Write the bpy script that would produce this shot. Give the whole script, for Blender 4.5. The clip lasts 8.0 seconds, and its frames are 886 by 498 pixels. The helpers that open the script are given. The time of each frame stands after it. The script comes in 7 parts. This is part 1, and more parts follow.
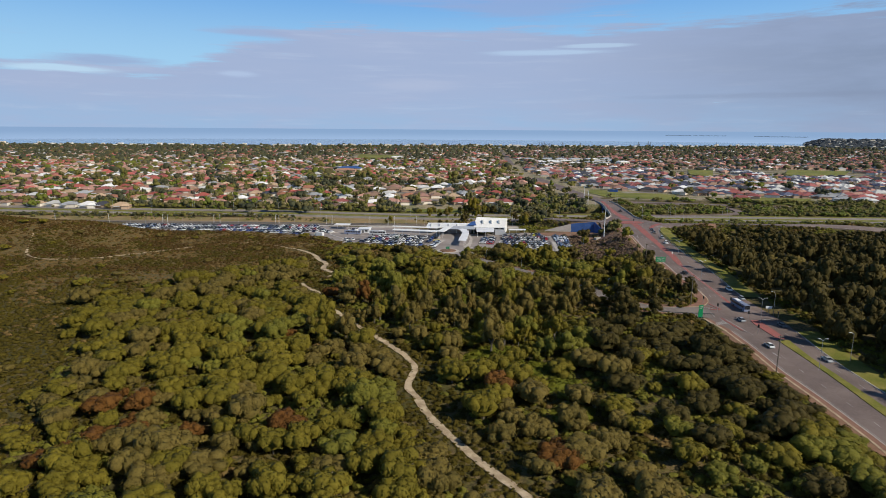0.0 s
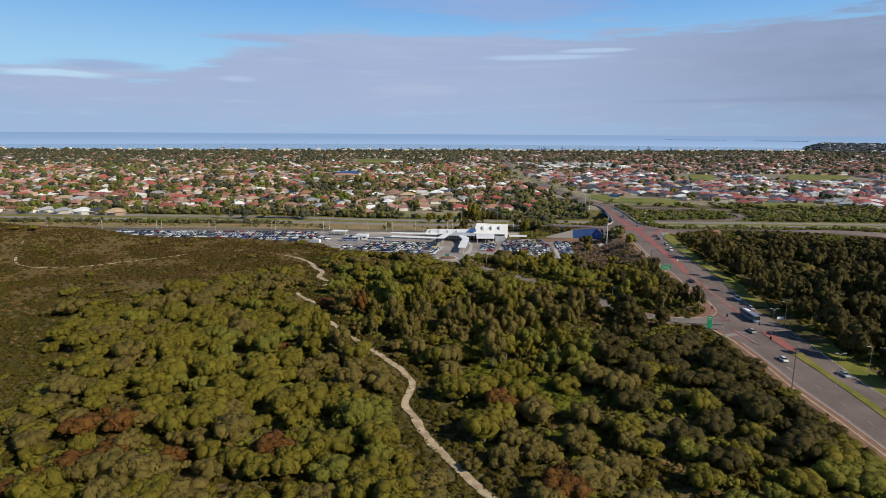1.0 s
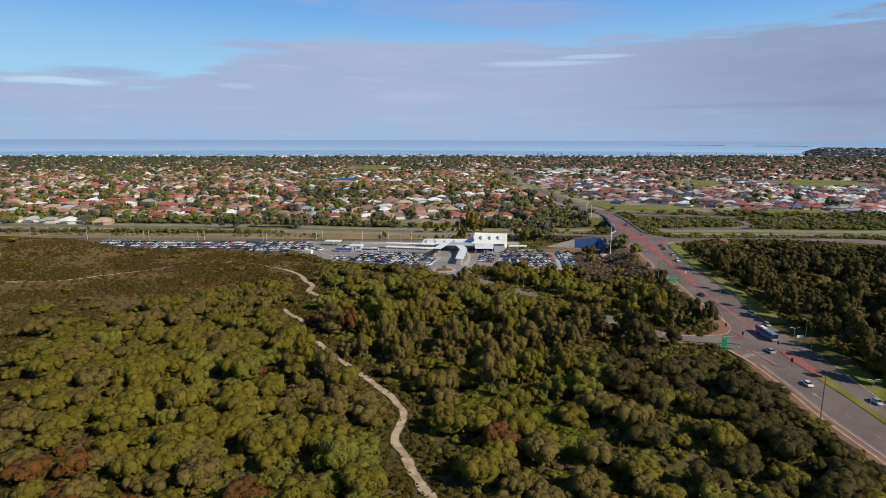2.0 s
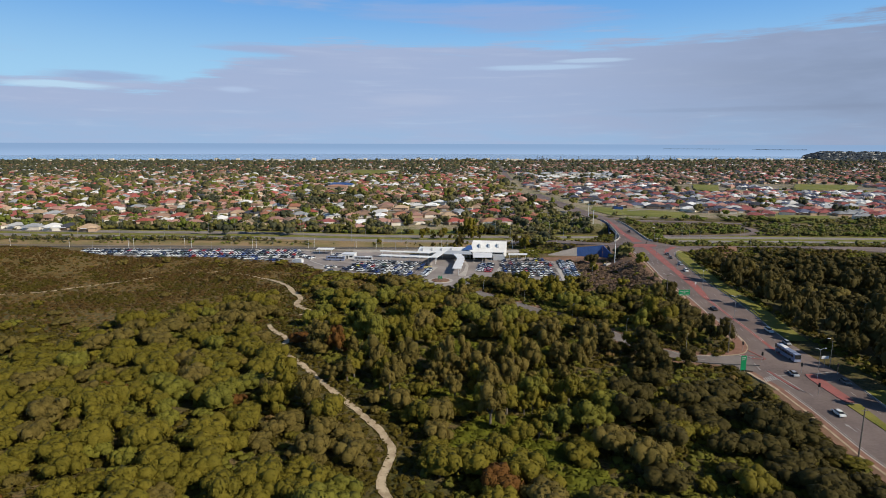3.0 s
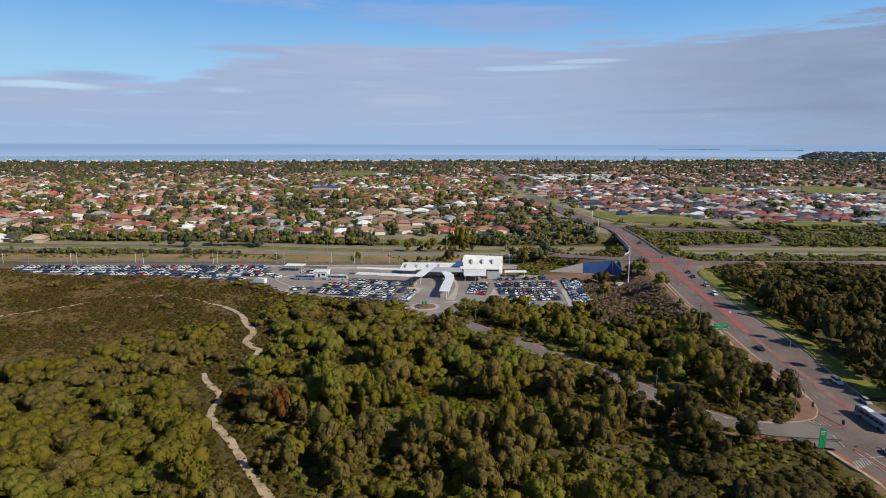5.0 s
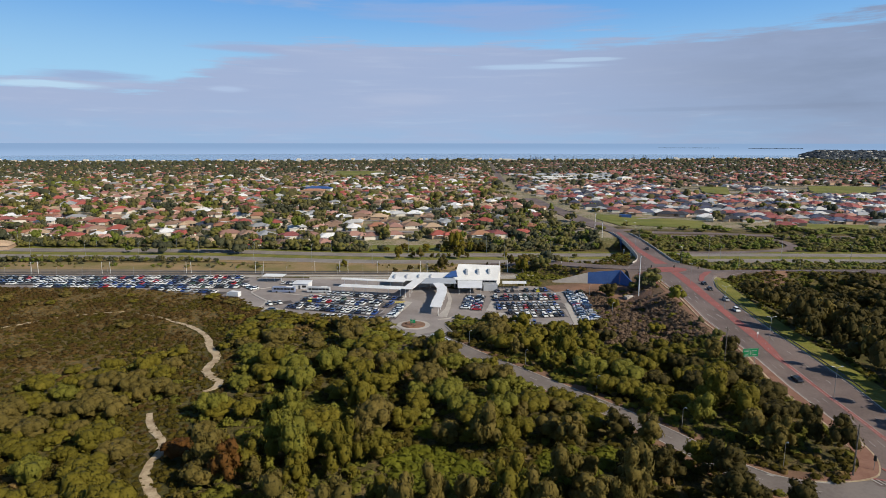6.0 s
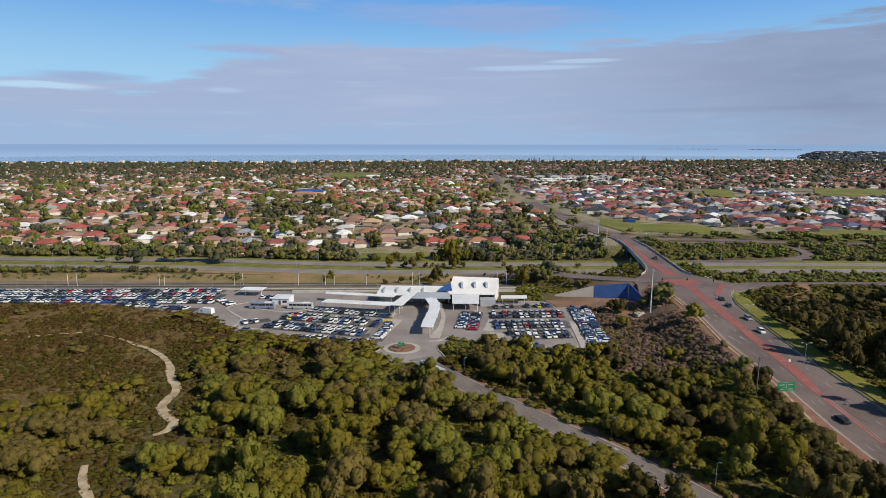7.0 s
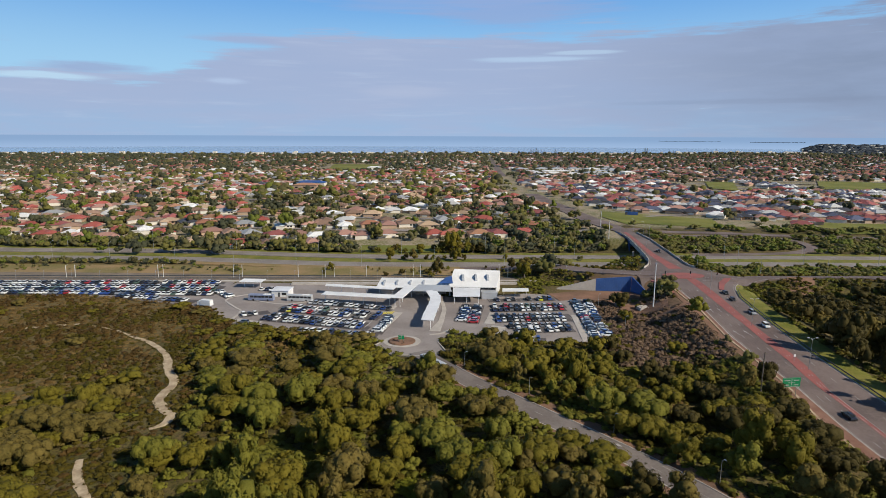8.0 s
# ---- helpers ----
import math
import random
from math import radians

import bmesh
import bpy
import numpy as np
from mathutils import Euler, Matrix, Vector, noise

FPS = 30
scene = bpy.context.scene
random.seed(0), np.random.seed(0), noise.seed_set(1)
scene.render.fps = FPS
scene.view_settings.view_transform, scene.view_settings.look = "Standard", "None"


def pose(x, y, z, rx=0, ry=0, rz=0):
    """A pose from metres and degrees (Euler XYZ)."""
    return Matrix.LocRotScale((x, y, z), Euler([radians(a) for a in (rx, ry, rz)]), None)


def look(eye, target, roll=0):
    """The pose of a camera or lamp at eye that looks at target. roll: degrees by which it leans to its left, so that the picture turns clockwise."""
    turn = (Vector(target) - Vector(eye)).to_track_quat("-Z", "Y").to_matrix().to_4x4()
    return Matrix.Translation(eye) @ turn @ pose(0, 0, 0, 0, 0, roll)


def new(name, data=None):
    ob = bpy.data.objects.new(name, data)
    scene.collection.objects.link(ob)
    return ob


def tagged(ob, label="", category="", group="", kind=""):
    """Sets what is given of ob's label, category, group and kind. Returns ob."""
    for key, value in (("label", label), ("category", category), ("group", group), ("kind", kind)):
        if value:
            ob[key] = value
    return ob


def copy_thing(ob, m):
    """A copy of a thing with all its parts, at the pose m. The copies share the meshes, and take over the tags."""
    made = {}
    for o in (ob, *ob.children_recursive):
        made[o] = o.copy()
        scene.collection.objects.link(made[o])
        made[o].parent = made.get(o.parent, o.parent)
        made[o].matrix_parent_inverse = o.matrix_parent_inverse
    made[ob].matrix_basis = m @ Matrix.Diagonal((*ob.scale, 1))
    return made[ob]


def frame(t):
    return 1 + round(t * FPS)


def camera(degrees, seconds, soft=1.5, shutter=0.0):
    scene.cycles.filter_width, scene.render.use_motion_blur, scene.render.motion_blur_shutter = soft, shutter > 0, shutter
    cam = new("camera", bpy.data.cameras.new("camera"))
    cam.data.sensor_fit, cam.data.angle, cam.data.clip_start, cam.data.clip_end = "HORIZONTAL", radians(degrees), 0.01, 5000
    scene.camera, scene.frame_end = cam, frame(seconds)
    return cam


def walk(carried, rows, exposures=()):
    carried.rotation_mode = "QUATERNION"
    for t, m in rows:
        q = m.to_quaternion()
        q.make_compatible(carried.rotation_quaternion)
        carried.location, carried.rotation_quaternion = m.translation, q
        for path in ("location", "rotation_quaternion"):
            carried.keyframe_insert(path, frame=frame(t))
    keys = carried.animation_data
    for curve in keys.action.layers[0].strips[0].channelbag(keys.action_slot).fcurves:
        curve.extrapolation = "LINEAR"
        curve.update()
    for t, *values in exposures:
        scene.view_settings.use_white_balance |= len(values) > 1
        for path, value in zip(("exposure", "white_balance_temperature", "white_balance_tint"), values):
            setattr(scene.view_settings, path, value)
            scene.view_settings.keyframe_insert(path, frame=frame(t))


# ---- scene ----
# ---- camera and walk ----
cam = camera(73.9, 8.0, soft=0.9)


def drone(x, y, z, yaw, pitch, roll):
    return pose(x, y, z, 90 + pitch, 0, yaw) @ pose(0, 0, 0, 0, 0, roll)


walk(cam, [
    (0, drone(-0.00, 0.00, 76.57, 0.000, -11.452, 0.411)),
    (0.5, drone(0.25, 3.53, 76.60, -0.018, -11.296, 0.383)),
    (1, drone(0.31, 9.01, 76.63, -0.020, -11.024, 0.343)),
    (1.5, drone(1.05, 16.87, 76.67, -0.011, -10.665, 0.211)),
    (3, drone(3.43, 43.36, 77.08, -0.196, -10.115, 0.172)),
    (3.5, drone(4.44, 53.59, 77.02, -0.208, -9.873, 0.199)),
    (4, drone(5.73, 66.96, 77.09, -0.349, -9.860, 0.158)),
    (4.5, drone(6.88, 81.73, 77.12, -0.560, -9.959, 0.149)),
    (6, drone(12.11, 127.13, 77.43, -0.905, -10.169, 0.041)),
    (6.5, drone(13.64, 141.93, 77.72, -0.980, -10.222, 0.029)),
    (7, drone(14.94, 153.71, 78.00, -1.092, -10.068, 0.052)),
    (7.5, drone(15.37, 156.76, 77.78, -1.055, -10.422, 0.147)),
    (8, drone(15.16, 156.61, 77.59, -0.967, -10.845, 0.227)),
])

# ---- world, sun ----
SUN_EL, SUN_AZ = radians(35), math.atan2(0.85, -0.53)   # azimuth from +y towards +x
sun_dir = Vector((math.sin(SUN_AZ) * math.cos(SUN_EL), math.cos(SUN_AZ) * math.cos(SUN_EL), math.sin(SUN_EL)))
sun = new("sun", bpy.data.lights.new("sun", "SUN"))
sun.data.energy, sun.data.angle, sun.data.color = 5.0, radians(0.53), (1.0, 0.91, 0.76)
sun.matrix_world = look(sun_dir * 300, (0, 0, 0))


class Nodes:
    """A short way to wire a node tree."""

    def __init__(self, tree):
        self.t = tree
        tree.nodes.clear()

    def add(self, kind, ins=None):
        n = self.t.nodes.new(kind)
        for k, v in (ins or {}).items():
            if isinstance(v, bpy.types.NodeSocket):
                self.t.links.new(v, n.inputs[k])
            else:
                n.inputs[k].default_value = v
        return n

    def math(self, op, a, b=0.0, clamp=False):
        n = self.add("ShaderNodeMath", {0: a, 1: b})
        n.operation, n.use_clamp = op, clamp
        return n.outputs[0]

    def step(self, v, lo, hi, a=0.0, b=1.0):
        n = self.add("ShaderNodeMapRange", {0: v, 1: lo, 2: hi, 3: a, 4: b})
        n.interpolation_type = "SMOOTHSTEP"
        return n.outputs[0]

    def mix(self, f, a, b):
        n = self.t.nodes.new("ShaderNodeMix")
        n.data_type = "RGBA"
        for i, v in ((0, f), (6, a), (7, b)):
            if isinstance(v, bpy.types.NodeSocket):
                self.t.links.new(v, n.inputs[i])
            else:
                n.inputs[i].default_value = v if i == 0 else (*v[:3], 1)
        return n.outputs[2]

    def noise(self, vec, scale, detail=3.0, rough=0.55):
        return self.add("ShaderNodeTexNoise", {"Vector": vec, "Scale": scale, "Detail": detail, "Roughness": rough}).outputs[0]


world = bpy.data.worlds.new("sky")
scene.world = world
world.use_nodes = True
w = Nodes(world.node_tree)
sky = w.add("ShaderNodeTexSky")
sky.sky_type, sky.sun_disc, sky.sun_elevation, sky.sun_rotation = "NISHITA", False, SUN_EL, SUN_AZ
sky.altitude, sky.air_density, sky.dust_density, sky.ozone_density = 50, 1.0, 0.4, 2.5
gen = w.add("ShaderNodeTexCoord").outputs["Generated"]
sep = w.add("ShaderNodeSeparateXYZ", {0: gen})
flat = w.math("SQRT", w.math("ADD", w.math("MULTIPLY", sep.outputs[0], sep.outputs[0]), w.math("MULTIPLY", sep.outputs[1], sep.outputs[1])))
elev = w.math("DIVIDE", sep.outputs[2], w.math("MAXIMUM", flat, 0.02))
side = w.math("DIVIDE", sep.outputs[0], w.math("MAXIMUM", w.math("ABSOLUTE", sep.outputs[1]), 0.35))
cv = w.add("ShaderNodeCombineXYZ", {0: side, 1: w.math("MULTIPLY", elev, 7.0), 2: sep.outputs[1]}).outputs[0]
n_big = w.noise(cv, 3.2, 5.0, 0.6)
cf = w.add("ShaderNodeCombineXYZ", {0: side, 1: w.math("MULTIPLY", elev, 16.0), 2: sep.outputs[1]}).outputs[0]
n_fine = w.noise(cf, 6.0, 6.0, 0.62)
# top of the cloud bank: low in the south, climbing to the north
top = w.math("ADD", w.math("ADD", w.math("MULTIPLY", side, 0.014), 0.158), w.step(side, -0.5, -0.2, -0.066, 0.0))
top = w.math("ADD", top, w.math("MULTIPLY", w.math("SUBTRACT", n_big, 0.5), 0.06))
gap = w.math("SUBTRACT", elev, w.math("ADD", top, w.math("MULTIPLY", w.math("SUBTRACT", n_fine, 0.5), 0.075)))
bank = w.step(gap, -0.012, 0.010, 1.0, 0.0)
wisps = w.math("MULTIPLY", w.step(w.noise(cv, 2.1, 5.0, 0.65), 0.56, 0.72), 0.55)
cover = w.math("MULTIPLY", w.math("MAXIMUM", bank, wisps), w.step(elev, 0.45, 0.9, 1.0, 0.0))
cover = w.math("MULTIPLY", cover, w.step(n_fine, 0.66, 0.78, 0.93, 0.45))
low = w.mix(w.step(elev, -0.01, 0.085), (0.36, 0.54, 0.80), (0.40, 0.49, 0.72))
cloud = w.mix(w.step(n_big, 0.3, 0.75), low, (0.43, 0.51, 0.73))
cloud = w.mix(w.step(n_fine, 0.5, 0.75, 0.0, 0.35), cloud, (0.55, 0.63, 0.82))
shade = w.math("MULTIPLY", w.step(side, 0.05, 0.75, 0.0, 0.85), w.math("MULTIPLY", w.step(n_big, 0.3, 0.68, 0.62, 1.0), w.step(elev, 0.0, 0.07, 0.55, 1.0)))
cloud = w.mix(shade, cloud, (0.235, 0.295, 0.44))
blue = w.mix(w.step(elev, 0.07, 0.26), (0.40, 0.70, 0.97), (0.14, 0.40, 0.86))
seen_sky = w.mix(cover, blue, cloud)


def wisp(under, s0, e0, ws, we, colour, amount):
    """A soft streak of cloud or clear sky, long and low."""
    a = w.math("DIVIDE", w.math("SUBTRACT", side, s0), ws)
    b = w.math("DIVIDE", w.math("SUBTRACT", elev, e0), we)
    r = w.math("ADD", w.math("SQRT", w.math("ADD", w.math("MULTIPLY", a, a), w.math("MULTIPLY", b, b))), w.math("MULTIPLY", w.math("SUBTRACT", n_fine, 0.5), 1.6))
    return w.mix(w.math("MULTIPLY", w.step(r, 0.35, 1.1, amount, 0.0), w.step(sep.outputs[1], 0.0, 0.1)), under, colour)


for s0, e0, ws, we, colour, amount in ((0.13, 0.196, 0.17, 0.028, (0.36, 0.45, 0.72), 0.6), (0.02, 0.21, 0.22, 0.018, (0.34, 0.47, 0.78), 0.5), (-0.56, 0.094, 0.11, 0.010, (0.36, 0.46, 0.71), 0.8),
                                       (-0.30, 0.146, 0.09, 0.008, (0.39, 0.48, 0.72), 0.8), (-0.63, 0.081, 0.13, 0.006, (0.55, 0.77, 0.97), 0.9), (0.17, 0.122, 0.12, 0.005, (0.53, 0.72, 0.95), 0.65),
                                       (0.25, 0.131, 0.06, 0.004, (0.55, 0.74, 0.95), 0.6), (-0.34, 0.083, 0.04, 0.006, (0.52, 0.66, 0.9), 0.6), (-0.05, 0.07, 0.09, 0.012, (0.50, 0.58, 0.78), 0.5), (0.55, 0.052, 0.3, 0.005, (0.24, 0.30, 0.44), 0.22)):
    seen_sky = wisp(seen_sky, s0, e0, ws, we, colour, amount)
bg_sky = w.add("ShaderNodeBackground", {0: sky.outputs[0], 1: 0.05})
bg_low = w.add("ShaderNodeBackground", {0: seen_sky, 1: 0.9})
# the low sky carries the cloud bank; higher up the clear sky takes over
blend = w.add("ShaderNodeMixShader", {0: w.step(elev, 0.3, 0.8), 1: bg_low.outputs[0], 2: bg_sky.outputs[0]})
w.add("ShaderNodeOutputWorld", {0: blend.outputs[0]})

# ---- materials ----


def material(name, paint, rough=0.8, metal=0.0, bump=0.0, bump_scale=8.0, spec=0.3, depth=0.3, leaf=0.0):
    """paint(nodes, position) returns a colour or a socket."""
    m = bpy.data.materials.new(name)
    m.use_nodes = True
    n = Nodes(m.node_tree)
    pos = n.add("ShaderNodeNewGeometry").outputs["Position"]
    c = paint(n, pos)
    b = n.add("ShaderNodeBsdfPrincipled", {"Roughness": rough, "Metallic": metal, "Specular IOR Level": spec})
    if isinstance(c, bpy.types.NodeSocket):
        n.t.links.new(c, b.inputs["Base Color"])
    else:
        b.inputs["Base Color"].default_value = (*c, 1)
    if bump:
        h = n.noise(pos, bump_scale, 4.0)
        k = n.add("ShaderNodeBump", {"Strength": bump, "Distance": depth, "Height": h})
        n.t.links.new(k.outputs[0], b.inputs["Normal"])
    surface = b.outputs[0]
    if leaf:
        # thin leaves let some light through
        thin = n.add("ShaderNodeBsdfTranslucent", {0: c})
        surface = n.add("ShaderNodeMixShader", {0: leaf, 1: surface, 2: thin.outputs[0]}).outputs[0]
    n.add("ShaderNodeOutputMaterial", {0: surface})
    return m


def worn(a, b, big=0.15, fine=2.0, amount=0.6):
    """Two tones mixed at two scales."""
    def paint(n, pos):
        f = n.math("ADD", n.math("MULTIPLY", n.noise(pos, big, 4.0), 1 - amount * 0.5), n.math("MULTIPLY", n.noise(pos, fine, 4.0), amount * 0.5))
        return n.mix(n.step(f, 0.36, 0.64), a, b)
    return paint


def leafy(a, b, dark=0.25):
    """Foliage: tone by stand of bush, by plant and by leaf clump."""
    def paint(n, pos):
        big = n.step(n.noise(pos, 0.035, 3.0), 0.35, 0.65)
        plant = n.step(n.noise(pos, 0.17, 2.0), 0.35, 0.65)
        obj = n.add("ShaderNodeObjectInfo").outputs["Random"]
        isl = n.add("ShaderNodeNewGeometry").outputs["Random Per Island"]
        f = n.math("ADD", n.math("ADD", n.math("MULTIPLY", big, 0.3), n.math("MULTIPLY", plant, 0.5)), n.math("MULTIPLY", obj, 0.25))
        c = n.mix(f, a, b)
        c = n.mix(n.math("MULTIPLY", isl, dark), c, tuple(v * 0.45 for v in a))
        # sprays of leaf, lighter by noise, and shade of the gaps painted dark between
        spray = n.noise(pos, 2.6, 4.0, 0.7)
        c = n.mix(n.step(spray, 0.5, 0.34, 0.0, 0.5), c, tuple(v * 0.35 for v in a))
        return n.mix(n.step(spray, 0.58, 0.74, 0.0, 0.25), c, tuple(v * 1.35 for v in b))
    return paint


def roof_paint(c):
    """Roofing: every roof its own tone, with streaks of weather."""
    def paint(n, pos):
        one = n.math("FRACT", n.math("ADD", n.add("ShaderNodeNewGeometry").outputs["Random Per Island"], n.add("ShaderNodeObjectInfo").outputs["Random"]))
        tone = n.mix(one, tuple(v * 0.6 for v in c), tuple(min(0.82, v * 1.25) for v in c))
        return n.mix(n.math("MULTIPLY", n.step(n.noise(pos, 1.6, 4.0, 0.65), 0.42, 0.66), 0.45), tone, tuple(v * 0.65 for v in c))
    return paint


def ground_paint(n, pos):
    xyz = n.add("ShaderNodeSeparateXYZ", {0: pos})
    f1 = n.step(n.noise(pos, 0.05, 5.0, 0.65), 0.38, 0.62)
    f2 = n.step(n.noise(pos, 0.6, 5.0, 0.65), 0.4, 0.62)
    bush = n.mix(f1, (0.07, 0.058, 0.016), (0.17, 0.115, 0.05))
    bush = n.mix(n.math("MULTIPLY", f2, 0.6), bush, (0.085, 0.088, 0.012))
    bush = n.mix(n.step(n.noise(pos, 1.3, 5.0, 0.75), 0.45, 0.6, 0.0, 0.85), bush, (0.034, 0.03, 0.01))
    sand = n.step(n.noise(pos, 0.21, 6.0, 0.7), 0.66, 0.76)
    bush = n.mix(n.math("MULTIPLY", sand, 0.5), bush, (0.30, 0.24, 0.15))
    rise = n.math("MULTIPLY", n.step(xyz.outputs[0], -80.0, -110.0), n.step(xyz.outputs[1], 285.0, 320.0))
    bush = n.mix(n.math("MULTIPLY", rise, n.step(n.noise(pos, 0.5, 5.0, 0.7), 0.35, 0.6, 0.35, 0.9)), bush, n.mix(f2, (0.16, 0.11, 0.045), (0.11, 0.085, 0.028)))
    town = n.mix(f1, (0.11, 0.12, 0.032), (0.24, 0.19, 0.12))
    town = n.mix(n.math("MULTIPLY", f2, 0.6), town, (0.40, 0.33, 0.26))
    bare = n.math("MULTIPLY", n.step(xyz.outputs[0], 80.0, 92.0), n.step(xyz.outputs[0], 140.0, 130.0))
    bare = n.math("MULTIPLY", bare, n.math("MULTIPLY", n.step(xyz.outputs[1], 352.0, 384.0), n.step(xyz.outputs[1], 470.0, 455.0)))
    bush = n.mix(n.math("MULTIPLY", bare, 0.8), bush, n.mix(f2, (0.19, 0.115, 0.075), (0.13, 0.085, 0.055)))
    return n.mix(n.step(n.math("SUBTRACT", xyz.outputs[1], n.step(xyz.outputs[0], 145.0, 170.0, 0.0, 80.0)), 552.0, 572.0), bush, town)


M = {}
M["ground"] = material("ground", ground_paint, 0.95, bump=0.6, bump_scale=1.2)
M["sand"] = material("sand_path", worn((0.50, 0.40, 0.275), (0.30, 0.225, 0.145), 0.35, 2.2), 0.95, bump=0.4, bump_scale=3)
M["asphalt"] = material("asphalt", worn((0.120, 0.091, 0.083), (0.192, 0.149, 0.136), 0.05, 1.3), 0.85, bump=0.15, bump_scale=20)
M["carpark"] = material("car_park_asphalt", worn((0.22, 0.19, 0.176), (0.30, 0.265, 0.248), 0.06, 1.0), 0.85)
M["bay"] = material("bay_asphalt", worn((0.075, 0.066, 0.066), (0.125, 0.112, 0.11), 0.12, 1.5), 0.85)
M["ballast"] = material("track_ballast", worn((0.22, 0.175, 0.13), (0.145, 0.118, 0.09), 0.1, 2.5), 0.95, bump=0.4, bump_scale=4)
M["access"] = material("worn_access_asphalt", worn((0.145, 0.122, 0.112), (0.21, 0.182, 0.168), 0.07, 1.2), 0.85, bump=0.15, bump_scale=20)
M["redway"] = material("red_asphalt", worn((0.31, 0.105, 0.092), (0.24, 0.09, 0.082), 0.2, 1.5), 0.85)
M["brick"] = material("red_brick_paving", worn((0.2, 0.1, 0.07), (0.26, 0.145, 0.105), 0.3, 2.5), 0.9)
M["concrete"] = material("concrete", worn((0.46, 0.42, 0.38), (0.36, 0.33, 0.30), 0.2, 2.0), 0.85)
M["line"] = material("road_paint", worn((0.44, 0.42, 0.40), (0.24, 0.22, 0.205), 0.5, 4.0), 0.7)
M["yellow"] = material("yellow_paint", worn((0.75, 0.65, 0.06), (0.65, 0.55, 0.08), 0.5, 3.0), 0.7)
M["freeway"] = material("freeway_asphalt", worn((0.195, 0.168, 0.152), (0.265, 0.232, 0.212), 0.06, 1.0), 0.85)
M["verge"] = material("verge_grass", worn((0.115, 0.13, 0.014), (0.21, 0.185, 0.04), 0.12, 1.5), 0.95, bump=0.5, bump_scale=4)
M["lawn"] = material("park_grass", worn((0.111, 0.128, 0.020), (0.195, 0.186, 0.039), 0.03, 0.6), 0.95)
M["dry"] = material("dry_grass", worn((0.30, 0.20, 0.10), (0.17, 0.145, 0.048), 0.05, 0.9), 0.95, bump=0.5, bump_scale=3)
M["earth"] = material("brown_earth", worn((0.25, 0.14, 0.09), (0.16, 0.095, 0.062), 0.1, 1.5), 0.95, bump=0.4, bump_scale=3)
M["bark"] = material("grey_bark", worn((0.20, 0.17, 0.14), (0.10, 0.08, 0.065), 0.8, 6.0), 0.9)
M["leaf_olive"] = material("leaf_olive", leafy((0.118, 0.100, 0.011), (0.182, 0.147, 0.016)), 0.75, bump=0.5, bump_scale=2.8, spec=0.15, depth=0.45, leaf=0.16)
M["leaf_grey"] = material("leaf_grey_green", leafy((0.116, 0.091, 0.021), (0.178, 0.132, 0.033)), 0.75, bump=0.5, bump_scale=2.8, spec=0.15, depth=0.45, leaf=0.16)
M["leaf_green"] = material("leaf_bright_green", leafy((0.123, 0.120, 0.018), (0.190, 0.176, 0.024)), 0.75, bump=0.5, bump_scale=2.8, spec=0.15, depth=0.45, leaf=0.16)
# dark gum leaf, darkened further to imitate dimmer light beyond the main road
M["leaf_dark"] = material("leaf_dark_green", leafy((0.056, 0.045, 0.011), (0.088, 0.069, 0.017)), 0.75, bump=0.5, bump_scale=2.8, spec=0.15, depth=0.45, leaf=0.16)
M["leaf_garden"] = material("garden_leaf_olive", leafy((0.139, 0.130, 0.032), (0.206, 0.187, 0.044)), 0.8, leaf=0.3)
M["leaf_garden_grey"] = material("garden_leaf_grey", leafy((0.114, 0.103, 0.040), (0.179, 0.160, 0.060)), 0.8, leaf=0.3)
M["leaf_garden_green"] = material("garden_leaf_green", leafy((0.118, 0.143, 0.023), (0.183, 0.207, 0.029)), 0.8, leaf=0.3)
# dark leaf whose greyed tone also carries the haze over far trees
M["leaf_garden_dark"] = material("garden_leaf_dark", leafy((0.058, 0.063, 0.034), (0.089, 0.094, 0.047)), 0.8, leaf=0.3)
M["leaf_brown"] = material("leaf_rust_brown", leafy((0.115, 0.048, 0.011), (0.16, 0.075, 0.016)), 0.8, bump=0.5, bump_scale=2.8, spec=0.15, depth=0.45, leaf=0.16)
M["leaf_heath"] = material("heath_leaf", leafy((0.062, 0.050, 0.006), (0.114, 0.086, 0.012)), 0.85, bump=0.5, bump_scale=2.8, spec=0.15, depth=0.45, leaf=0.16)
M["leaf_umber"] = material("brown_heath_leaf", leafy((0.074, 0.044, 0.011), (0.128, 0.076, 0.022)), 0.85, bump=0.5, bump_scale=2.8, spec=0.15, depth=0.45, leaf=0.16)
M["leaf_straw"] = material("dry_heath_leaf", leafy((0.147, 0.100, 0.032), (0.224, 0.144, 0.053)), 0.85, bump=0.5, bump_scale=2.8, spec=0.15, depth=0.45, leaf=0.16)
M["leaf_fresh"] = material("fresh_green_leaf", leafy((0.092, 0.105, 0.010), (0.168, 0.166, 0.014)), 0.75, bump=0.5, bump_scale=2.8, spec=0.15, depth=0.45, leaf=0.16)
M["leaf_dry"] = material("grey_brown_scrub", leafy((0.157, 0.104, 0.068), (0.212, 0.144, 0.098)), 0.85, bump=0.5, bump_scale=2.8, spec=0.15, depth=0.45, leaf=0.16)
M["water"] = material("sea_water", worn((0.20, 0.30, 0.43), (0.23, 0.33, 0.46), 0.004, 0.02), 0.15, bump=0.02, bump_scale=0.3, spec=0.5)


# ---- mesh helpers ----


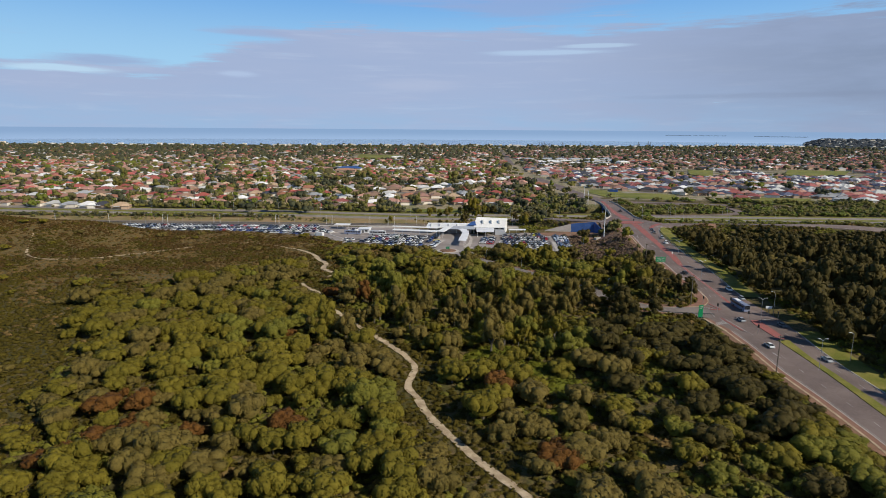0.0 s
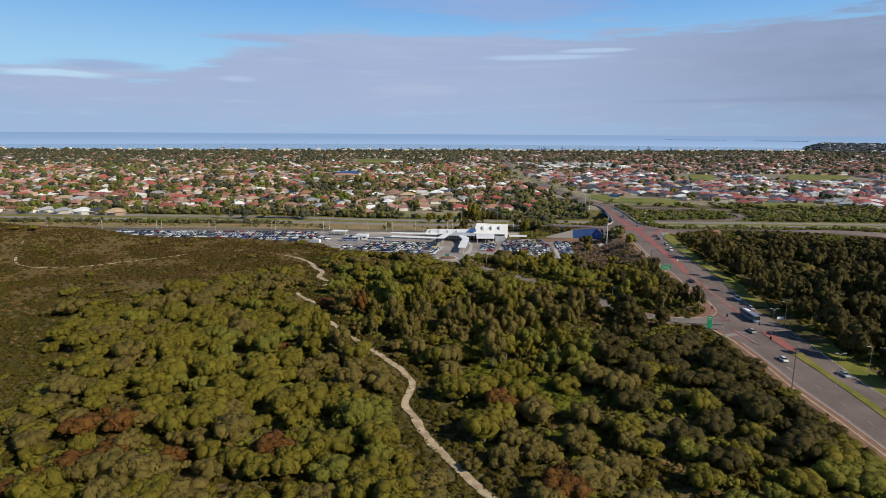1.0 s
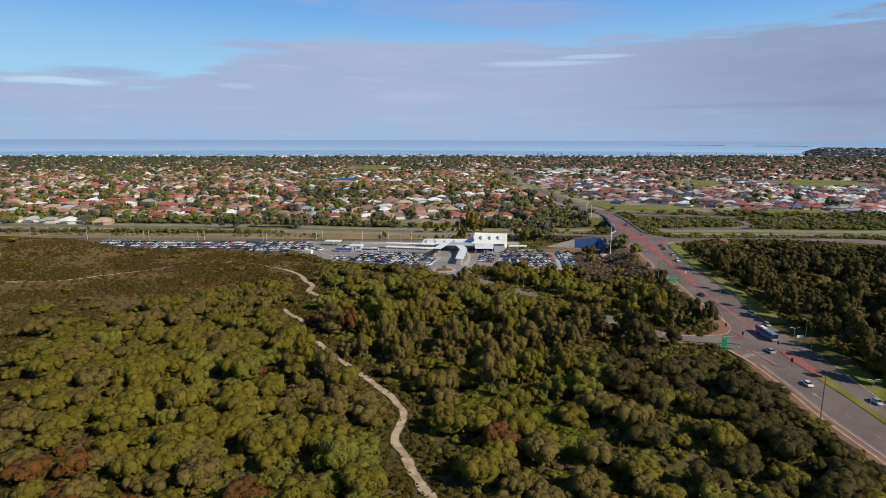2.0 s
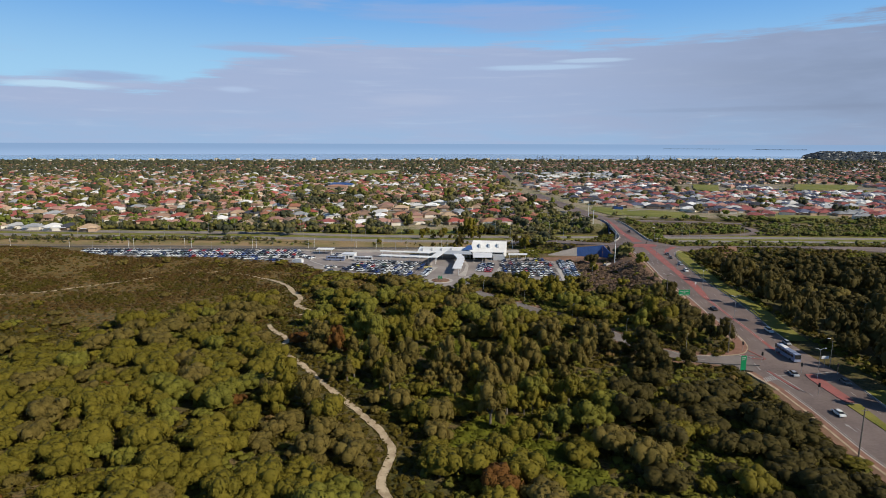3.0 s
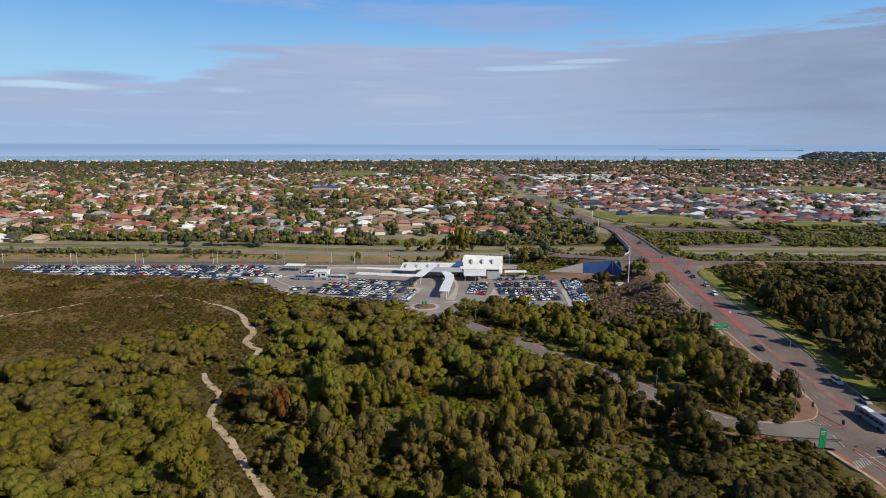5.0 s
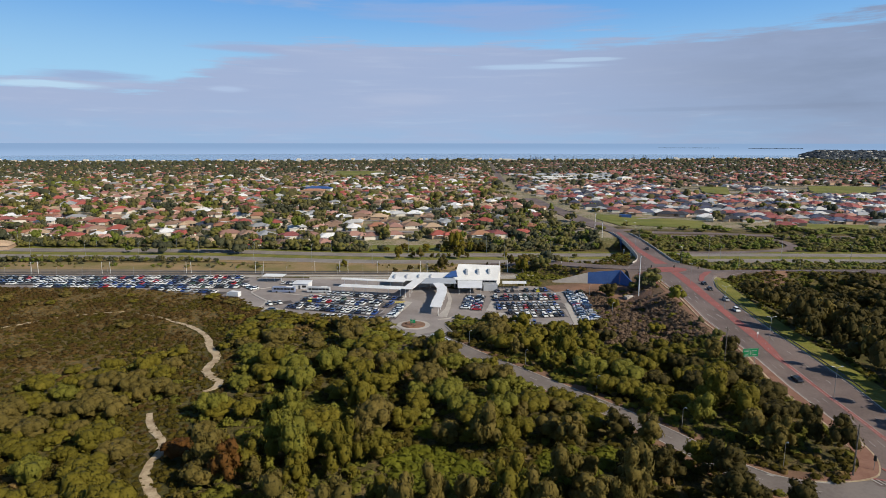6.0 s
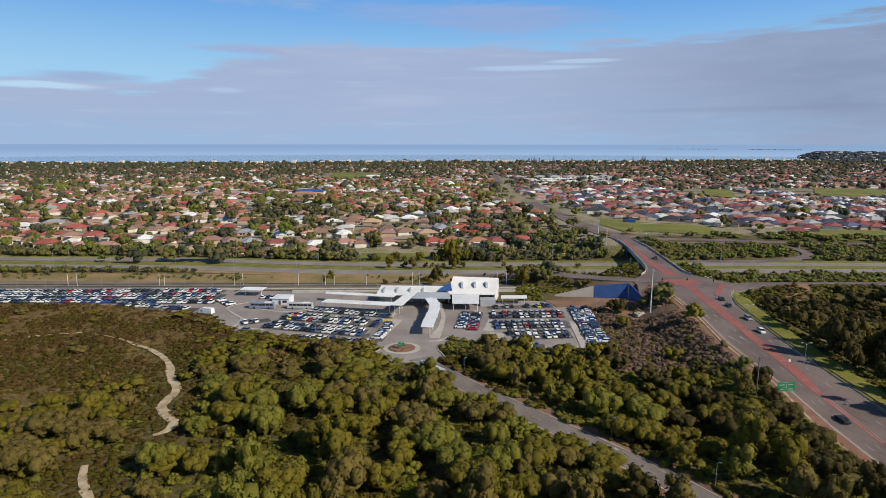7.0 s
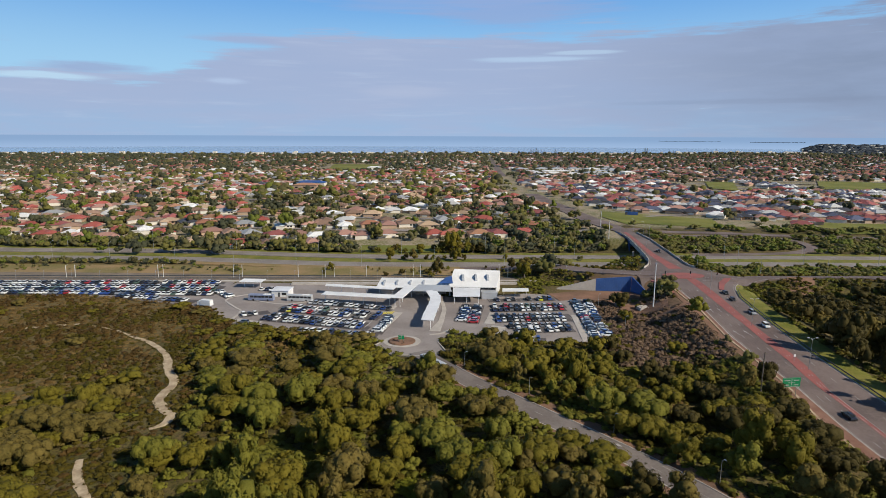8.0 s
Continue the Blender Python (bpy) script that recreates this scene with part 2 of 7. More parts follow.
class Geo:
    """Collects vertices and faces for one mesh."""

    def __init__(self):
        self.v, self.f, self.m = [], [], []

    def add(self, verts, faces, mat=0):
        k = len(self.v)
        self.v += [tuple(p) for p in verts]
        self.f += [tuple(i + k for i in q) for q in faces]
        self.m += [mat] * len(faces)
        return self

    def box(self, x0, y0, z0, x1, y1, z1, inset=0.0, mat=0):
        """A box whose top is drawn in by inset."""
        i = inset
        return self.add([(x0, y0, z0), (x1, y0, z0), (x1, y1, z0), (x0, y1, z0), (x0 + i, y0 + i, z1), (x1 - i, y0 + i, z1), (x1 - i, y1 - i, z1), (x0 + i, y1 - i, z1)],
                        [(3, 2, 1, 0), (4, 5, 6, 7), (0, 1, 5, 4), (1, 2, 6, 5), (2, 3, 7, 6), (3, 0, 4, 7)], mat)

    def tube(self, a, b, ra, rb, n=8, mat=0):
        a, b = Vector(a), Vector(b)
        q = (b - a).to_track_quat("Z", "Y")
        ring = [Vector((math.cos(2 * math.pi * k / n), math.sin(2 * math.pi * k / n), 0)) for k in range(n)]
        vs = [a + q @ (p * ra) for p in ring] + [b + q @ (p * rb) for p in ring]
        return self.add(vs, [(k, (k + 1) % n, n + (k + 1) % n, n + k) for k in range(n)] + [tuple(range(n))[::-1], tuple(range(n, 2 * n))], mat)

    def prism(self, outline, z0, z1, mat=0):
        n = len(outline)
        vs = [(x, y, z0) for x, y in outline] + [(x, y, z1) for x, y in outline]
        return self.add(vs, [(k, (k + 1) % n, n + (k + 1) % n, n + k) for k in range(n)] + [tuple(range(n, 2 * n)), tuple(range(n))[::-1]], mat)

    def mesh(self, name, *mats):
        me = bpy.data.meshes.new(name)
        me.from_pydata(self.v, [], self.f)
        for m in mats:
            me.materials.append(m)
        if len(mats) > 1:
            me.polygons.foreach_set("material_index", self.m)
        me.update()
        return me


def thing(name, label, category, group="", kind="", at=None):
    ob = new(name)
    if at is not None:
        ob.matrix_world = at
    return tagged(ob, label, category, group, kind)


def part(name, geo, mat, parent, label="", loc=None):
    ob = new(name, geo.mesh(name, mat) if isinstance(geo, Geo) else geo)
    ob.parent = parent
    if loc is not None:
        ob.matrix_basis = loc
    return tagged(ob, label)


def solid(name, geo, mats, label, category, kind="structure"):
    mats = mats if isinstance(mats, (list, tuple)) else [mats]
    return tagged(new(name, geo.mesh(name, *mats)), label, category, "", kind)


def big_mesh(name, verts, faces, mats, index=None):
    """A large mesh of triangles or quads from arrays."""
    me = bpy.data.meshes.new(name)
    k = faces.shape[1]
    me.vertices.add(len(verts))
    me.vertices.foreach_set("co", verts.astype(np.float32).ravel())
    me.loops.add(faces.size)
    me.loops.foreach_set("vertex_index", faces.astype(np.int32).ravel())
    me.polygons.add(len(faces))
    me.polygons.foreach_set("loop_start", np.arange(0, faces.size, k, dtype=np.int32))
    me.polygons.foreach_set("loop_total", np.full(len(faces), k, dtype=np.int32))
    me.polygons.foreach_set("use_smooth", np.ones(len(faces), bool))
    for m in mats:
        me.materials.append(m)
    if index is not None:
        me.polygons.foreach_set("material_index", index.astype(np.int32))
    me.polygons.foreach_set("use_smooth", np.ones(len(faces), bool))
    me.update(calc_edges=True)
    return me


# ---- the lie of the land ----


def sst(a, b, x):
    u = np.clip((np.asarray(x, float) - a) / (b - a), 0, 1)
    return u * u * (3 - 2 * u)


ART_Y = [-200, 60, 155, 172, 192, 212, 250, 276, 295, 320, 340, 361, 394, 417, 438, 470, 509, 559, 600, 632, 666, 730, 831, 946, 1081, 1267, 1438, 1740, 2400]
ART_X = [112, 117, 124.4, 125.6, 126.6, 128, 129.2, 131, 131.5, 132.6, 135.7, 137, 140, 142.8, 145.3, 147.5, 149, 156, 161, 158.5, 157.2, 153.8, 147.5, 144, 143.5, 146, 156.5, 176, 227]


def art_x(y):
    return np.interp(y, ART_Y, ART_X)


def art_z(y):
    return 7.0 * sst(215, 430, y) - 3.0 * sst(560, 720, y) + 5.0 * sst(750, 1800, y)


def shore(x):
    return np.interp(x, [-5000, -700, 100, 1000, 1320, 1700, 5000], [2420, 2430, 2700, 2760, 2960, 2880, 2900])


def base_z(x, y):
    x, y = np.asarray(x, float), np.asarray(y, float)
    z = (11 * sst(-200, -268, x) + 6 * sst(-280, -350, x)) * np.exp(-((y - 408) / 42) ** 2) * (1 - sst(432, 446, y) * sst(-275, -255, x)) * (1 - sst(440, 500, y))
    z = z + 1.2 * np.sin(x / 37 + 1) * np.sin(y / 41) * sst(60, 120, y) * (1 - sst(330, 385, y)) * (1 - sst(60, 100, x))
    z = z + 3.0 * sst(550, 640, y) + (4.0 - 3.0 * sst(-500, 500, x)) * sst(700, 1850, y)
    return z - 22 * sst(-70, 60, y - shore(x))


RAMP_X, RAMP_Y = [30, 76, 95, 108, 130], [500, 488, 472, 463, 457]


def bank_z(x, y, over=True):
    """Height with the main road's embankment and the ramps to the junction."""
    x, y = np.asarray(x, float), np.asarray(y, float)
    b = base_z(x, y)
    d = np.abs(x - art_x(y))
    # the west side is held back by the retaining wall below the ramp
    toe = 36 - 15 * (x < art_x(y)) * sst(426, 436, y) * (1 - sst(470, 484, y))
    m = (1 - sst(0.0, 1.0, (d - 17) / (toe - 17))) * (1 - sst(760, 860, y))
    east = sst(130, 150, x) * (1 - sst(300, 420, x)) * np.exp(-((y - 448) / 19) ** 2)
    west = sst(30, 115, x) * (1 - sst(135, 150, x)) * (1 - sst(8, 15, np.abs(y - np.interp(x, RAMP_X, RAMP_Y))))
    west = west * np.where((x > 76) & (x < 120), sst(2.5, 5.5, y - np.interp(x, [79, 98.5, 115.5], [451, 448.3, 445])), 1)
    z = b + (art_z(y) - b) * m
    z = np.maximum(z, b + (7.0 - b) * np.maximum(east, west * 0.999))
    if not over:
        z = np.minimum(z, b + (z - b) * np.maximum(1 - sst(486, 492, y), sst(556, 562, y)))
    return z


def smooth_line(pts, step=4.0):
    """A Catmull-Rom line through plan points."""
    p = np.array(pts, float)
    p = np.vstack([2 * p[0] - p[1], p, 2 * p[-1] - p[-2]])
    out = []
    for i in range(1, len(p) - 2):
        n = max(1, int(np.linalg.norm(p[i + 1] - p[i]) / step))
        for k in range(n):
            t = k / n
            out.append(0.5 * (2 * p[i] + (p[i + 1] - p[i - 1]) * t + (2 * p[i - 1] - 5 * p[i] + 4 * p[i + 1] - p[i + 2]) * t * t + (3 * p[i] - p[i - 1] - 3 * p[i + 1] + p[i + 2]) * t**3))
    return np.array(out + [p[-2]])


def offset_line(line, d):
    t = np.gradient(line, axis=0)
    n = np.stack([t[:, 1], -t[:, 0]], 1) / (np.linalg.norm(t, axis=1)[:, None] + 1e-9)
    return line + n * np.asarray(d, float).reshape(-1, 1)


CLEAR = []          # (line, half width): where nothing grows and the ground is sunk below the paving


def sheet(geo, left, right, lift, zf, mat=0, cols=2, skirt=0.0):
    """A paved strip between two lines on the surface zf."""
    n = len(left)
    vs = []
    for c in range(cols):
        p = left + (right - left) * (c / (cols - 1))
        z = zf(p[:, 0], p[:, 1]) + lift
        vs += list(zip(p[:, 0], p[:, 1], z))
    fs = [(c * n + i, (c + 1) * n + i, (c + 1) * n + i + 1, c * n + i + 1) for c in range(cols - 1) for i in range(n - 1)]
    if skirt:
        k = len(vs)
        vs += [(x, y, z - skirt) for x, y, z in vs[:n]] + [(x, y, z - skirt) for x, y, z in vs[(cols - 1) * n:cols * n]]
        e = (cols - 1) * n
        fs += [(k + i, i, i + 1, k + i + 1) for i in range(n - 1)] + [(e + i, k + n + i, k + n + i + 1, e + i + 1) for i in range(n - 1)]
    return geo.add(vs, fs, mat)


def ribbon(geo, line, a, b, lift, zf, mat=0, skirt=0.0, cols=2):
    """A strip along a line from offset a to offset b (to its right)."""
    return sheet(geo, offset_line(line, a), offset_line(line, b), lift, zf, mat, cols, skirt)


def dashes(geo, line, off, zf, lift, on=3.0, gap=9.0, wide=0.15, mat=0):
    p = offset_line(line, off)
    s = np.r_[0, np.cumsum(np.linalg.norm(np.diff(p, axis=0), axis=1))]
    for d in np.arange(0, s[-1] - on, on + gap):
        q = np.stack([np.interp([d, d + on], s, p[:, k]) for k in (0, 1)], 1)
        ribbon(geo, q, -wide / 2, wide / 2, lift, zf, mat)

# ---- paving: where it runs ----
road_y = np.r_[np.arange(-60, 760, 5.0), np.arange(760, 2350, 20.0)]
LEFT_Y = [-60, 60, 137, 160, 180, 205, 222, 234, 248, 252, 256, 261, 273, 298, 321, 346, 362, 373, 392, 408, 425, 437, 445, 456, 466, 476, 488, 509, 559, 599, 632, 666, 730, 831, 946, 1081, 1267, 1438, 1740, 2400]
RIGHT_Y = [-60, 60, 130, 165, 185, 204, 230, 248, 262, 280, 300, 320, 349, 373, 395, 410, 427, 437, 445, 456, 466, 476, 518, 559, 599, 632, 666, 730, 831, 946, 1081, 1267, 1438, 1740, 2400]
EDGE_L = [100, 105, 111.2, 111.8, 111.4, 113.2, 113.4, 111, 111.5, 115.5, 119, 121.7, 123.6, 123.5, 125, 125, 125.2, 126.6, 129, 129.6, 130.9, 128, 122, 121, 128, 135.5, 140.3, 144.6, 152.5, 156.0, 150.5, 147.5, 145, 137.5, 134.5, 135, 138.5, 149.7, 169, 220]
EDGE_R = [121, 125, 131, 132.8, 133.6, 136, 140.2, 139.9, 139.6, 141.3, 144, 145, 145.4, 147.3, 150, 152.5, 158.9, 166, 176, 172, 160, 157, 162, 166.3, 168, 168, 167.5, 162.7, 157.5, 153.5, 152, 152.5, 163.3, 183, 234]
art_left = np.stack([np.interp(road_y, LEFT_Y, EDGE_L), road_y], 1)
art_right = np.stack([np.interp(road_y, RIGHT_Y, EDGE_R), road_y], 1)
svc_line = smooth_line([(10, 361), (14.5, 353), (24.5, 336), (34, 323.5), (47.5, 307.5), (60, 293), (69.5, 281), (77, 269.5), (83, 259), (90, 251), (100, 246.6), (116, 244)])
ramp_w = smooth_line([(-60, 506), (-10, 504), (30, 500), (76, 488), (95, 472), (108, 463), (125, 458), (142, 455)])
ramp_e = smooth_line([(150, 446), (165, 441), (185, 449), (217, 452), (255, 449), (330, 440), (420, 432)])
slip_e = smooth_line([(146, 392), (150.5, 408), (156, 424), (164, 437), (176, 445)])
way_near = smooth_line([(-620, 560), (-400, 544), (-256, 533), (-150, 528), (-41, 513), (40, 511), (110, 511), (200, 512), (300, 509), (420, 503), (620, 492)], 8)
way_far = smooth_line([(-620, 586), (-400, 570), (-276, 559), (-163, 555), (-46, 538), (40, 536), (118, 534), (220, 533), (420, 526), (620, 515)], 8)
loop_n = smooth_line([(176, 608), (200, 604), (250, 606), (284, 592), (286, 566), (262, 549), (228, 542.5), (190, 542)])
north_road = smooth_line([(160, 606), (190, 622), (240, 618), (300, 606), (420, 590)])
path_main = smooth_line([(52, 30), (46, 56), (35, 82), (24, 100), (18, 112), (9.1, 125.4), (-1.8, 145.7), (-6.9, 159.2), (-10.5, 170), (-9.2, 184.4), (-17, 200), (-33.5, 223), (-45.5, 241), (-56.5, 256), (-58.5, 270), (-67.5, 282.5), (-71.2, 290), (-70.3, 296), (-65, 303), (-60.5, 306.2), (-58.4, 309), (-59, 312.4), (-63, 317), (-67.2, 323), (-68.2, 329), (-67.8, 334), (-70.2, 340), (-74, 345.5), (-76.3, 350), (-79.5, 357), (-85, 364), (-93.8, 372.6), (-102, 378), (-110, 384), (-117.6, 388.4), (-124, 391.4), (-132, 393.5)], 1.5)
path_left = smooth_line([(-132, 394), (-145, 391), (-157, 385), (-174.5, 368), (-190, 354), (-200, 342), (-213, 335), (-232, 334.5), (-249, 345), (-262, 366), (-270, 382)], 2)
path_south, path_north = path_main[path_main[:, 1] < 291], path_main[(path_main[:, 1] > 305) & (path_main[:, 1] < 392.5)]
path_left = path_left[path_left[:, 0] < -131]
TRACKS = [(path_south, 1.2), (path_north, 1.2), (path_left, 0.8)]
for line, half in ((svc_line, 4.6), (ramp_w, 5.5), (ramp_e, 5.5), (slip_e, 4.0), (way_near, 8.5), (way_far, 7.5), (loop_n, 4.5), (north_road, 5.0)):
    CLEAR.append((line, half))
LOTS = {
    "station": [(-74, 398), (-63, 392.5), (-47, 388), (-22, 381.5), (-11, 378.5), (-5, 372), (-8, 366), (0, 358), (12, 356), (20, 361), (17, 372), (22, 383), (36, 379), (44, 374), (58, 371.5), (74, 369.5), (82, 374.5), (92, 436), (60, 442), (24, 436), (6, 444), (-4, 452), (-40, 462), (-90, 466), (-96, 448), (-86, 418)],
    "strip": [(-258, 445), (-203, 443), (-142, 437), (-98, 422), (-86, 418), (-92, 448), (-92, 467), (-258, 467)],
}


def inside(poly, x, y):
    """Which of the points lie within an outline."""
    hit = np.zeros(x.shape, bool)
    for (x0, y0), (x1, y1) in zip(poly, poly[1:] + poly[:1]):
        hit ^= ((y0 > y) != (y1 > y)) & (x < (x1 - x0) * (y - y0) / (y1 - y0 + 1e-12) + x0)
    return hit


# a plan of what is paved, in cells of 2 m
GX, GY, CELL = -700, 0, 2.0
grid_x, grid_y = np.meshgrid(np.arange(GX, 700, CELL), np.arange(GY, 900, CELL), indexing="ij")
paved = np.zeros(grid_x.shape, bool)
tracks = np.zeros(grid_x.shape, bool)
for line, half, plan in [(*q, paved) for q in CLEAR] + [(*q, tracks) for q in TRACKS]:
    p = np.vstack([np.linspace(a, b, max(2, int(np.linalg.norm(b - a) / 1.5))) for a, b in zip(line[:-1], line[1:])])
    r = int(half / CELL) + 1
    for dx in range(-r, r + 1):
        for dy in range(-r, r + 1):
            if math.hypot(dx, dy) * CELL <= half + 0.7:
                i, j = ((p[:, 0] - GX) / CELL).astype(int) + dx, ((p[:, 1] - GY) / CELL).astype(int) + dy
                ok = (i >= 0) & (j >= 0) & (i < plan.shape[0]) & (j < plan.shape[1])
                plan[i[ok], j[ok]] = True
paved |= (grid_x > np.interp(grid_y, LEFT_Y, EDGE_L) - 1) & (grid_x < np.interp(grid_y, RIGHT_Y, EDGE_R) + 1)
for outline in LOTS.values():
    paved |= inside(outline, grid_x, grid_y)


def widen(mask, metres):
    out = mask.copy()
    for _ in range(int(metres / CELL)):
        m = out.copy()
        m[1:] |= out[:-1]
        m[:-1] |= out[1:]
        m[:, 1:] |= out[:, :-1]
        m[:, :-1] |= out[:, 1:]
        out = m
    return out


paved_2, paved_4 = widen(paved, 2), widen(paved, 4)
tracks_2, tracks_8 = widen(tracks, 2), widen(tracks, 8)


def on_plan(mask, x, y):
    x, y = np.atleast_1d(x), np.atleast_1d(y)
    i, j = ((x - GX) / CELL).astype(int), ((y - GY) / CELL).astype(int)
    ok = (i >= 0) & (j >= 0) & (i < mask.shape[0]) & (j < mask.shape[1])
    out = np.zeros(x.shape, bool)
    out[ok] = mask[i[ok], j[ok]]
    return out


# ---- ground, sea, far shore ----
def spread(lo, hi, fine, far_lo, far_hi):
    mid = list(np.arange(lo, hi + 0.1, fine))
    out, x, s = [], lo, fine
    while x > far_lo:
        s *= 1.25
        x -= min(s, 160)
        out.append(x)
    up, x, s = [], mid[-1], fine
    while x < far_hi:
        s *= 1.25
        x += min(s, 160)
        up.append(x)
    return np.array(out[::-1] + mid + up)


gx, gy = np.meshgrid(spread(-430, 430, 4.0, -4600, 4600), spread(60, 720, 4.0, -1500, 3300), indexing="ij")
gz = bank_z(gx, gy, over=False)
gz = gz - 0.6 * on_plan(paved_2, gx.ravel(), gy.ravel()).reshape(gx.shape)
ni, nj = gx.shape
idx = np.arange(ni * nj).reshape(ni, nj)
ground_faces = np.stack([idx[:-1, :-1], idx[1:, :-1], idx[1:, 1:], idx[:-1, 1:]], -1).reshape(-1, 4)
ground = new("ground", big_mesh("ground", np.stack([gx, gy, gz], -1).reshape(-1, 3), ground_faces, [M["ground"]]))
for poly in ground.data.polygons:
    poly.use_smooth = True
tagged(ground, "sandy coastal ground with scrub and dry grass", "ground", "", "structure")

g = Geo()
ring = [math.radians(a) for a in range(-70, 71, 5)]
FAR = 4850.0
near_edge = [(math.sin(a) * FAR, 2150.0) for a in ring]
g.add([(x, y, -3) for x, y in near_edge] + [(math.sin(a) * FAR, max(2200, 80 + math.cos(a) * FAR), -3) for a in ring], [(i, i + 1, len(ring) + i + 1, len(ring) + i) for i in range(len(ring) - 1)])
solid("water", g, M["water"], "calm blue-grey sea under a low cloud bank", "sea")
# added upright wall up to camera height, so its top reads as the horizon
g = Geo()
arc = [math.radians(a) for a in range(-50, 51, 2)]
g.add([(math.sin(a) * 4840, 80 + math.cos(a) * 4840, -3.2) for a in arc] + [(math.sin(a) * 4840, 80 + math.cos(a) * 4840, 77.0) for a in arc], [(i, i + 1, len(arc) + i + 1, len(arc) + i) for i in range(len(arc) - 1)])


# glows by emission; the sea's brightness and gradient are put into its colour
def sea_far_glow():
    m = bpy.data.materials.new("far_sea_glow")
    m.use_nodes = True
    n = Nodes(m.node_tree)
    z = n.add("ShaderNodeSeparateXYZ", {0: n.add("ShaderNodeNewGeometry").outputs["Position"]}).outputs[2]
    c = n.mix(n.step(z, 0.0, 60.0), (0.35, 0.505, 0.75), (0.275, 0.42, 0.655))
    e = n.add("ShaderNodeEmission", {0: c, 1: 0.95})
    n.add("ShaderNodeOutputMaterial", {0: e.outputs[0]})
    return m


solid("backdrop", g, sea_far_glow(), "upright glowing backdrop painted as distant sea, its top at camera height", "sea")

# ---- paved surfaces ----
BZ = bank_z
g = Geo()
sheet(g, art_left, art_right, 0.0, BZ, cols=5, skirt=1.0)
solid("road_main", g, M["asphalt"], "dark grey asphalt dual carriageway rising to a bridge", "road")
g = Geo()
ribbon(g, svc_line, -3.8, 3.8, 0.02, BZ, skirt=0.6, cols=3)
g.add([(x, y, float(bank_z(x, y)) + 0.035) for x, y in ((95, 244.6), (101, 240.2), (108, 236.8), (113.5, 235.4), (113.5, 250.6), (107.6, 250.1), (98, 250.5))], [tuple(range(7))])
solid("road_service", g, M["access"], "worn grey asphalt access road through the bush", "road")
g = Geo()
for line, h, lift in ((ramp_w, 4.6, 0.03), (ramp_e, 4.6, 0.035), (slip_e, 3.2, 0.04), (north_road, 4.2, 0.02)):
    ribbon(g, line, -h, h, lift, BZ, skirt=0.8, cols=3)
ribbon(g, loop_n, -3.6, 3.6, 0.14, BZ, skirt=0.8, cols=3)
solid("road_ramps", g, M["asphalt"], "grey asphalt ramps joining the junction", "road")
g = Geo()
FZ = base_z
ribbon(g, way_near, -6.0, 6.2, 0.06, FZ, skirt=0.8, cols=3)
ribbon(g, way_far, -5.2, 5.8, 0.05, FZ, skirt=0.8, cols=3)
solid("road_freeway", g, M["freeway"], "long grey asphalt freeway carriageways", "road")
g = Geo()
for outline in LOTS.values():
    g.prism(outline, -0.8, 0.0 if len(outline) > 10 else -0.006)
solid("pavement_car_park", g, M["carpark"], "light grey asphalt station car park", "car park")
g = Geo()
for line, half in ((path_south, 1.15), (path_north, 1.5), (path_left, 0.45)):
    wob = [np.array([half * (np.interp(y, [284, 291, 305, 308, 313, 335, 355, 372, 380, 388, 392], [1, 0.5, 0.3, 0.75, 1.05, 1, 0.85, 0.7, 0.45, 0.22, 0.1]) if half > 1 else 1.0) * (1 + 0.5 * noise.noise((x / 4, y / 4, k)) + 0.25 * noise.noise((x / 1.3, y / 1.3, k))) * (1.0 if half > 1 else float(sst(-0.4, 0.0, noise.noise((x / 17, y / 17, 4.0)))) * 1.3 + 0.02) for x, y in line]) for k in (1.0, 7.0)]
    sheet(g, offset_line(line, -wob[0]), offset_line(line, wob[1]), 0.22, BZ, skirt=0.5)
solid("path", g, M["sand"], "pale sandy walking track winding through scrub", "path")

# ---- bush: plants ----
rng = np.random.default_rng(7)


def ico():
    p = (1 + 5**0.5) / 2
    v = np.array([(-1, p, 0), (1, p, 0), (-1, -p, 0), (1, -p, 0), (0, -1, p), (0, 1, p), (0, -1, -p), (0, 1, -p), (p, 0, -1), (p, 0, 1), (-p, 0, -1), (-p, 0, 1)], float)
    f = np.array([(0, 11, 5), (0, 5, 1), (0, 1, 7), (0, 7, 10), (0, 10, 11), (1, 5, 9), (5, 11, 4), (11, 10, 2), (10, 7, 6), (7, 1, 8), (3, 9, 4), (3, 4, 2), (3, 2, 6), (3, 6, 8), (3, 8, 9), (4, 9, 5), (2, 4, 11), (6, 2, 10), (8, 6, 7), (9, 8, 1)])
    return v / np.linalg.norm(v[0]), f


ICO_V, ICO_F = ico()


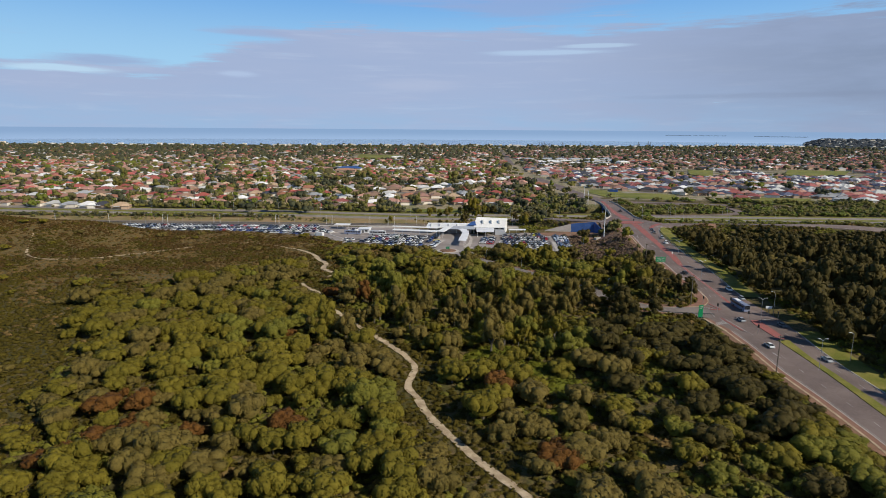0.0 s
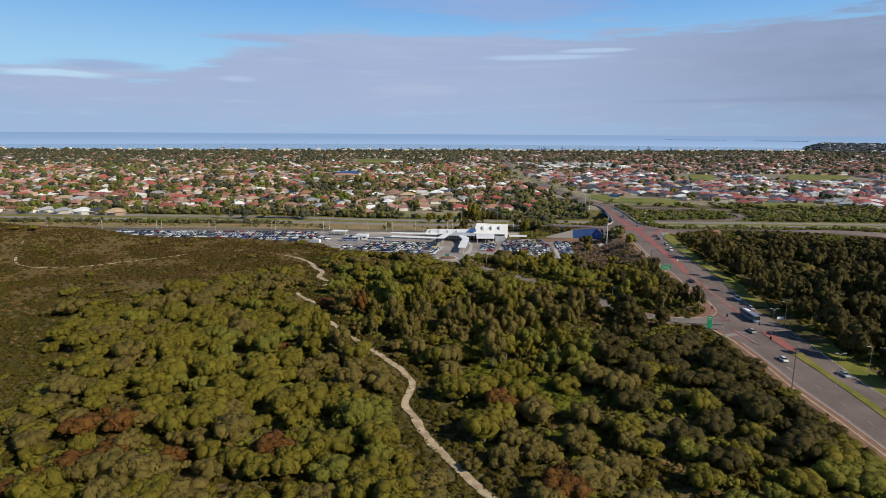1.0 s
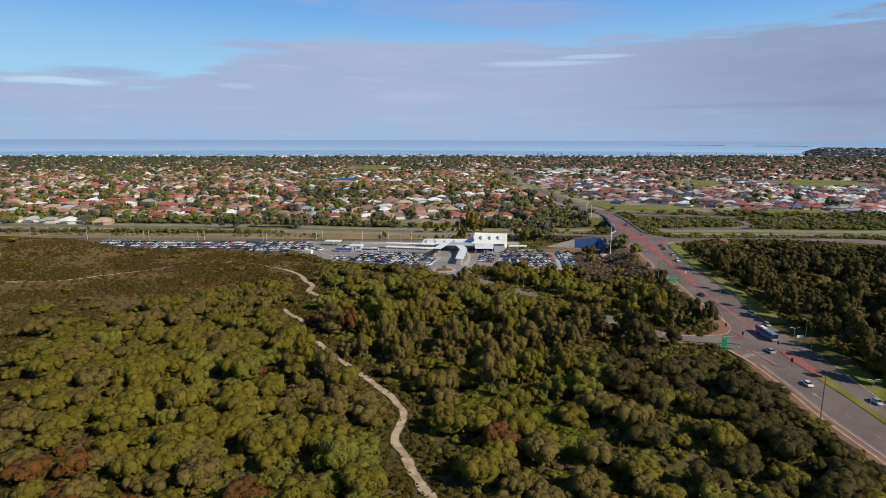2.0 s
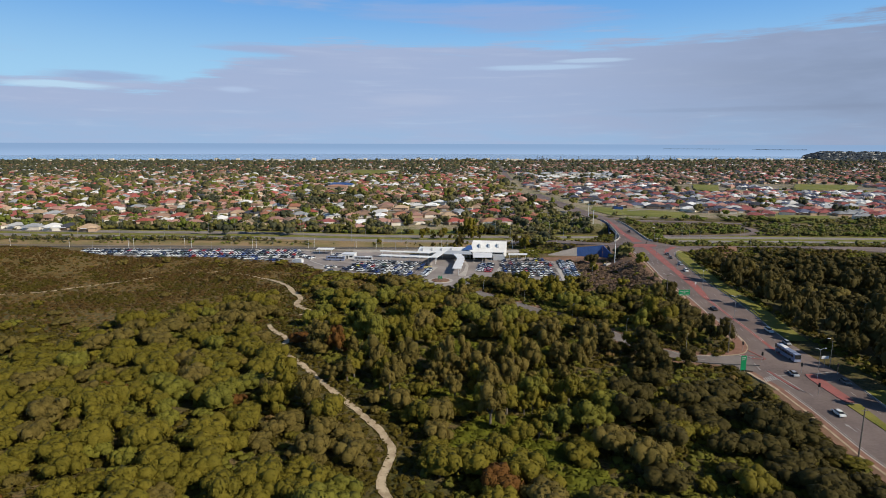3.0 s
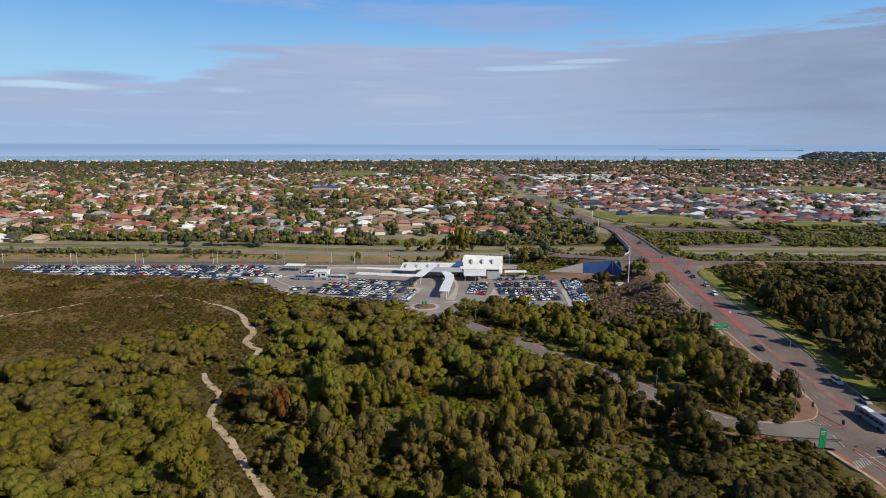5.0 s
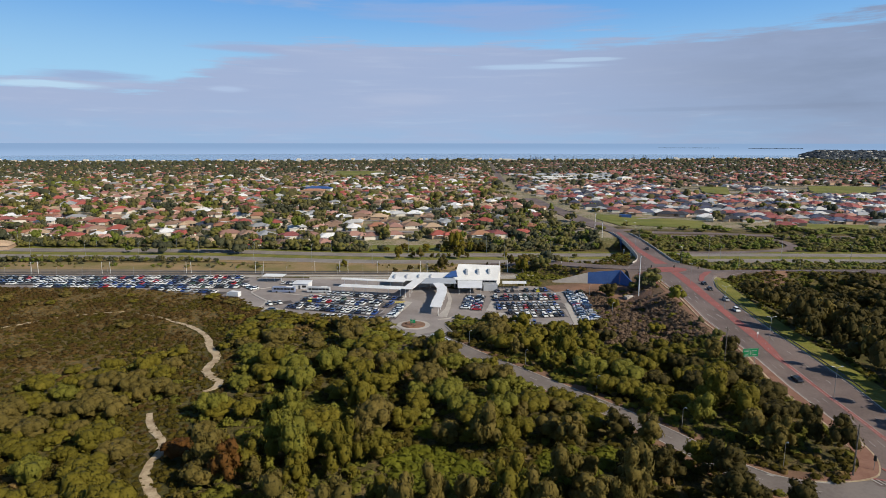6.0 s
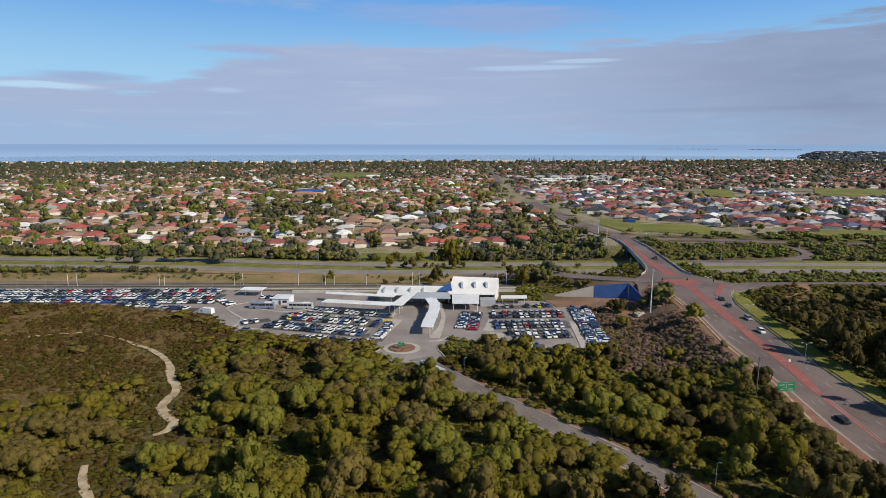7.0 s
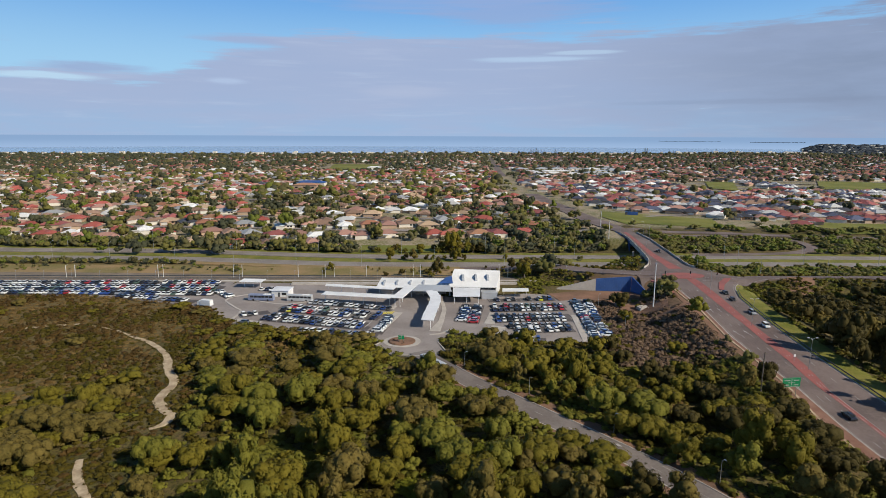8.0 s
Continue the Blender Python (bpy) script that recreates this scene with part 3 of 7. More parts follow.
def leaf_cloud(r, centre, radii, count, size, low=-0.4, inner=0.55, droop=0.0):
    """Sprays of leaf as small tilted triangles, thickest towards the outside of one rounded clump."""
    d = r.normal(size=(count * 4, 3))
    d /= np.linalg.norm(d, axis=1)[:, None]
    d = d[d[:, 2] > low][:count]
    k = len(d)
    p = centre + d * radii * (inner + (1.06 - inner) * r.uniform(0, 1, (k, 1)) ** 0.7)
    nrm = d + r.normal(size=(k, 3)) * 0.18 + (0, 0, 0.1 - droop)
    nrm /= np.linalg.norm(nrm, axis=1)[:, None]
    t = np.cross(nrm, r.normal(size=(k, 3)) + (0, 0, 1.5 * droop))
    t /= np.linalg.norm(t, axis=1)[:, None] + 1e-9
    b = np.cross(nrm, t)
    s = size * r.uniform(0.6, 1.4, (k, 1))
    v = np.stack([p + t * s, p + b * s * 0.8 - t * s * 0.55, p - b * s * 0.8 - t * s * 0.5], 1)
    return v.reshape(-1, 3), np.arange(3 * k).reshape(-1, 3)


def gather(pieces):
    """Joins pieces of foliage into one crown."""
    vs, fs, k = [], [], 0
    for v, f in pieces:
        vs.append(v)
        fs.append(f + k)
        k += len(v)
    return np.vstack(vs), np.vstack(fs)


def finer(v, f):
    """Splits every triangle of a ball into four."""
    v, seen, out = [tuple(p) for p in v], {}, []

    def mid(a, b):
        k = (min(a, b), max(a, b))
        if k not in seen:
            p = np.array(v[a]) + np.array(v[b])
            v.append(tuple(p / np.linalg.norm(p)))
            seen[k] = len(v) - 1
        return seen[k]

    for a, b, c in f:
        x, y, z = mid(a, b), mid(b, c), mid(c, a)
        out += [(a, x, z), (b, y, x), (c, z, y), (x, y, z)]
    return np.array(v), np.array(out)


BALL = finer(ICO_V, ICO_F)


def lump(r, ball, centre, radii, rough=0.13, low=-0.45):
    """A rounded, rough-skinned clump of leaf, open below."""
    v, f = ball
    v = v @ np.array(Euler(r.uniform(0, 6, 3)).to_matrix())
    f = f[v[f].mean(1)[:, 2] > low]
    return v * (1 + r.normal(size=(len(v), 1)).clip(-2, 2) * rough) * radii + centre, f


def spreading(r, clumps, leaves, size):
    """A broad, low, cauliflower-topped crown about 2 units wide and 1.1 high."""
    out = [lump(r, BALL if clumps > 8 else (ICO_V, ICO_F), (0, 0, 0.46), (0.62, 0.62, 0.32), 0.1), leaf_cloud(r, np.array([0, 0, 0.46]), np.array([0.92, 0.92, 0.34]), leaves, size, -0.2, 0.8)]
    bend = r.uniform(0, 6.28)
    for i in range(clumps):
        a = i * 2.399963 + r.uniform(-0.35, 0.35)
        d = 0.76 * math.sqrt((i + 0.3) / clumps) * r.uniform(0.85, 1.15)
        rad = r.uniform(0.25, 0.45)
        z = 0.34 + 0.48 * math.sqrt(max(0.0, 1 - d * d)) + r.normal() * 0.05 + 0.08 * d * math.cos(a - bend)
        c = np.array([d * math.cos(a), d * math.sin(a), z])
        rr = np.array([rad, rad, rad * r.uniform(0.6, 0.85)])
        out.append(lump(r, (ICO_V, ICO_F), c, rr * 0.95, 0.11))
        out.append(leaf_cloud(r, c, rr, leaves, size, inner=0.91))
    return gather(out)


def upright(r, clumps, leaves, size):
    """A tall gum crown: clumps of leaf at several heights round forking limbs, with gaps between."""
    out = [lump(r, (ICO_V, ICO_F), (0, 0, 0.8), (0.42, 0.42, 0.36), 0.12)]
    for i in range(clumps):
        a = i * 2.399963 + r.uniform(-0.5, 0.5)
        u = (i + 0.5) / clumps
        d = r.uniform(0.28, 0.75) * (1.0 - 0.5 * u)
        rad = r.uniform(0.22, 0.4)
        c = np.array([d * math.cos(a), d * math.sin(a), 0.5 + 0.72 * u + r.normal() * 0.06])
        rr = np.array([rad, rad, rad * r.uniform(0.7, 1.1)])
        out.append(lump(r, (ICO_V, ICO_F), c, rr * 0.8, 0.16, -0.6))
        out.append(leaf_cloud(r, c, rr, leaves, size, -0.6, inner=0.78, droop=0.15))
    return gather(out)


def shrub(r, leaves=12, size=0.3):
    """A low ragged shrub about 2 units wide."""
    c, rr = np.array([0, 0, 0.3]), np.array([0.85, 0.85, 0.62]) * r.uniform(0.85, 1.15, 3)
    return gather([lump(r, (ICO_V, ICO_F), c, rr * 0.8, 0.2, -0.1), leaf_cloud(r, c, rr, leaves, size, -0.1, 0.75)])


def scatter(variants, places, scales, which):
    """Joins many plants into one pair of arrays."""
    V, F, k = [], [], 0
    for n, (v, f) in enumerate(variants):
        m = which == n
        if not m.any():
            continue
        p, s = places[m], scales[m]
        a = rng.uniform(0, 2 * math.pi, len(p))
        c, sn = np.cos(a)[:, None], np.sin(a)[:, None]
        x = (v[None, :, 0] * c - v[None, :, 1] * sn) * s[:, :1]
        y = (v[None, :, 0] * sn + v[None, :, 1] * c) * s[:, :1]
        z = v[None, :, 2] * s[:, 1:2]
        w_ = np.stack([x, y, z], -1) + p[:, None, :]
        V.append(w_.reshape(-1, 3))
        F.append((f[None] + (np.arange(len(p)) * len(v))[:, None, None] + k).reshape(-1, 3))
        k += len(p) * len(v)
    return np.vstack(V), np.vstack(F)


def lattice(x0, x1, y0, y1, s, jitter=0.46):
    x, y = np.meshgrid(np.arange(x0, x1, s), np.arange(y0, y1, s), indexing="ij")
    x = x + (np.arange(x.shape[1])[None, :] % 2) * s / 2
    n = x.size
    return x.ravel() + rng.uniform(-jitter, jitter, n) * s, y.ravel() + rng.uniform(-jitter, jitter, n) * s


def patchy(x, y, scale, seed):
    return np.array([noise.noise((a / scale, b / scale, seed)) for a, b in zip(x, y)])


def in_view(x, y, back=60):
    return ((np.abs(x) < 0.80 * y + back) & (y > 70)) | ((y <= 70) & (y > -30) & (np.abs(x) < back + 56))


TREE_NEAR = [spreading(rng, int(rng.integers(11, 15)), 60, 0.056) for _ in range(10)]
TREE_FAR = [spreading(rng, 6, 10, 0.12) for _ in range(7)]
GUM_NEAR = [upright(rng, int(rng.integers(9, 13)), 60, 0.056) for _ in range(10)]
GUM_MID = [upright(rng, 8, 20, 0.09) for _ in range(8)]
GUM_FAR = [upright(rng, 6, 9, 0.12) for _ in range(7)]
BUSH = [shrub(rng) for _ in range(10)]


def heath_edge(y):
    """Where low heath takes over from the trees, going towards the rise."""
    return np.interp(y, [80, 150, 200, 250, 280, 310, 330, 420], [-104, -114, -134, -156, -148, -112, -90, -78])


bx, by = lattice(-460, 480, -30, 446, 7.5)
ix, iy = lattice(-460, 480, -30, 446, 5.6)
ok = rng.uniform(size=len(ix)) < np.where(ix < -5, 0.62, 0.24)
tx, ty = np.r_[bx, ix[ok]], np.r_[by, iy[ok]]
big = np.arange(len(tx)) < len(bx)
keep = in_view(tx, ty) & ~on_plan(paved_4, tx, ty) & ~on_plan(tracks_2, tx, ty) & (ty < np.where(tx < -75, 424, np.where(tx < 60, 470, 500)))
tx, ty, big = tx[keep], ty[keep], big[keep]
heath = sst(22, -25, tx - heath_edge(ty) - 30 * patchy(tx, ty, 60, 2.0))
open_ = patchy(tx, ty, 38, 5.0)
chance = np.where(tx > 140, 0.84, 0.92 * (1 - 0.93 * heath)) * np.where(open_ < -0.32, 0.35, 1.0)
chance = np.where((tx > 84) & (tx < 136) & (ty > 352) & (ty < 436), 0.10, chance)
chance = np.where((tx > 70) & (tx < 136) & (ty > 325) & (ty <= 352), 0.5, chance)
off_road = tx - np.interp(ty, RIGHT_Y, EDGE_R)
chance = np.where((off_road > 0) & (off_road < np.where(ty > 235, 9.0, 8)), 0.05, chance)
chance = np.where((tx > 140) & (ty > 424), 0.10, chance)
CLEARINGS = [(14, 190, 9), (14, 250, 7), (33, 250, 6), (-9, 307, 6), (11, 307, 6.5), (-26, 292, 7), (13, 276, 5), (46, 205, 6), (-30, 232, 5), (36, 150, 7), (9.5, 260, 9), (18, 255, 7), (45, 258, 8), (56, 262, 6), (27, 288, 5)]
THICKETS = [(9, 214, 10), (20, 196, 9), (29, 183, 8), (37, 168, 8), (8, 255, 7)]
for x, y, r_ in CLEARINGS + THICKETS:
    chance = np.where(np.hypot(tx - x, (ty - y) * 1.1) < r_, 0.03, chance)
chance = np.where(on_plan(tracks_8, tx, ty), chance * 0.4, chance)
# plants standing between the camera and the track are left out
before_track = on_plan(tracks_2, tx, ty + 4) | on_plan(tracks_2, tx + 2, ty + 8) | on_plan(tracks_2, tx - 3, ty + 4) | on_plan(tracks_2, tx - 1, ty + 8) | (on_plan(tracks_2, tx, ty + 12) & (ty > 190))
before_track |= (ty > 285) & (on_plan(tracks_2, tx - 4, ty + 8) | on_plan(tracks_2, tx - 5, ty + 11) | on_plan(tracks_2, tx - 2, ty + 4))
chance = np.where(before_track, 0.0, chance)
chance = np.where((tx > -24) & (tx < 76) & (ty > 420), 0.0, chance)
chance = np.where((off_road < 0) & (tx > np.interp(ty, LEFT_Y, EDGE_L) - np.where(ty > 256, 8, 6.5)), 0.03, chance)
chance = np.where((tx > 86) & (tx < 114) & (ty > 216) & (ty < 246), 0.04, chance)
chance = np.where((tx > 74) & (tx < 126) & (ty > 422), 0.0, chance)
lush_zone = (tx > -66) & (tx < 40) & (ty > 270) & (ty < 372)
chance = np.where(lush_zone, chance * np.where(big, 0.8, 0.4), chance)
keep = rng.uniform(size=len(tx)) < chance
tx, ty, heath, big, off_road, lush_zone = tx[keep], ty[keep], heath[keep], big[keep], off_road[keep], lush_zone[keep]
tall = ((tx > 140) & (patchy(tx, ty, 30, 21.0) > -0.1)) | ((patchy(tx, ty, 55, 9.0) > -0.02) & (tx > -48) & (ty > 190))
tall &= ~lush_zone | (rng.uniform(size=len(tx)) < 0.45)
width = np.where(lush_zone & big, 1.06, 1.0) * np.where(big, rng.uniform(2.9, 5.9, len(tx)), rng.uniform(1.4, 2.6, len(tx))) * np.where(tall, 1.12, 1.0) * np.where(heath > 0.5, 0.8, 1.0) * np.where(tx > 140, 1.25, 1.0)
height = width * rng.uniform(0.85, 1.45, len(tx)) * np.where((tx > -60) & (ty > 225), 1.12, 1.0) * np.where(tall, 1.12, 1.0) * np.where((tx > 60) & (tx < 140), 0.9, 1.0)
# plants on the camera's side of paving are lowered so that it shows
beside = on_plan(paved, tx + 4, ty + 7) | on_plan(paved, tx + 7, ty + 12)
height *= np.where(heath > 0.5, 0.6, 1.0) * np.where((ty > 325) & (tx < 5) & (tx > -95), 0.72, 1.0)
height *= np.where(off_road > 0, np.interp(ty, [300, 350, 400, 420], [1.0, 0.9, 0.55, 0.45]), 1.0)
height *= np.where(beside & (tx > -84) & (tx < 112), np.where((tx < 6) & (ty > 340), 0.5, 0.8), 1.0)
height = np.where((tx > -80) & (tx < 2) & (ty > 356), np.minimum(height, np.interp(ty, [356, 366, 376, 384], [6.0, 4.2, 2.4, 1.6])), height)
road_gap = np.interp(ty, LEFT_Y, EDGE_L) - tx
height = np.where((road_gap > 0) & (road_gap < 18) & (ty < 236), np.minimum(height, np.maximum(0.8, 0.42 * (road_gap - 3.5))), height)
# plants that would hide the upper track from the camera are kept low
low_for_view = np.zeros(len(tx), bool)
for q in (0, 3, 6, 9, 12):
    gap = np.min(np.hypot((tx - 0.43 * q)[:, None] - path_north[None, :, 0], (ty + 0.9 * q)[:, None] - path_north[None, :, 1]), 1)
    low_for_view |= gap < 0.75 * width + 1.2
low_for_view &= (ty > 288) & (ty < 372)
width, height = np.where(low_for_view, np.minimum(width, 1.5), width), np.where(low_for_view, np.minimum(height, 1.0), height)
tz = bank_z(tx, ty)
tone = patchy(tx, ty, 45, 14.0) + rng.normal(size=len(tx)) * 0.22
RUST = [(-90, 150, 9), (-44, 141, 7), (-29, 157, 5), (27, 128, 6), (20, 160, 5), (-95, 206, 5), (-20, 132, 4.5), (-108, 126, 6), (-81, 134, 6), (-64, 133, 6), (-90, 124, 6), (-54, 205, 4), (-53, 262, 4.5), (-35, 252, 4)]
rust = np.zeros(len(tx), bool)
for x, y, r_ in RUST:
    rust |= np.hypot(tx - x, ty - y) < r_ * rng.uniform(0.6, 1.1, len(tx))
# beyond the main road most plants take leaf_dark, with dimmer light in its colour
kind_of = np.where(rust, 4, np.where(tx > 140, np.where(tone > 0.42, 1, 3), np.where((tx > 55) & (tone < np.where(ty < 260, 0.08, -0.15)), 3, np.where(tone > 0.46, 2, np.where((tone < -0.12) | tall & (tone < 0.1), 1, 0)))))
lush = (tx > -62) & (tx < 34) & (ty > 278) & (ty < 366) & ~rust
kind_of = np.where(lush & (rng.uniform(size=len(tx)) < 0.4), 2, kind_of)
LEAF = ["leaf_olive", "leaf_grey", "leaf_green", "leaf_dark", "leaf_brown"]
near = (ty < np.where((tx > -62) & (tx < 40), 366, 330)) & (tx < 128) & (tx > -172) & (ty > 100) & big
single = np.zeros(len(tx), bool)
single[np.argsort(np.hypot(tx - 2, ty - 168))[:300]] = True
TREE_WORDS = {0: "olive-green rounded coastal tree among dense scrub", 1: "grey-green spreading gum tree in dense bush", 2: "bright green bushy wattle tree in scrub", 3: "dark green gum tree beside the road", 4: "rust-brown dying tree among green scrub"}
trunk_geo = Geo()
trunk_geo.tube((0, 0, -0.3), (0.04, 0.02, 0.5), 0.07, 0.05, 7)
for a in (0.3, 2.3, 4.3):
    trunk_geo.tube((0.03, 0.02, 0.42), (0.42 * math.cos(a), 0.42 * math.sin(a), 0.85), 0.04, 0.02, 5)
trunk_mesh = trunk_geo.mesh("trunk", M["bark"])
tree_meshes = {}
for i in np.flatnonzero(single):
    key = (int(kind_of[i]), bool(tall[i]), int(rng.integers(0, 6)))
    if key not in tree_meshes:
        v, f = (GUM_NEAR if key[1] else TREE_NEAR)[key[2]]
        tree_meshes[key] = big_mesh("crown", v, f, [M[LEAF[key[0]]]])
    t = thing("tree", TREE_WORDS[key[0]], "tree", "bushland trees")
    t.matrix_world = Matrix.Translation((tx[i], ty[i], tz[i])) @ Matrix.Rotation(rng.uniform(0, 6.28), 4, "Z") @ Matrix.Diagonal((width[i], width[i], height[i], 1))
    part("trunk", trunk_mesh, None, t)
    part("crown", tree_meshes[key], None, t)
STUFF_NAME = {0: "olive_bushland", 1: "grey_green_bushland", 2: "bright_green_bushland", 3: "dark_bushland", 4: "rusty_bushland"}
for k in range(5):
    V, F, n0 = [], [], 0
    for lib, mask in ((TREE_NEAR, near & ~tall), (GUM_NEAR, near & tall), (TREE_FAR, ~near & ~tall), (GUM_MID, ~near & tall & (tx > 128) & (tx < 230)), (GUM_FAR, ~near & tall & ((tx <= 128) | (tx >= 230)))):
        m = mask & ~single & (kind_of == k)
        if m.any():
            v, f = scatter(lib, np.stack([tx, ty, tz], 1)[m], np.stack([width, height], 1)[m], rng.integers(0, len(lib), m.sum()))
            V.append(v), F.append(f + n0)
            n0 += len(v)
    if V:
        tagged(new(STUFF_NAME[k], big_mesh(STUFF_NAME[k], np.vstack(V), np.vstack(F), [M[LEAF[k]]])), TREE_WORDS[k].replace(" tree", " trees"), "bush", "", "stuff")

# a thick green hedge on the bush side of the access road
hedge_at, hedge_size = [], []
for off, wide in ((7.0, 1.7), (9.4, 2.6), (12.4, 3.2)):
    line = offset_line(svc_line, off)
    for k in range(8, len(line) - 12):
        if rng.uniform() < 0.7:
            x, y = line[k] + rng.normal(size=2) * 0.6
            hedge_at.append((x, y, float(bank_z(x, y))))
            q = wide * rng.uniform(0.8, 1.3)
            hedge_size.append((q, q * rng.uniform(0.9, 1.3)))
v, f = scatter(TREE_FAR, np.array(hedge_at), np.array(hedge_size), rng.integers(0, len(TREE_FAR), len(hedge_at)))
tagged(new("roadside_hedge", big_mesh("roadside_hedge", v, f, [M["leaf_green"]])), "thick yellow-green hedge of wattle beside the access road", "hedge", "", "stuff")

# low scrub: heath on the rise, undergrowth between the trees
sx, sy = lattice(-460, 330, 60, 500, 1.95)
keep = in_view(sx, sy, 30) & ~on_plan(paved, sx, sy) & ((sy < 440) | (sx > 60)) & ((sx < 160) | (sy > 395))
BARE_LINES = [smooth_line([(89.8, 431.8), (100.7, 428.3), (101.6, 411.3), (103.4, 398.9), (111.6, 397), (120.7, 397.4), (127, 403)], 2.0), smooth_line([(104, 421), (109, 413), (114, 408), (119, 406)], 2.0)]
bare_gap = np.min([np.min(np.hypot(sx[keep][:, None] - p[None, :, 0], sy[keep][:, None] - p[None, :, 1]), 1) - w_ for p, w_ in zip(BARE_LINES, (1.8, 5.5))], 0)
edge_gap = sx[keep] - np.interp(sy[keep], LEFT_Y, EDGE_L)
right_gap = sx[keep] - np.interp(sy[keep], RIGHT_Y, EDGE_R)
keep2 = (bare_gap > 0) & ~((right_gap > -1) & (right_gap < 9) & (sy[keep] < 424)) & ~((edge_gap > -5.0) & (edge_gap < 1)) & ~((sx[keep] > 72) & (sx[keep] < 126) & (sy[keep] > 428) & (sy[keep] < 458))
sx, sy = sx[keep][keep2], sy[keep][keep2]
openly = patchy(sx, sy, 26, 33.0)
low_heath = sst(25, -25, sx - heath_edge(sy) - 30 * patchy(sx, sy, 60, 2.0))
by_track = on_plan(tracks_8, sx, sy)
glade = np.zeros(len(sx), bool)
for x, y, r_ in CLEARINGS + THICKETS:
    glade |= np.hypot(sx - x, (sy - y) * 1.1) < r_
low_heath = np.maximum(low_heath, by_track * 0.9)
keep = glade | (rng.uniform(size=len(sx)) < np.where((sx > 80) & (sx < 138) & (sy > 345), 0.95, np.where((openly < -0.35) & (low_heath > 0.5), 0.7, 0.97) * np.where(low_heath > 0.5, 1.0, 0.65)))
sx, sy, low_heath, glade, openly = sx[keep], sy[keep], low_heath[keep], glade[keep], openly[keep]
straw = (low_heath > 0.5) & (sx < -85) & (sy > 270) & (openly + rng.normal(size=len(sx)) * 0.1 < -0.08) & (rng.uniform(size=len(sx)) < 0.75)
track_points = np.vstack([path_south, path_north])
track_gap = np.full(len(sx), 99.0)
close = np.flatnonzero(on_plan(tracks_8, sx, sy))
track_gap[close] = np.min(np.hypot(sx[close][:, None] - track_points[None, :, 0], sy[close][:, None] - track_points[None, :, 1]), 1)
sw = rng.uniform(0.85, 1.75, len(sx)) * np.where(low_heath > 0.5, 1.0, 1.25) * np.where(glade, 1.45, 1.0)
sw = np.minimum(sw, np.maximum(0.0, (track_gap - np.where(sy > 376, 0.25, np.where(sy > 296, 1.0, 0.6))) / np.where(sy > 376, 0.6, 0.85)))
sh = sw * rng.uniform(0.6, 1.0, len(sx)) * np.where(glade, 0.62, 1.0) * np.where(on_plan(tracks_2, sx, sy + 2), np.where(sy > 376, 0.9, 0.5), 1.0) * np.where(straw, 0.55, 1.0)
dryness = patchy(sx, sy, 30, 40.0) + rng.normal(size=len(sx)) * 0.2
umber = rng.uniform(size=len(sx)) < np.clip(0.35 + 1.2 * patchy(sx, sy, 14, 61.0) + 0.35 * sst(350, 400, sy), 0.05, 0.9) * sst(240, 320, sy)
dry_zone = ((sx > 80) & (sx < 138) & (sy > 345) & (sy < 445)) & (rng.uniform(size=len(sx)) < 0.9)
skind = np.where(straw, 4, np.where(dry_zone, 2, np.where(glade & (np.hypot(sx + 26, sy - 292) > 7), 3, np.where(dryness > 0.62, 4, np.where(low_heath > 0.5, np.where(umber, 5, 0), np.where(dryness > 0.0, 0, 1))))))
for k, (nm, mt, words) in enumerate((("heath_scrub", "leaf_heath", "low olive heath scrub on the sandy rise"), ("green_undergrowth", "leaf_green", "green undergrowth between the trees"), ("dry_scrub", "leaf_dry", "grey-brown dry scrub"), ("fresh_thicket", "leaf_fresh", "fresh green thicket in the clearings"), ("dry_heath", "leaf_straw", "straw-coloured dry heath on the sandy rise"), ("brown_heath", "leaf_umber", "brown low heath mixed into green scrub"))):
    m = (skind == k) & (sw > 0.25)
    v, f = scatter(BUSH, np.stack([sx, sy, bank_z(sx, sy) - 0.1], 1)[m], np.stack([sw, sh], 1)[m], rng.integers(0, len(BUSH), m.sum()))
    tagged(new(nm, big_mesh(nm, v, f, [M[mt]])), words, "scrub", "", "stuff")

# tufts that reach over the edges of the track
tuft_at, tuft_size = [], []
for line in (path_south, path_north):
    for k in range(len(line) * 7):
        u = rng.uniform(0, len(line) - 1.01)
        y_mid = line[int(u)][1]
        x, y = line[int(u)] + (line[int(u) + 1] - line[int(u)]) * (u % 1) + np.array([rng.choice([-1, 1]) * rng.normal(1.35 if y_mid < 296 else 1.7, 0.28), rng.normal() * 0.3])
        tuft_at.append((x, y, float(bank_z(x, y)) + 0.05))
        q = rng.uniform(0.18, 0.55) * (1.0 if noise.noise((x / 3, y / 3, 8.0)) > -0.1 else 0.5)
        tuft_size.append((q, q * rng.uniform(0.5, 1.0)))
v, f = scatter(BUSH, np.array(tuft_at), np.array(tuft_size), rng.integers(0, len(BUSH), len(tuft_at)))
tagged(new("track_tufts", big_mesh("track_tufts", v, f, [M["leaf_heath"]])), "small olive tufts along the sandy track", "scrub", "", "stuff")

# ---- kerbs, verges, medians, road paint ----
g = Geo()
south = road_y < 222
north = (road_y > 262) & (road_y < 436)


def push(line, d):
    return line + np.array([d, 0.0])


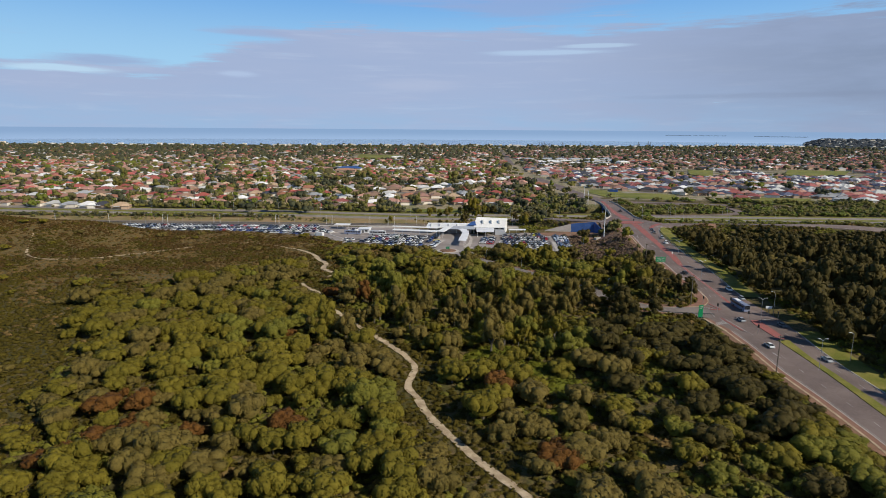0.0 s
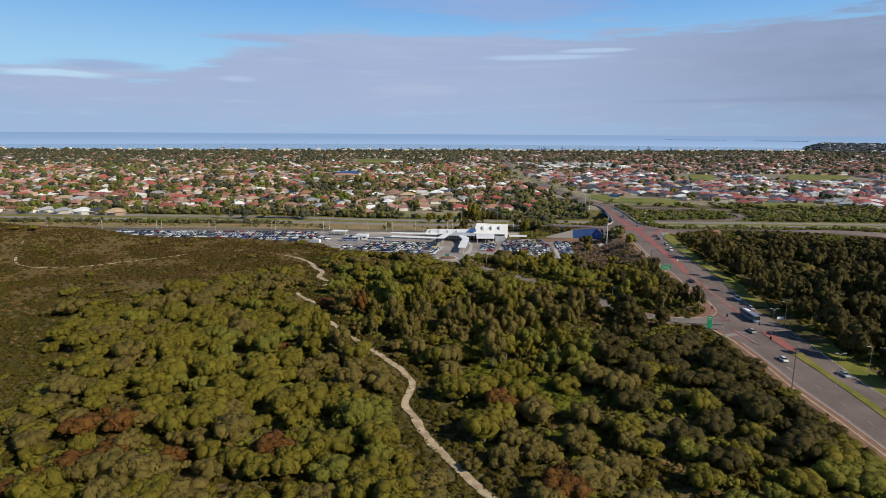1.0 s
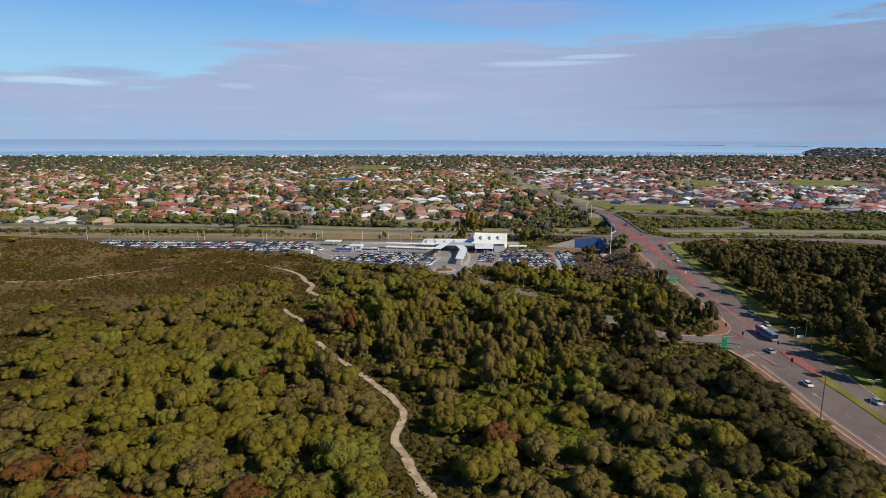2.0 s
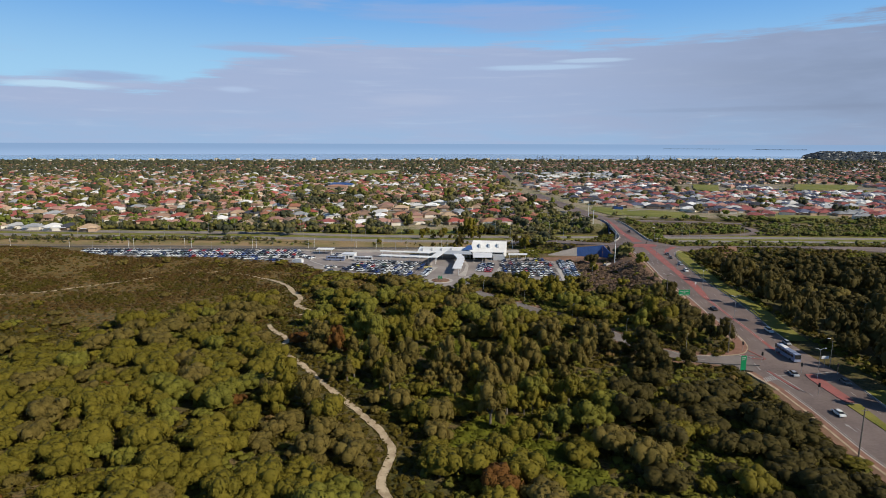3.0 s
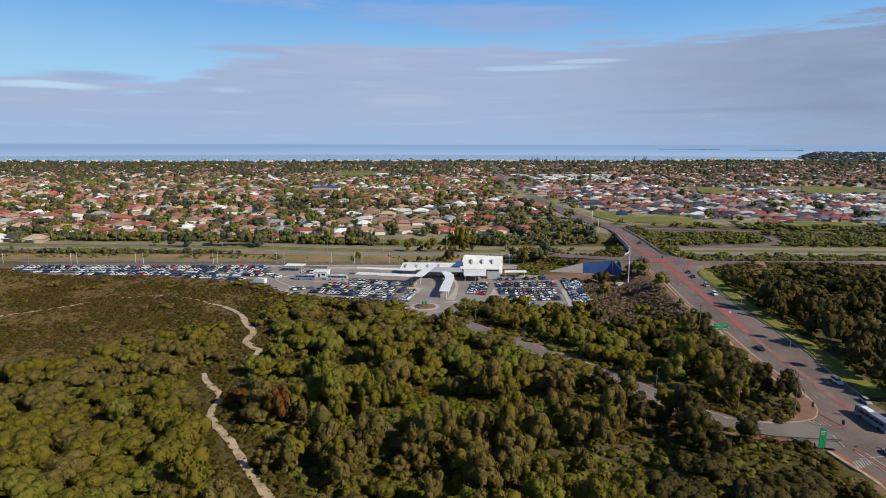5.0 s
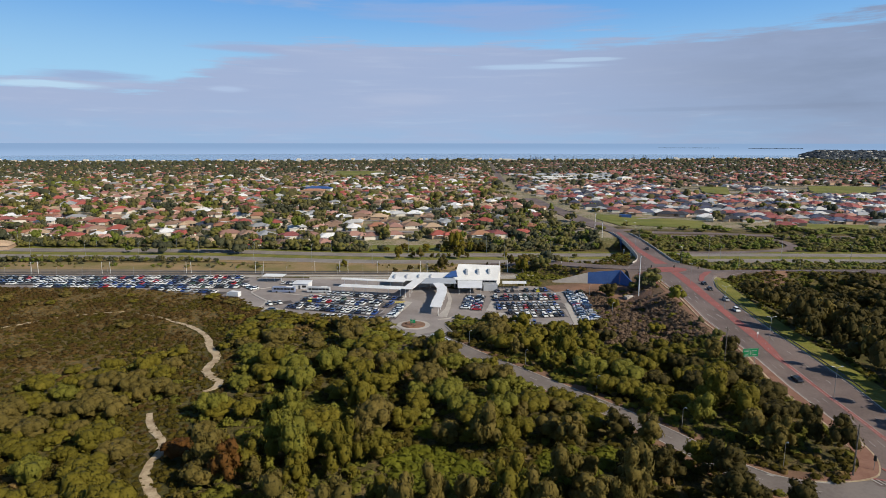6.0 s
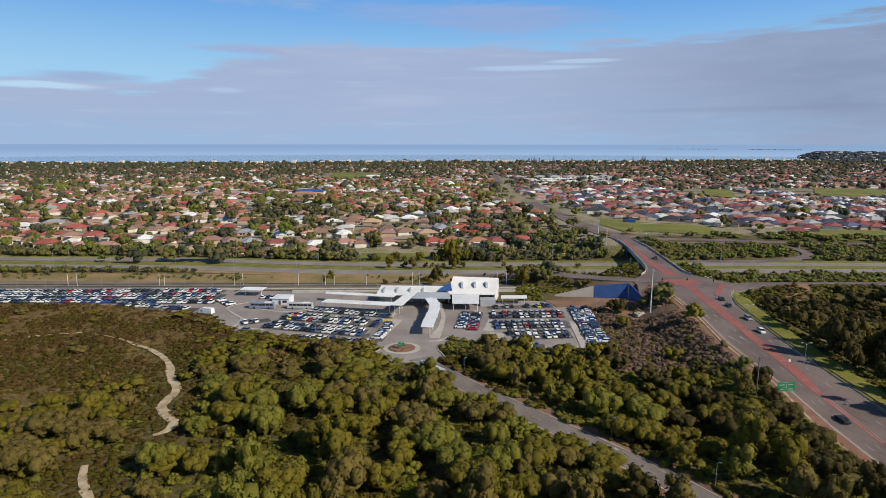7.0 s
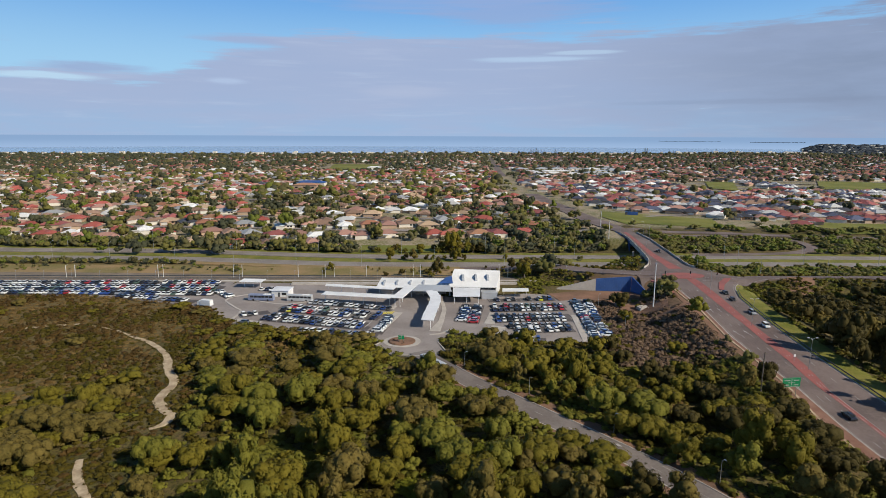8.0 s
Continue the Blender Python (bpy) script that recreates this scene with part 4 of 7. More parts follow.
for sel in (south, north):
    sheet(g, push(art_left[sel], -0.35), push(art_left[sel], 0.0), 0.14, BZ, skirt=0.5)
    sheet(g, push(art_right[sel], 0.0), push(art_right[sel], 0.35), 0.14, BZ, skirt=0.5)
svc_n = svc_line[4:-3]
ribbon(g, svc_n, -4.1, -3.8, 0.14, BZ, skirt=0.5)
ribbon(g, svc_n, 3.8, 4.1, 0.14, BZ, skirt=0.5)
solid("kerb", g, M["concrete"], "pale concrete kerbs along the roads", "kerb")

g = Geo()
sand_edge = Geo()
for sel in (south, north):
    strip_w = np.interp(art_left[sel][:, 1], [-60, 222, 262, 308, 326, 436], [2.0, 2.0, 3.6, 3.4, 1.6, 1.4])
    inner_edge = push(art_left[sel], -0.35)
    outer_edge = art_left[sel] - np.stack([strip_w, 0 * strip_w], 1)
    sheet(g, outer_edge, inner_edge, 0.11, BZ, skirt=1.0)
    sheet(sand_edge, outer_edge - (0.7, 0), outer_edge, 0.1, BZ, skirt=1.0)
corner = (road_y >= 214) & (road_y <= 236)
sheet(g, push(art_left[corner], -1.6), push(art_left[corner], 0.02), 0.09, BZ, skirt=1.0)
sheet(sand_edge, push(art_left[corner], -2.6), push(art_left[corner], -1.6), 0.09, BZ, skirt=1.0)
tip = smooth_line([(123.6, 272.9), (121.7, 261), (118.8, 255.3), (115.2, 251.9), (107.6, 250.3), (98, 251.4)], 1.5)
tip_in = smooth_line([(119.6, 272.9), (117.8, 262.7), (115.6, 257.6), (112.8, 254.7), (106, 252.2), (98, 252.6)], 1.5)
n_tip = min(len(tip), len(tip_in))
tip_in, tip = tip_in[np.linspace(0, len(tip_in) - 1, n_tip).astype(int)], tip[np.linspace(0, len(tip) - 1, n_tip).astype(int)]
sheet(g, tip_in, tip, 0.13, BZ, skirt=1.0)
sheet(sand_edge, tip, offset_line(tip, -0.35), 0.16, BZ, skirt=1.0)
solid("pavement_edge", sand_edge, M["sand"], "pale sandy edge beside the brick paving", "pavement")
solid("pavement_red", g, M["brick"], "red-brown paved strip beside the kerb", "pavement")

g = Geo()
for sel in (south, north):
    sheet(g, push(art_right[sel], 0.35), push(art_right[sel], 8.5), 0.1, BZ, skirt=1.2, cols=5)
mid_a = np.stack([np.interp(road_y, [-60, 60, 155, 172, 192, 211], [110, 114.5, 122.6, 124.2, 125.3, 125.7]), road_y], 1)[road_y < 211]
mid_b = np.stack([np.interp(road_y, [-60, 60, 160, 176, 194, 211], [114, 119, 126.4, 127, 127.9, 130.2]), road_y], 1)[road_y < 211]
sheet(g, mid_a, mid_b, 0.15, BZ, skirt=0.4, cols=3)
grass_mid = (way_near[:, 0] > -520) & (way_near[:, 0] < 560)
ribbon(g, way_near[grass_mid], -6.0, -16.5, 0.03, FZ, cols=4)
ribbon(g, way_far, -5.2, -12.0, 0.05, FZ, cols=3, skirt=0.6)
solid("verge_green", g, M["verge"], "green mown grass verges and median", "grass")
g = Geo()
for outline in ([(178, 640), (196, 664), (244, 640), (262, 652), (272, 690), (206, 735), (186, 748), (172, 704)], [(-36, 549), (27, 548), (31, 571), (-36, 572)], [(340, 612), (378, 612), (415, 662), (350, 668)]):
    g.add([(x, y, float(bank_z(x, y)) + 0.35) for x, y in outline], [tuple(range(len(outline)))])
for outline in ([(-214, 1462), (-104, 1417), (-122, 1640), (-236, 1670)], [(581, 1012), (650, 968), (770, 1125), (670, 1155)], [(420, 1015), (442, 972), (512, 1128), (470, 1140)]):
    g.add([(x, y, float(base_z(x, y)) + 1.2) for x, y in outline], [tuple(range(len(outline)))])
solid("park_lawn", g, M["lawn"], "green open lawns and playing fields in the suburb", "grass")

g = Geo()
ribbon(g, svc_n, -8.0, -4.1, 0.05, BZ, skirt=1.0)
for sel in (south, north):
    sheet(g, push(art_left[sel], -5.0), push(art_left[sel], -2.6), 0.06, BZ, skirt=1.2)
ribbon(g, svc_n, 4.1, 7.0, 0.05, BZ, skirt=1.0)
g.add([(x, y, float(bank_z(x, y)) + 0.5) for x, y in ((186, 428), (199, 429), (210, 446), (196, 447))], [(0, 1, 2, 3)])
solid("verge_earth", g, M["earth"], "bare brown earth beside the access road", "earth")
g = Geo()
ribbon(g, BARE_LINES[0], -1.7, 1.7, 0.3, BZ, skirt=0.5, cols=4)
ribbon(g, BARE_LINES[1], -6.0, 6.0, 0.26, BZ, skirt=0.5, cols=5)
ribbon(g, smooth_line([(74, 436), (90, 440), (104, 440), (120, 440)], 3.0), -6.0, 7.0, 0.2, BZ, skirt=0.5, cols=5)
solid("bare_patch", g, M["earth"], "red-brown bare earth patch below the embankment", "earth")
g = Geo()
lot_n = np.stack([np.arange(-520, 62, 6.0), np.interp(np.arange(-520, 62, 6.0), [-520, -256, -150, -41, 62], [512, 503, 500, 492, 490])], 1)
ribbon(g, lot_n, -9, 12.0, 0.07, FZ, cols=4, skirt=0.4)
ribbon(g, way_near, 6.2, 13, 0.04, FZ, cols=3, skirt=0.6)
solid("dry_bank", g, M["dry"], "dry brown grass between railway and freeway", "grass")

g = Geo()
g.add([(-560, 470.2, 0.05), (84, 470.2, 0.05), (84, 487, 0.05), (-560, 494, 0.05)], [(0, 1, 2, 3)])
solid("track_bed", g, M["ballast"], "brown-grey railway ballast beside the platform", "railway")

# red medians
g = Geo()
m_y = np.arange(250, 446, 3.0)
half = np.interp(m_y, [250, 262, 300, 318, 322, 330, 345, 372, 394, 415, 437, 446], [0.5, 0.75, 0.65, 0.8, 1.3, 1.9, 2.1, 1.75, 2.2, 2.6, 2.5, 2.3])
m_line = np.stack([art_x(m_y), m_y], 1)
sheet(g, push(m_line, 0) - np.stack([half, 0 * half], 1), m_line + np.stack([half, 0 * half], 1), 0.05, BZ)
b_y = np.arange(468, 600, 4.0)
b_line = np.stack([art_x(b_y), b_y], 1)
b_h = np.interp(b_y, [462, 480, 520, 600], [4.2, 3.0, 1.8, 1.2])
sheet(g, b_line - np.stack([b_h, 0 * b_h], 1), b_line + np.stack([b_h, 0 * b_h], 1), 0.05, BZ)
s_y = np.arange(211, 234, 2.0)
s_l = np.stack([np.interp(s_y, [211, 214, 230, 233], [127.0, 126.4, 126.6, 127.6]), s_y], 1)
s_r = np.stack([np.interp(s_y, [211, 214, 230, 233], [129.4, 130.2, 131.0, 130.2]), s_y], 1)
sheet(g, s_l, s_r, 0.14, BZ, skirt=0.2)
for outline in ([(149.9, 423.8), (151.6, 422.2), (157.2, 433), (167.1, 446.4), (163, 445.8), (156.1, 436.8)], [(144.6 + 11 * math.cos(a * math.pi / 12) + 1.5 * math.sin(a * math.pi / 12), 451.9 + 6.6 * math.sin(a * math.pi / 12)) for a in range(24)], [(124.8, 443.1), (123.8, 440.3), (130.5, 432.4), (132.5, 435.1)]):
    g.prism(outline, 6.6, 7.16)
ribbon(g, smooth_line([(133, 441), (128, 428), (125, 412)]), -0.6, 0.6, 0.07, BZ)
for pts, wide in (([(116.4, 235.9), (116.9, 229), (117.3, 224.6), (118.0, 220.5)], 0.45), ([(119.6, 255.2), (120.6, 250.5), (121.4, 246.8), (116.8, 247.2)], 0.3), ([(114.4, 251.2), (119.0, 249.6)], 0.25)):
    ribbon(g, smooth_line(pts, 1.0), -wide, wide, 0.12, BZ, skirt=0.1)
solid("median_red", g, M["redway"], "faded red asphalt median strips", "median")

g = Geo()
for sel, n_l in ((south, 2), (north, 3)):
    L, R = art_left[sel], art_right[sel]
    C = np.stack([art_x(L[:, 1]), L[:, 1]], 1)
    a = np.array([mid_a[-1, 0] - 128.0 if n_l == 2 else 0.0, 0])
    for u in (0.05, 0.97):
        p = L + (C - L) * u
        sheet(g, push(p, -0.08), push(p, 0.08), 0.05, BZ)
        p = R + (C - R) * (u if u < 0.5 else 0.93)
        sheet(g, push(p, -0.08), push(p, 0.08), 0.05, BZ)
    for u in ((0.36, 0.66) if n_l == 3 else (0.42,)):
        dashes(g, L + (C - L) * u, 0.0, BZ, 0.05, wide=0.16)
    dashes(g, R + (C - R) * 0.5, 0.0, BZ, 0.05, wide=0.16)
L = art_left[(road_y > 450) & (road_y < 600)]
R = art_right[(road_y > 450) & (road_y < 600)]
for u in (0.04, 0.96):
    sheet(g, push(L + (R - L) * u, -0.08), push(L + (R - L) * u, 0.08), 0.06, BZ)
for u in (0.25, 0.78):
    dashes(g, L + (R - L) * u, 0.0, BZ, 0.06, wide=0.16)
dashes(g, svc_line[:-2], 0.0, BZ, 0.06, wide=0.16)
for line in (ramp_w, ramp_e):
    for o in (-4.0, 4.0):
        ribbon(g, line, o - 0.07, o + 0.07, 0.07, BZ)
for line, lanes, edges in ((way_near, (-1.8, 1.9), (-5.2, 5.4)), (way_far, (-1.0, 2.5), (-4.5, 5.0))):
    for o in lanes:
        dashes(g, line, o, FZ, 0.1, wide=0.18)
    for o in edges:
        ribbon(g, line, o - 0.08, o + 0.08, 0.1, FZ)
# crossing bars, stop lines and hatching at the lower junction
for k in range(6):
    q = np.array([(110.9 + k * 0.85, 226.6 + k * 0.35), (111.7 + k * 0.85, 229.8 + k * 0.35)])
    ribbon(g, q, -0.22, 0.22, 0.1, BZ)
for a, b in (((114, 231), (126, 233)), ((114.2, 236.6), (115.2, 242.6)), ((128.4, 254), (139, 256)), ((128, 232.5), (138, 235)), ((117.6, 234), (118.8, 219)), ((115.6, 235), (116.6, 221))):
    q = np.array([a, b], float)
    ribbon(g, q, -0.18, 0.18, 0.1, BZ)
for k in range(4):
    q = np.array([(113.6 + k * 1.2, 251.6 - k * 0.35), (114.6 + k * 1.2, 248.6 - k * 0.3)])
    ribbon(g, q, -0.2, 0.2, 0.1, BZ)


def arrow(x, y, a, s=1.0):
    c, sn = math.cos(a), math.sin(a)
    vs = [(-0.12, -2.2), (0.12, -2.2), (0.12, 0.6), (0.55, 0.6), (0, 2.2), (-0.55, 0.6), (-0.12, 0.6)]
    vs = [(x + s * (c * p - sn * q), y + s * (sn * p + c * q)) for p, q in vs]
    g.add([(p, q, float(bank_z(p, q)) + 0.08) for p, q in vs], [(0, 1, 2, 6), (5, 6, 2, 3, 4)])


for x, y, a in ((57.5, 292.8, 0.75), (61.5, 294.8, -2.4), (66.5, 281.5, 0.65), (71.5, 282.5, -2.5), (93, 253.5, 1.2), (96, 249, 1.2), (133.0, 366, 0.1), (129, 366, 0.1), (121.5, 205, 0.0), (117, 195, 0.0), (131.5, 392, -0.1), (135, 392, -0.1)):
    arrow(x, y, a, 1.15)
for k in range(6):
    ribbon(g, np.array([(-9.4 + k * 1.15, 407.2 + k * 0.25), (-8.2 + k * 1.15, 410.9 + k * 0.25)]), -0.3, 0.3, 0.045, FZ, 1)
ribbon(g, np.array([(-13.1, 389.5), (-11.4, 395.9), (-10.4, 402.7), (-8.6, 406.7)]), -0.25, 0.25, 0.045, FZ)
solid("road_marking", g, [M["line"], M["yellow"]], "white painted lane lines, arrows and crossing bars", "road marking")

# ---- station car park: kerbs, bays, roundabout ----
g = Geo()
edge = np.array(LOTS["station"][:11], float)
ribbon(g, edge, -0.3, 0.15, 0.14, FZ, skirt=0.5)
ribbon(g, np.array(LOTS["station"][14:19], float), -0.3, 0.15, 0.14, FZ, skirt=0.5)
for outline in ([(-71, 398), (-60, 393.5), (-57, 397), (-64, 399.5), (-68, 402)], [(-2, 411), (1.5, 410), (-4.5, 386), (-9, 383), (-8, 386)], [(13.5, 385), (18, 384), (20, 400), (21.2, 414), (20.4, 428), (18.6, 430), (19.3, 414), (17.4, 398)],
                [(37, 383), (44, 384), (45, 389), (40, 392), (37, 388)], [(36.5, 394), (41, 393), (43, 410), (40.5, 410)], [(73, 372), (77, 374), (78.5, 406), (76, 406)], [(-7, 416), (-3, 415), (-1.5, 421), (-6, 421)]):
    g.prism(outline, -0.4, 0.15)
for pts in ([(-71.9, 397.8), (-71, 406), (-71.5, 413.3), (-73.9, 416.4), (-80, 424), (-84.1, 430.9), (-82, 437), (-76.3, 441.4)], [(-76, 434.3), (-68, 429), (-59.5, 425), (-52, 424), (-44.3, 428.5)], [(13.7, 380.4), (18, 381.5), (22.4, 386.7)], [(36, 380), (40, 376.5), (46, 374)]):
    ribbon(g, smooth_line(pts, 1.5), -0.5, 0.5, 0.16, FZ, skirt=0.3)
solid("footpath", g, M["concrete"], "pale concrete islands and kerbs in the car park", "footpath")

turn = thing("roundabout", "round planted traffic island with pale concrete apron", "roundabout", at=pose(3.2, 372.6, 0))
g = Geo()
g.prism([(7.2 * math.cos(a), 6.6 * math.sin(a)) for a in np.linspace(0, 2 * math.pi, 41)[:-1]], -0.3, 0.08)
part("apron", g, M["concrete"], turn, "pale concrete apron")
g = Geo()
g.prism([(5.2 * math.cos(a), 4.8 * math.sin(a)) for a in np.linspace(0, 2 * math.pi, 33)[:-1]], 0.0, 0.3)
g.prism([(4.8 * math.cos(a), 4.4 * math.sin(a)) for a in np.linspace(0, 2 * math.pi, 33)[:-1]], 0.2, 0.42)
part("planting_bed", g, M["earth"], turn, "brown mulched bed")
for a, r_ in zip(rng.uniform(0, 6.3, 8), rng.uniform(0.3, 1.6, 8)):
    v, f = BUSH[int(rng.integers(0, 6))]
    part("low_shrub", big_mesh("low_shrub", v * rng.uniform(0.4, 0.7) + (3.0 * math.cos(a) * r_, 2.8 * math.sin(a) * r_, 0.35), f, [M["leaf_dry"]]), None, turn)

# ---- cars ----
PAINT = {"white": (0.75, 0.75, 0.74), "silver": (0.42, 0.43, 0.45), "grey": (0.16, 0.165, 0.175), "black": (0.02, 0.02, 0.024), "blue": (0.03, 0.07, 0.25), "red": (0.42, 0.025, 0.03), "dark blue": (0.02, 0.03, 0.08), "green": (0.08, 0.13, 0.1), "yellow": (0.6, 0.55, 0.03)}
for k, c in PAINT.items():
    M["paint_" + k] = material("car_paint_" + k.replace(" ", "_"), worn(c, tuple(v * 0.88 for v in c), 0.5, 3.0), 0.28, 0.25 if k in ("silver", "grey") else 0.0, spec=0.6)
M["glass"] = material("dark_glass", worn((0.012, 0.015, 0.018), (0.02, 0.024, 0.028), 0.5, 2.0), 0.08, spec=0.8)
M["tyre"] = material("tyre_rubber", worn((0.015, 0.015, 0.015), (0.03, 0.03, 0.03), 3.0, 20.0), 0.9)
M["lamp"] = material("lamp_glass", worn((0.6, 0.6, 0.58), (0.45, 0.45, 0.43), 2.0, 9.0), 0.2, spec=0.6)
M["chrome"] = material("galvanised_steel", worn((0.45, 0.46, 0.47), (0.32, 0.33, 0.34), 0.8, 5.0), 0.45, 0.6)
M["white"] = material("white_panel", worn((0.80, 0.80, 0.79), (0.66, 0.66, 0.65), 0.12, 1.5), 0.5)
SHAPES = {"sedan": (4.6, 1.8, 0.92, 1.45, (-0.9, -1.5, 0.75, 1.35)), "hatchback": (4.0, 1.72, 0.95, 1.5, (-1.4, -1.85, 0.55, 1.2)), "wagon": (4.65, 1.86, 1.02, 1.68, (-1.7, -2.1, 0.6, 1.25)), "ute": (5.1, 1.86, 1.02, 1.75, (-0.35, -0.55, 0.9, 1.5))}


def car_geo(shape):
    """Body, glasshouse, wheel: nose towards +y."""
    l, w_, belt, top, (r1, r0, f1, f0) = SHAPES[shape]
    body, glass = Geo(), Geo()
    h, a = w_ / 2, l / 2
    prof = [(-a, 0.35), (-a, 0.62), (-a + 0.12, belt - 0.04), (r0, belt), (f0, belt), (a - 0.45, belt - 0.13), (a - 0.05, belt - 0.3), (a, 0.55), (a - 0.05, 0.28), (-a + 0.1, 0.28)]
    n = len(prof)
    vs = [(-h + (0.1 if z > belt - 0.2 else 0.0), y, z) for y, z in prof] + [(h - (0.1 if z > belt - 0.2 else 0.0), y, z) for y, z in prof]
    body.add(vs, [(k, n + k, n + (k + 1) % n, (k + 1) % n) for k in range(n)] + [tuple(range(n)), tuple(range(n, 2 * n))[::-1]])
    i = h - 0.12
    j = h - 0.3
    g4 = [(-i, r0, belt), (i, r0, belt), (i, f0, belt), (-i, f0, belt), (-j, r1, top - 0.05), (j, r1, top - 0.05), (j, f1, top - 0.05), (-j, f1, top - 0.05)]
    glass.add(g4, [(0, 1, 5, 4), (1, 2, 6, 5), (2, 3, 7, 6), (3, 0, 4, 7), (4, 5, 6, 7)])
    body.add([(-j - 0.02, r1 - 0.04, top - 0.06), (j + 0.02, r1 - 0.04, top - 0.06), (j + 0.02, f1 + 0.04, top - 0.06), (-j - 0.02, f1 + 0.04, top - 0.06), (-j + 0.1, r1 + 0.1, top), (j - 0.1, r1 + 0.1, top), (j - 0.1, f1 - 0.12, top), (-j + 0.1, f1 - 0.12, top)],
             [(0, 1, 5, 4), (1, 2, 6, 5), (2, 3, 7, 6), (3, 0, 4, 7), (4, 5, 6, 7)])
    if shape == "ute":
        body.box(-h + 0.05, -a + 0.05, 0.55, h - 0.05, -0.75, belt + 0.05, 0.04)
    wheel = Geo().tube((-0.12, 0, 0), (0.12, 0, 0), 0.33, 0.33, 10)
    light = Geo().box(-0.2, -0.06, -0.08, 0.2, 0.08, 0.08, 0.02)
    return body, glass, wheel, light


car_parts = {s: car_geo(s) for s in SHAPES}
wheel_mesh, light_mesh = car_parts["sedan"][2].mesh("wheel", M["tyre"]), car_parts["sedan"][3].mesh("headlight", M["lamp"])
glass_mesh = {s: car_parts[s][1].mesh("window_glass", M["glass"]) for s in SHAPES}
car_made = {}


def put_car(x, y, a, shape, colour, where, group, z=0.0, rx=0.0):
    m = pose(x, y, z, rx, 0, math.degrees(a))
    if (shape, colour) not in car_made:
        l, w_ = SHAPES[shape][:2]
        c = thing("car", "", "car", at=m)
        hull = part("body", car_parts[shape][0], M["paint_" + colour], c)
        part("window_glass", glass_mesh[shape], None, c, "dark tinted window glass")
        for sx_ in (-1, 1):
            for sy_ in (-0.31, 0.31):
                part("wheel", wheel_mesh, None, c, loc=Matrix.Translation((sx_ * (w_ / 2 - 0.1), sy_ * l, 0.33)))
            part("headlight", light_mesh, None, hull, loc=Matrix.Translation((sx_ * (w_ / 2 - 0.3), l / 2 - 0.06, 0.64)))
        car_made[shape, colour] = c
    else:
        c = copy_thing(car_made[shape, colour], m)
    return tagged(c, f"{colour} {shape} {where}", "car", group)


dice = random.Random(11)
COLOURS = ["white"] * 14 + ["silver"] * 4 + ["grey"] * 4 + ["black"] * 5 + ["blue"] * 4 + ["red"] * 3 + ["dark blue"] * 4 + ["green"]
KINDS = ["sedan"] * 4 + ["hatchback"] * 4 + ["wagon"] * 4 + ["ute"]
BAY = 2.55
bay_lines = Geo()
bay_floor = Geo()


def row(x0, y0, x1, y1, full=0.94):
    """Places along a row of bays: x, y, heading."""
    d = math.hypot(x1 - x0, y1 - y0)
    a = math.atan2(y1 - y0, x1 - x0)
    ribbon(bay_floor, np.array([(x0 - 2 * math.cos(a), y0 - 2 * math.sin(a)), (x1 + 2 * math.cos(a), y1 + 2 * math.sin(a))]), -2.8, 2.8, 0.012 + 0.004 * (len(bay_floor.f) % 5), FZ)
    out = []
    for k in range(int(d / BAY) + 1):
        x, y = x0 + math.cos(a) * k * BAY, y0 + math.sin(a) * k * BAY
        e = np.array([(x - math.cos(a) * BAY / 2 - math.sin(a) * s, y - math.sin(a) * BAY / 2 + math.cos(a) * s) for s in (-2.6, 2.6)])
        ribbon(bay_lines, e, -0.06, 0.06, 0.04, FZ)
        if dice.random() < full:
            out.append((x + dice.uniform(-0.15, 0.15), y + dice.uniform(-0.35, 0.35), a + (math.pi if dice.random() < 0.4 else 0) + dice.uniform(-0.03, 0.03)))
    return out


LOT_ROWS = [(-42, 425.6, -5, 415.4), (-53, 419, -5, 405.8), (-52, 413.5, -10, 401.8), (-54, 405.3, -14, 393.6), (-57, 401, -13, 388.4), (-38, 385.6, -9, 378.9),
            (43.5, 419, 75, 420.3), (43, 413.6, 74, 415), (43, 403.6, 73.5, 405.2), (43, 398.2, 73, 399.8), (47.5, 389.7, 71, 391.6), (50, 384.3, 71, 386), (41, 376.9, 57, 373.7),
            (83, 427, 79, 374), (88.3, 427, 84.0, 377), (27.2, 398, 31.2, 422), (32.0, 396, 36, 420)]
spots = [p for r_ in LOT_ROWS for p in row(*r_)]
spots += [p for p in row(43.5, 429.5, 72, 432, 0.55)] + [p for p in row(-3.5, 402, -7.5, 383, 0.95)] + [(-64.5, 395.5, 1.3)] + row(-68, 406, -60, 410.5, 0.9) + [p for p in row(-93, 446, -84, 436, 0.9)] + [p for p in row(-72, 450, -66, 449, 1)]
for x, y, a in spots[:330]:
    put_car(x, y, a, dice.choice(KINDS), dice.choice(COLOURS), "parked in the station car park", "cars in the station car park")
put_car(-49, 412.5, -0.25, "sedan", "yellow", "parked in the station car park", "cars in the station car park")
put_car(67, 430.5, 0.0, "hatchback", "yellow", "parked in the station car park", "cars in the station car park")

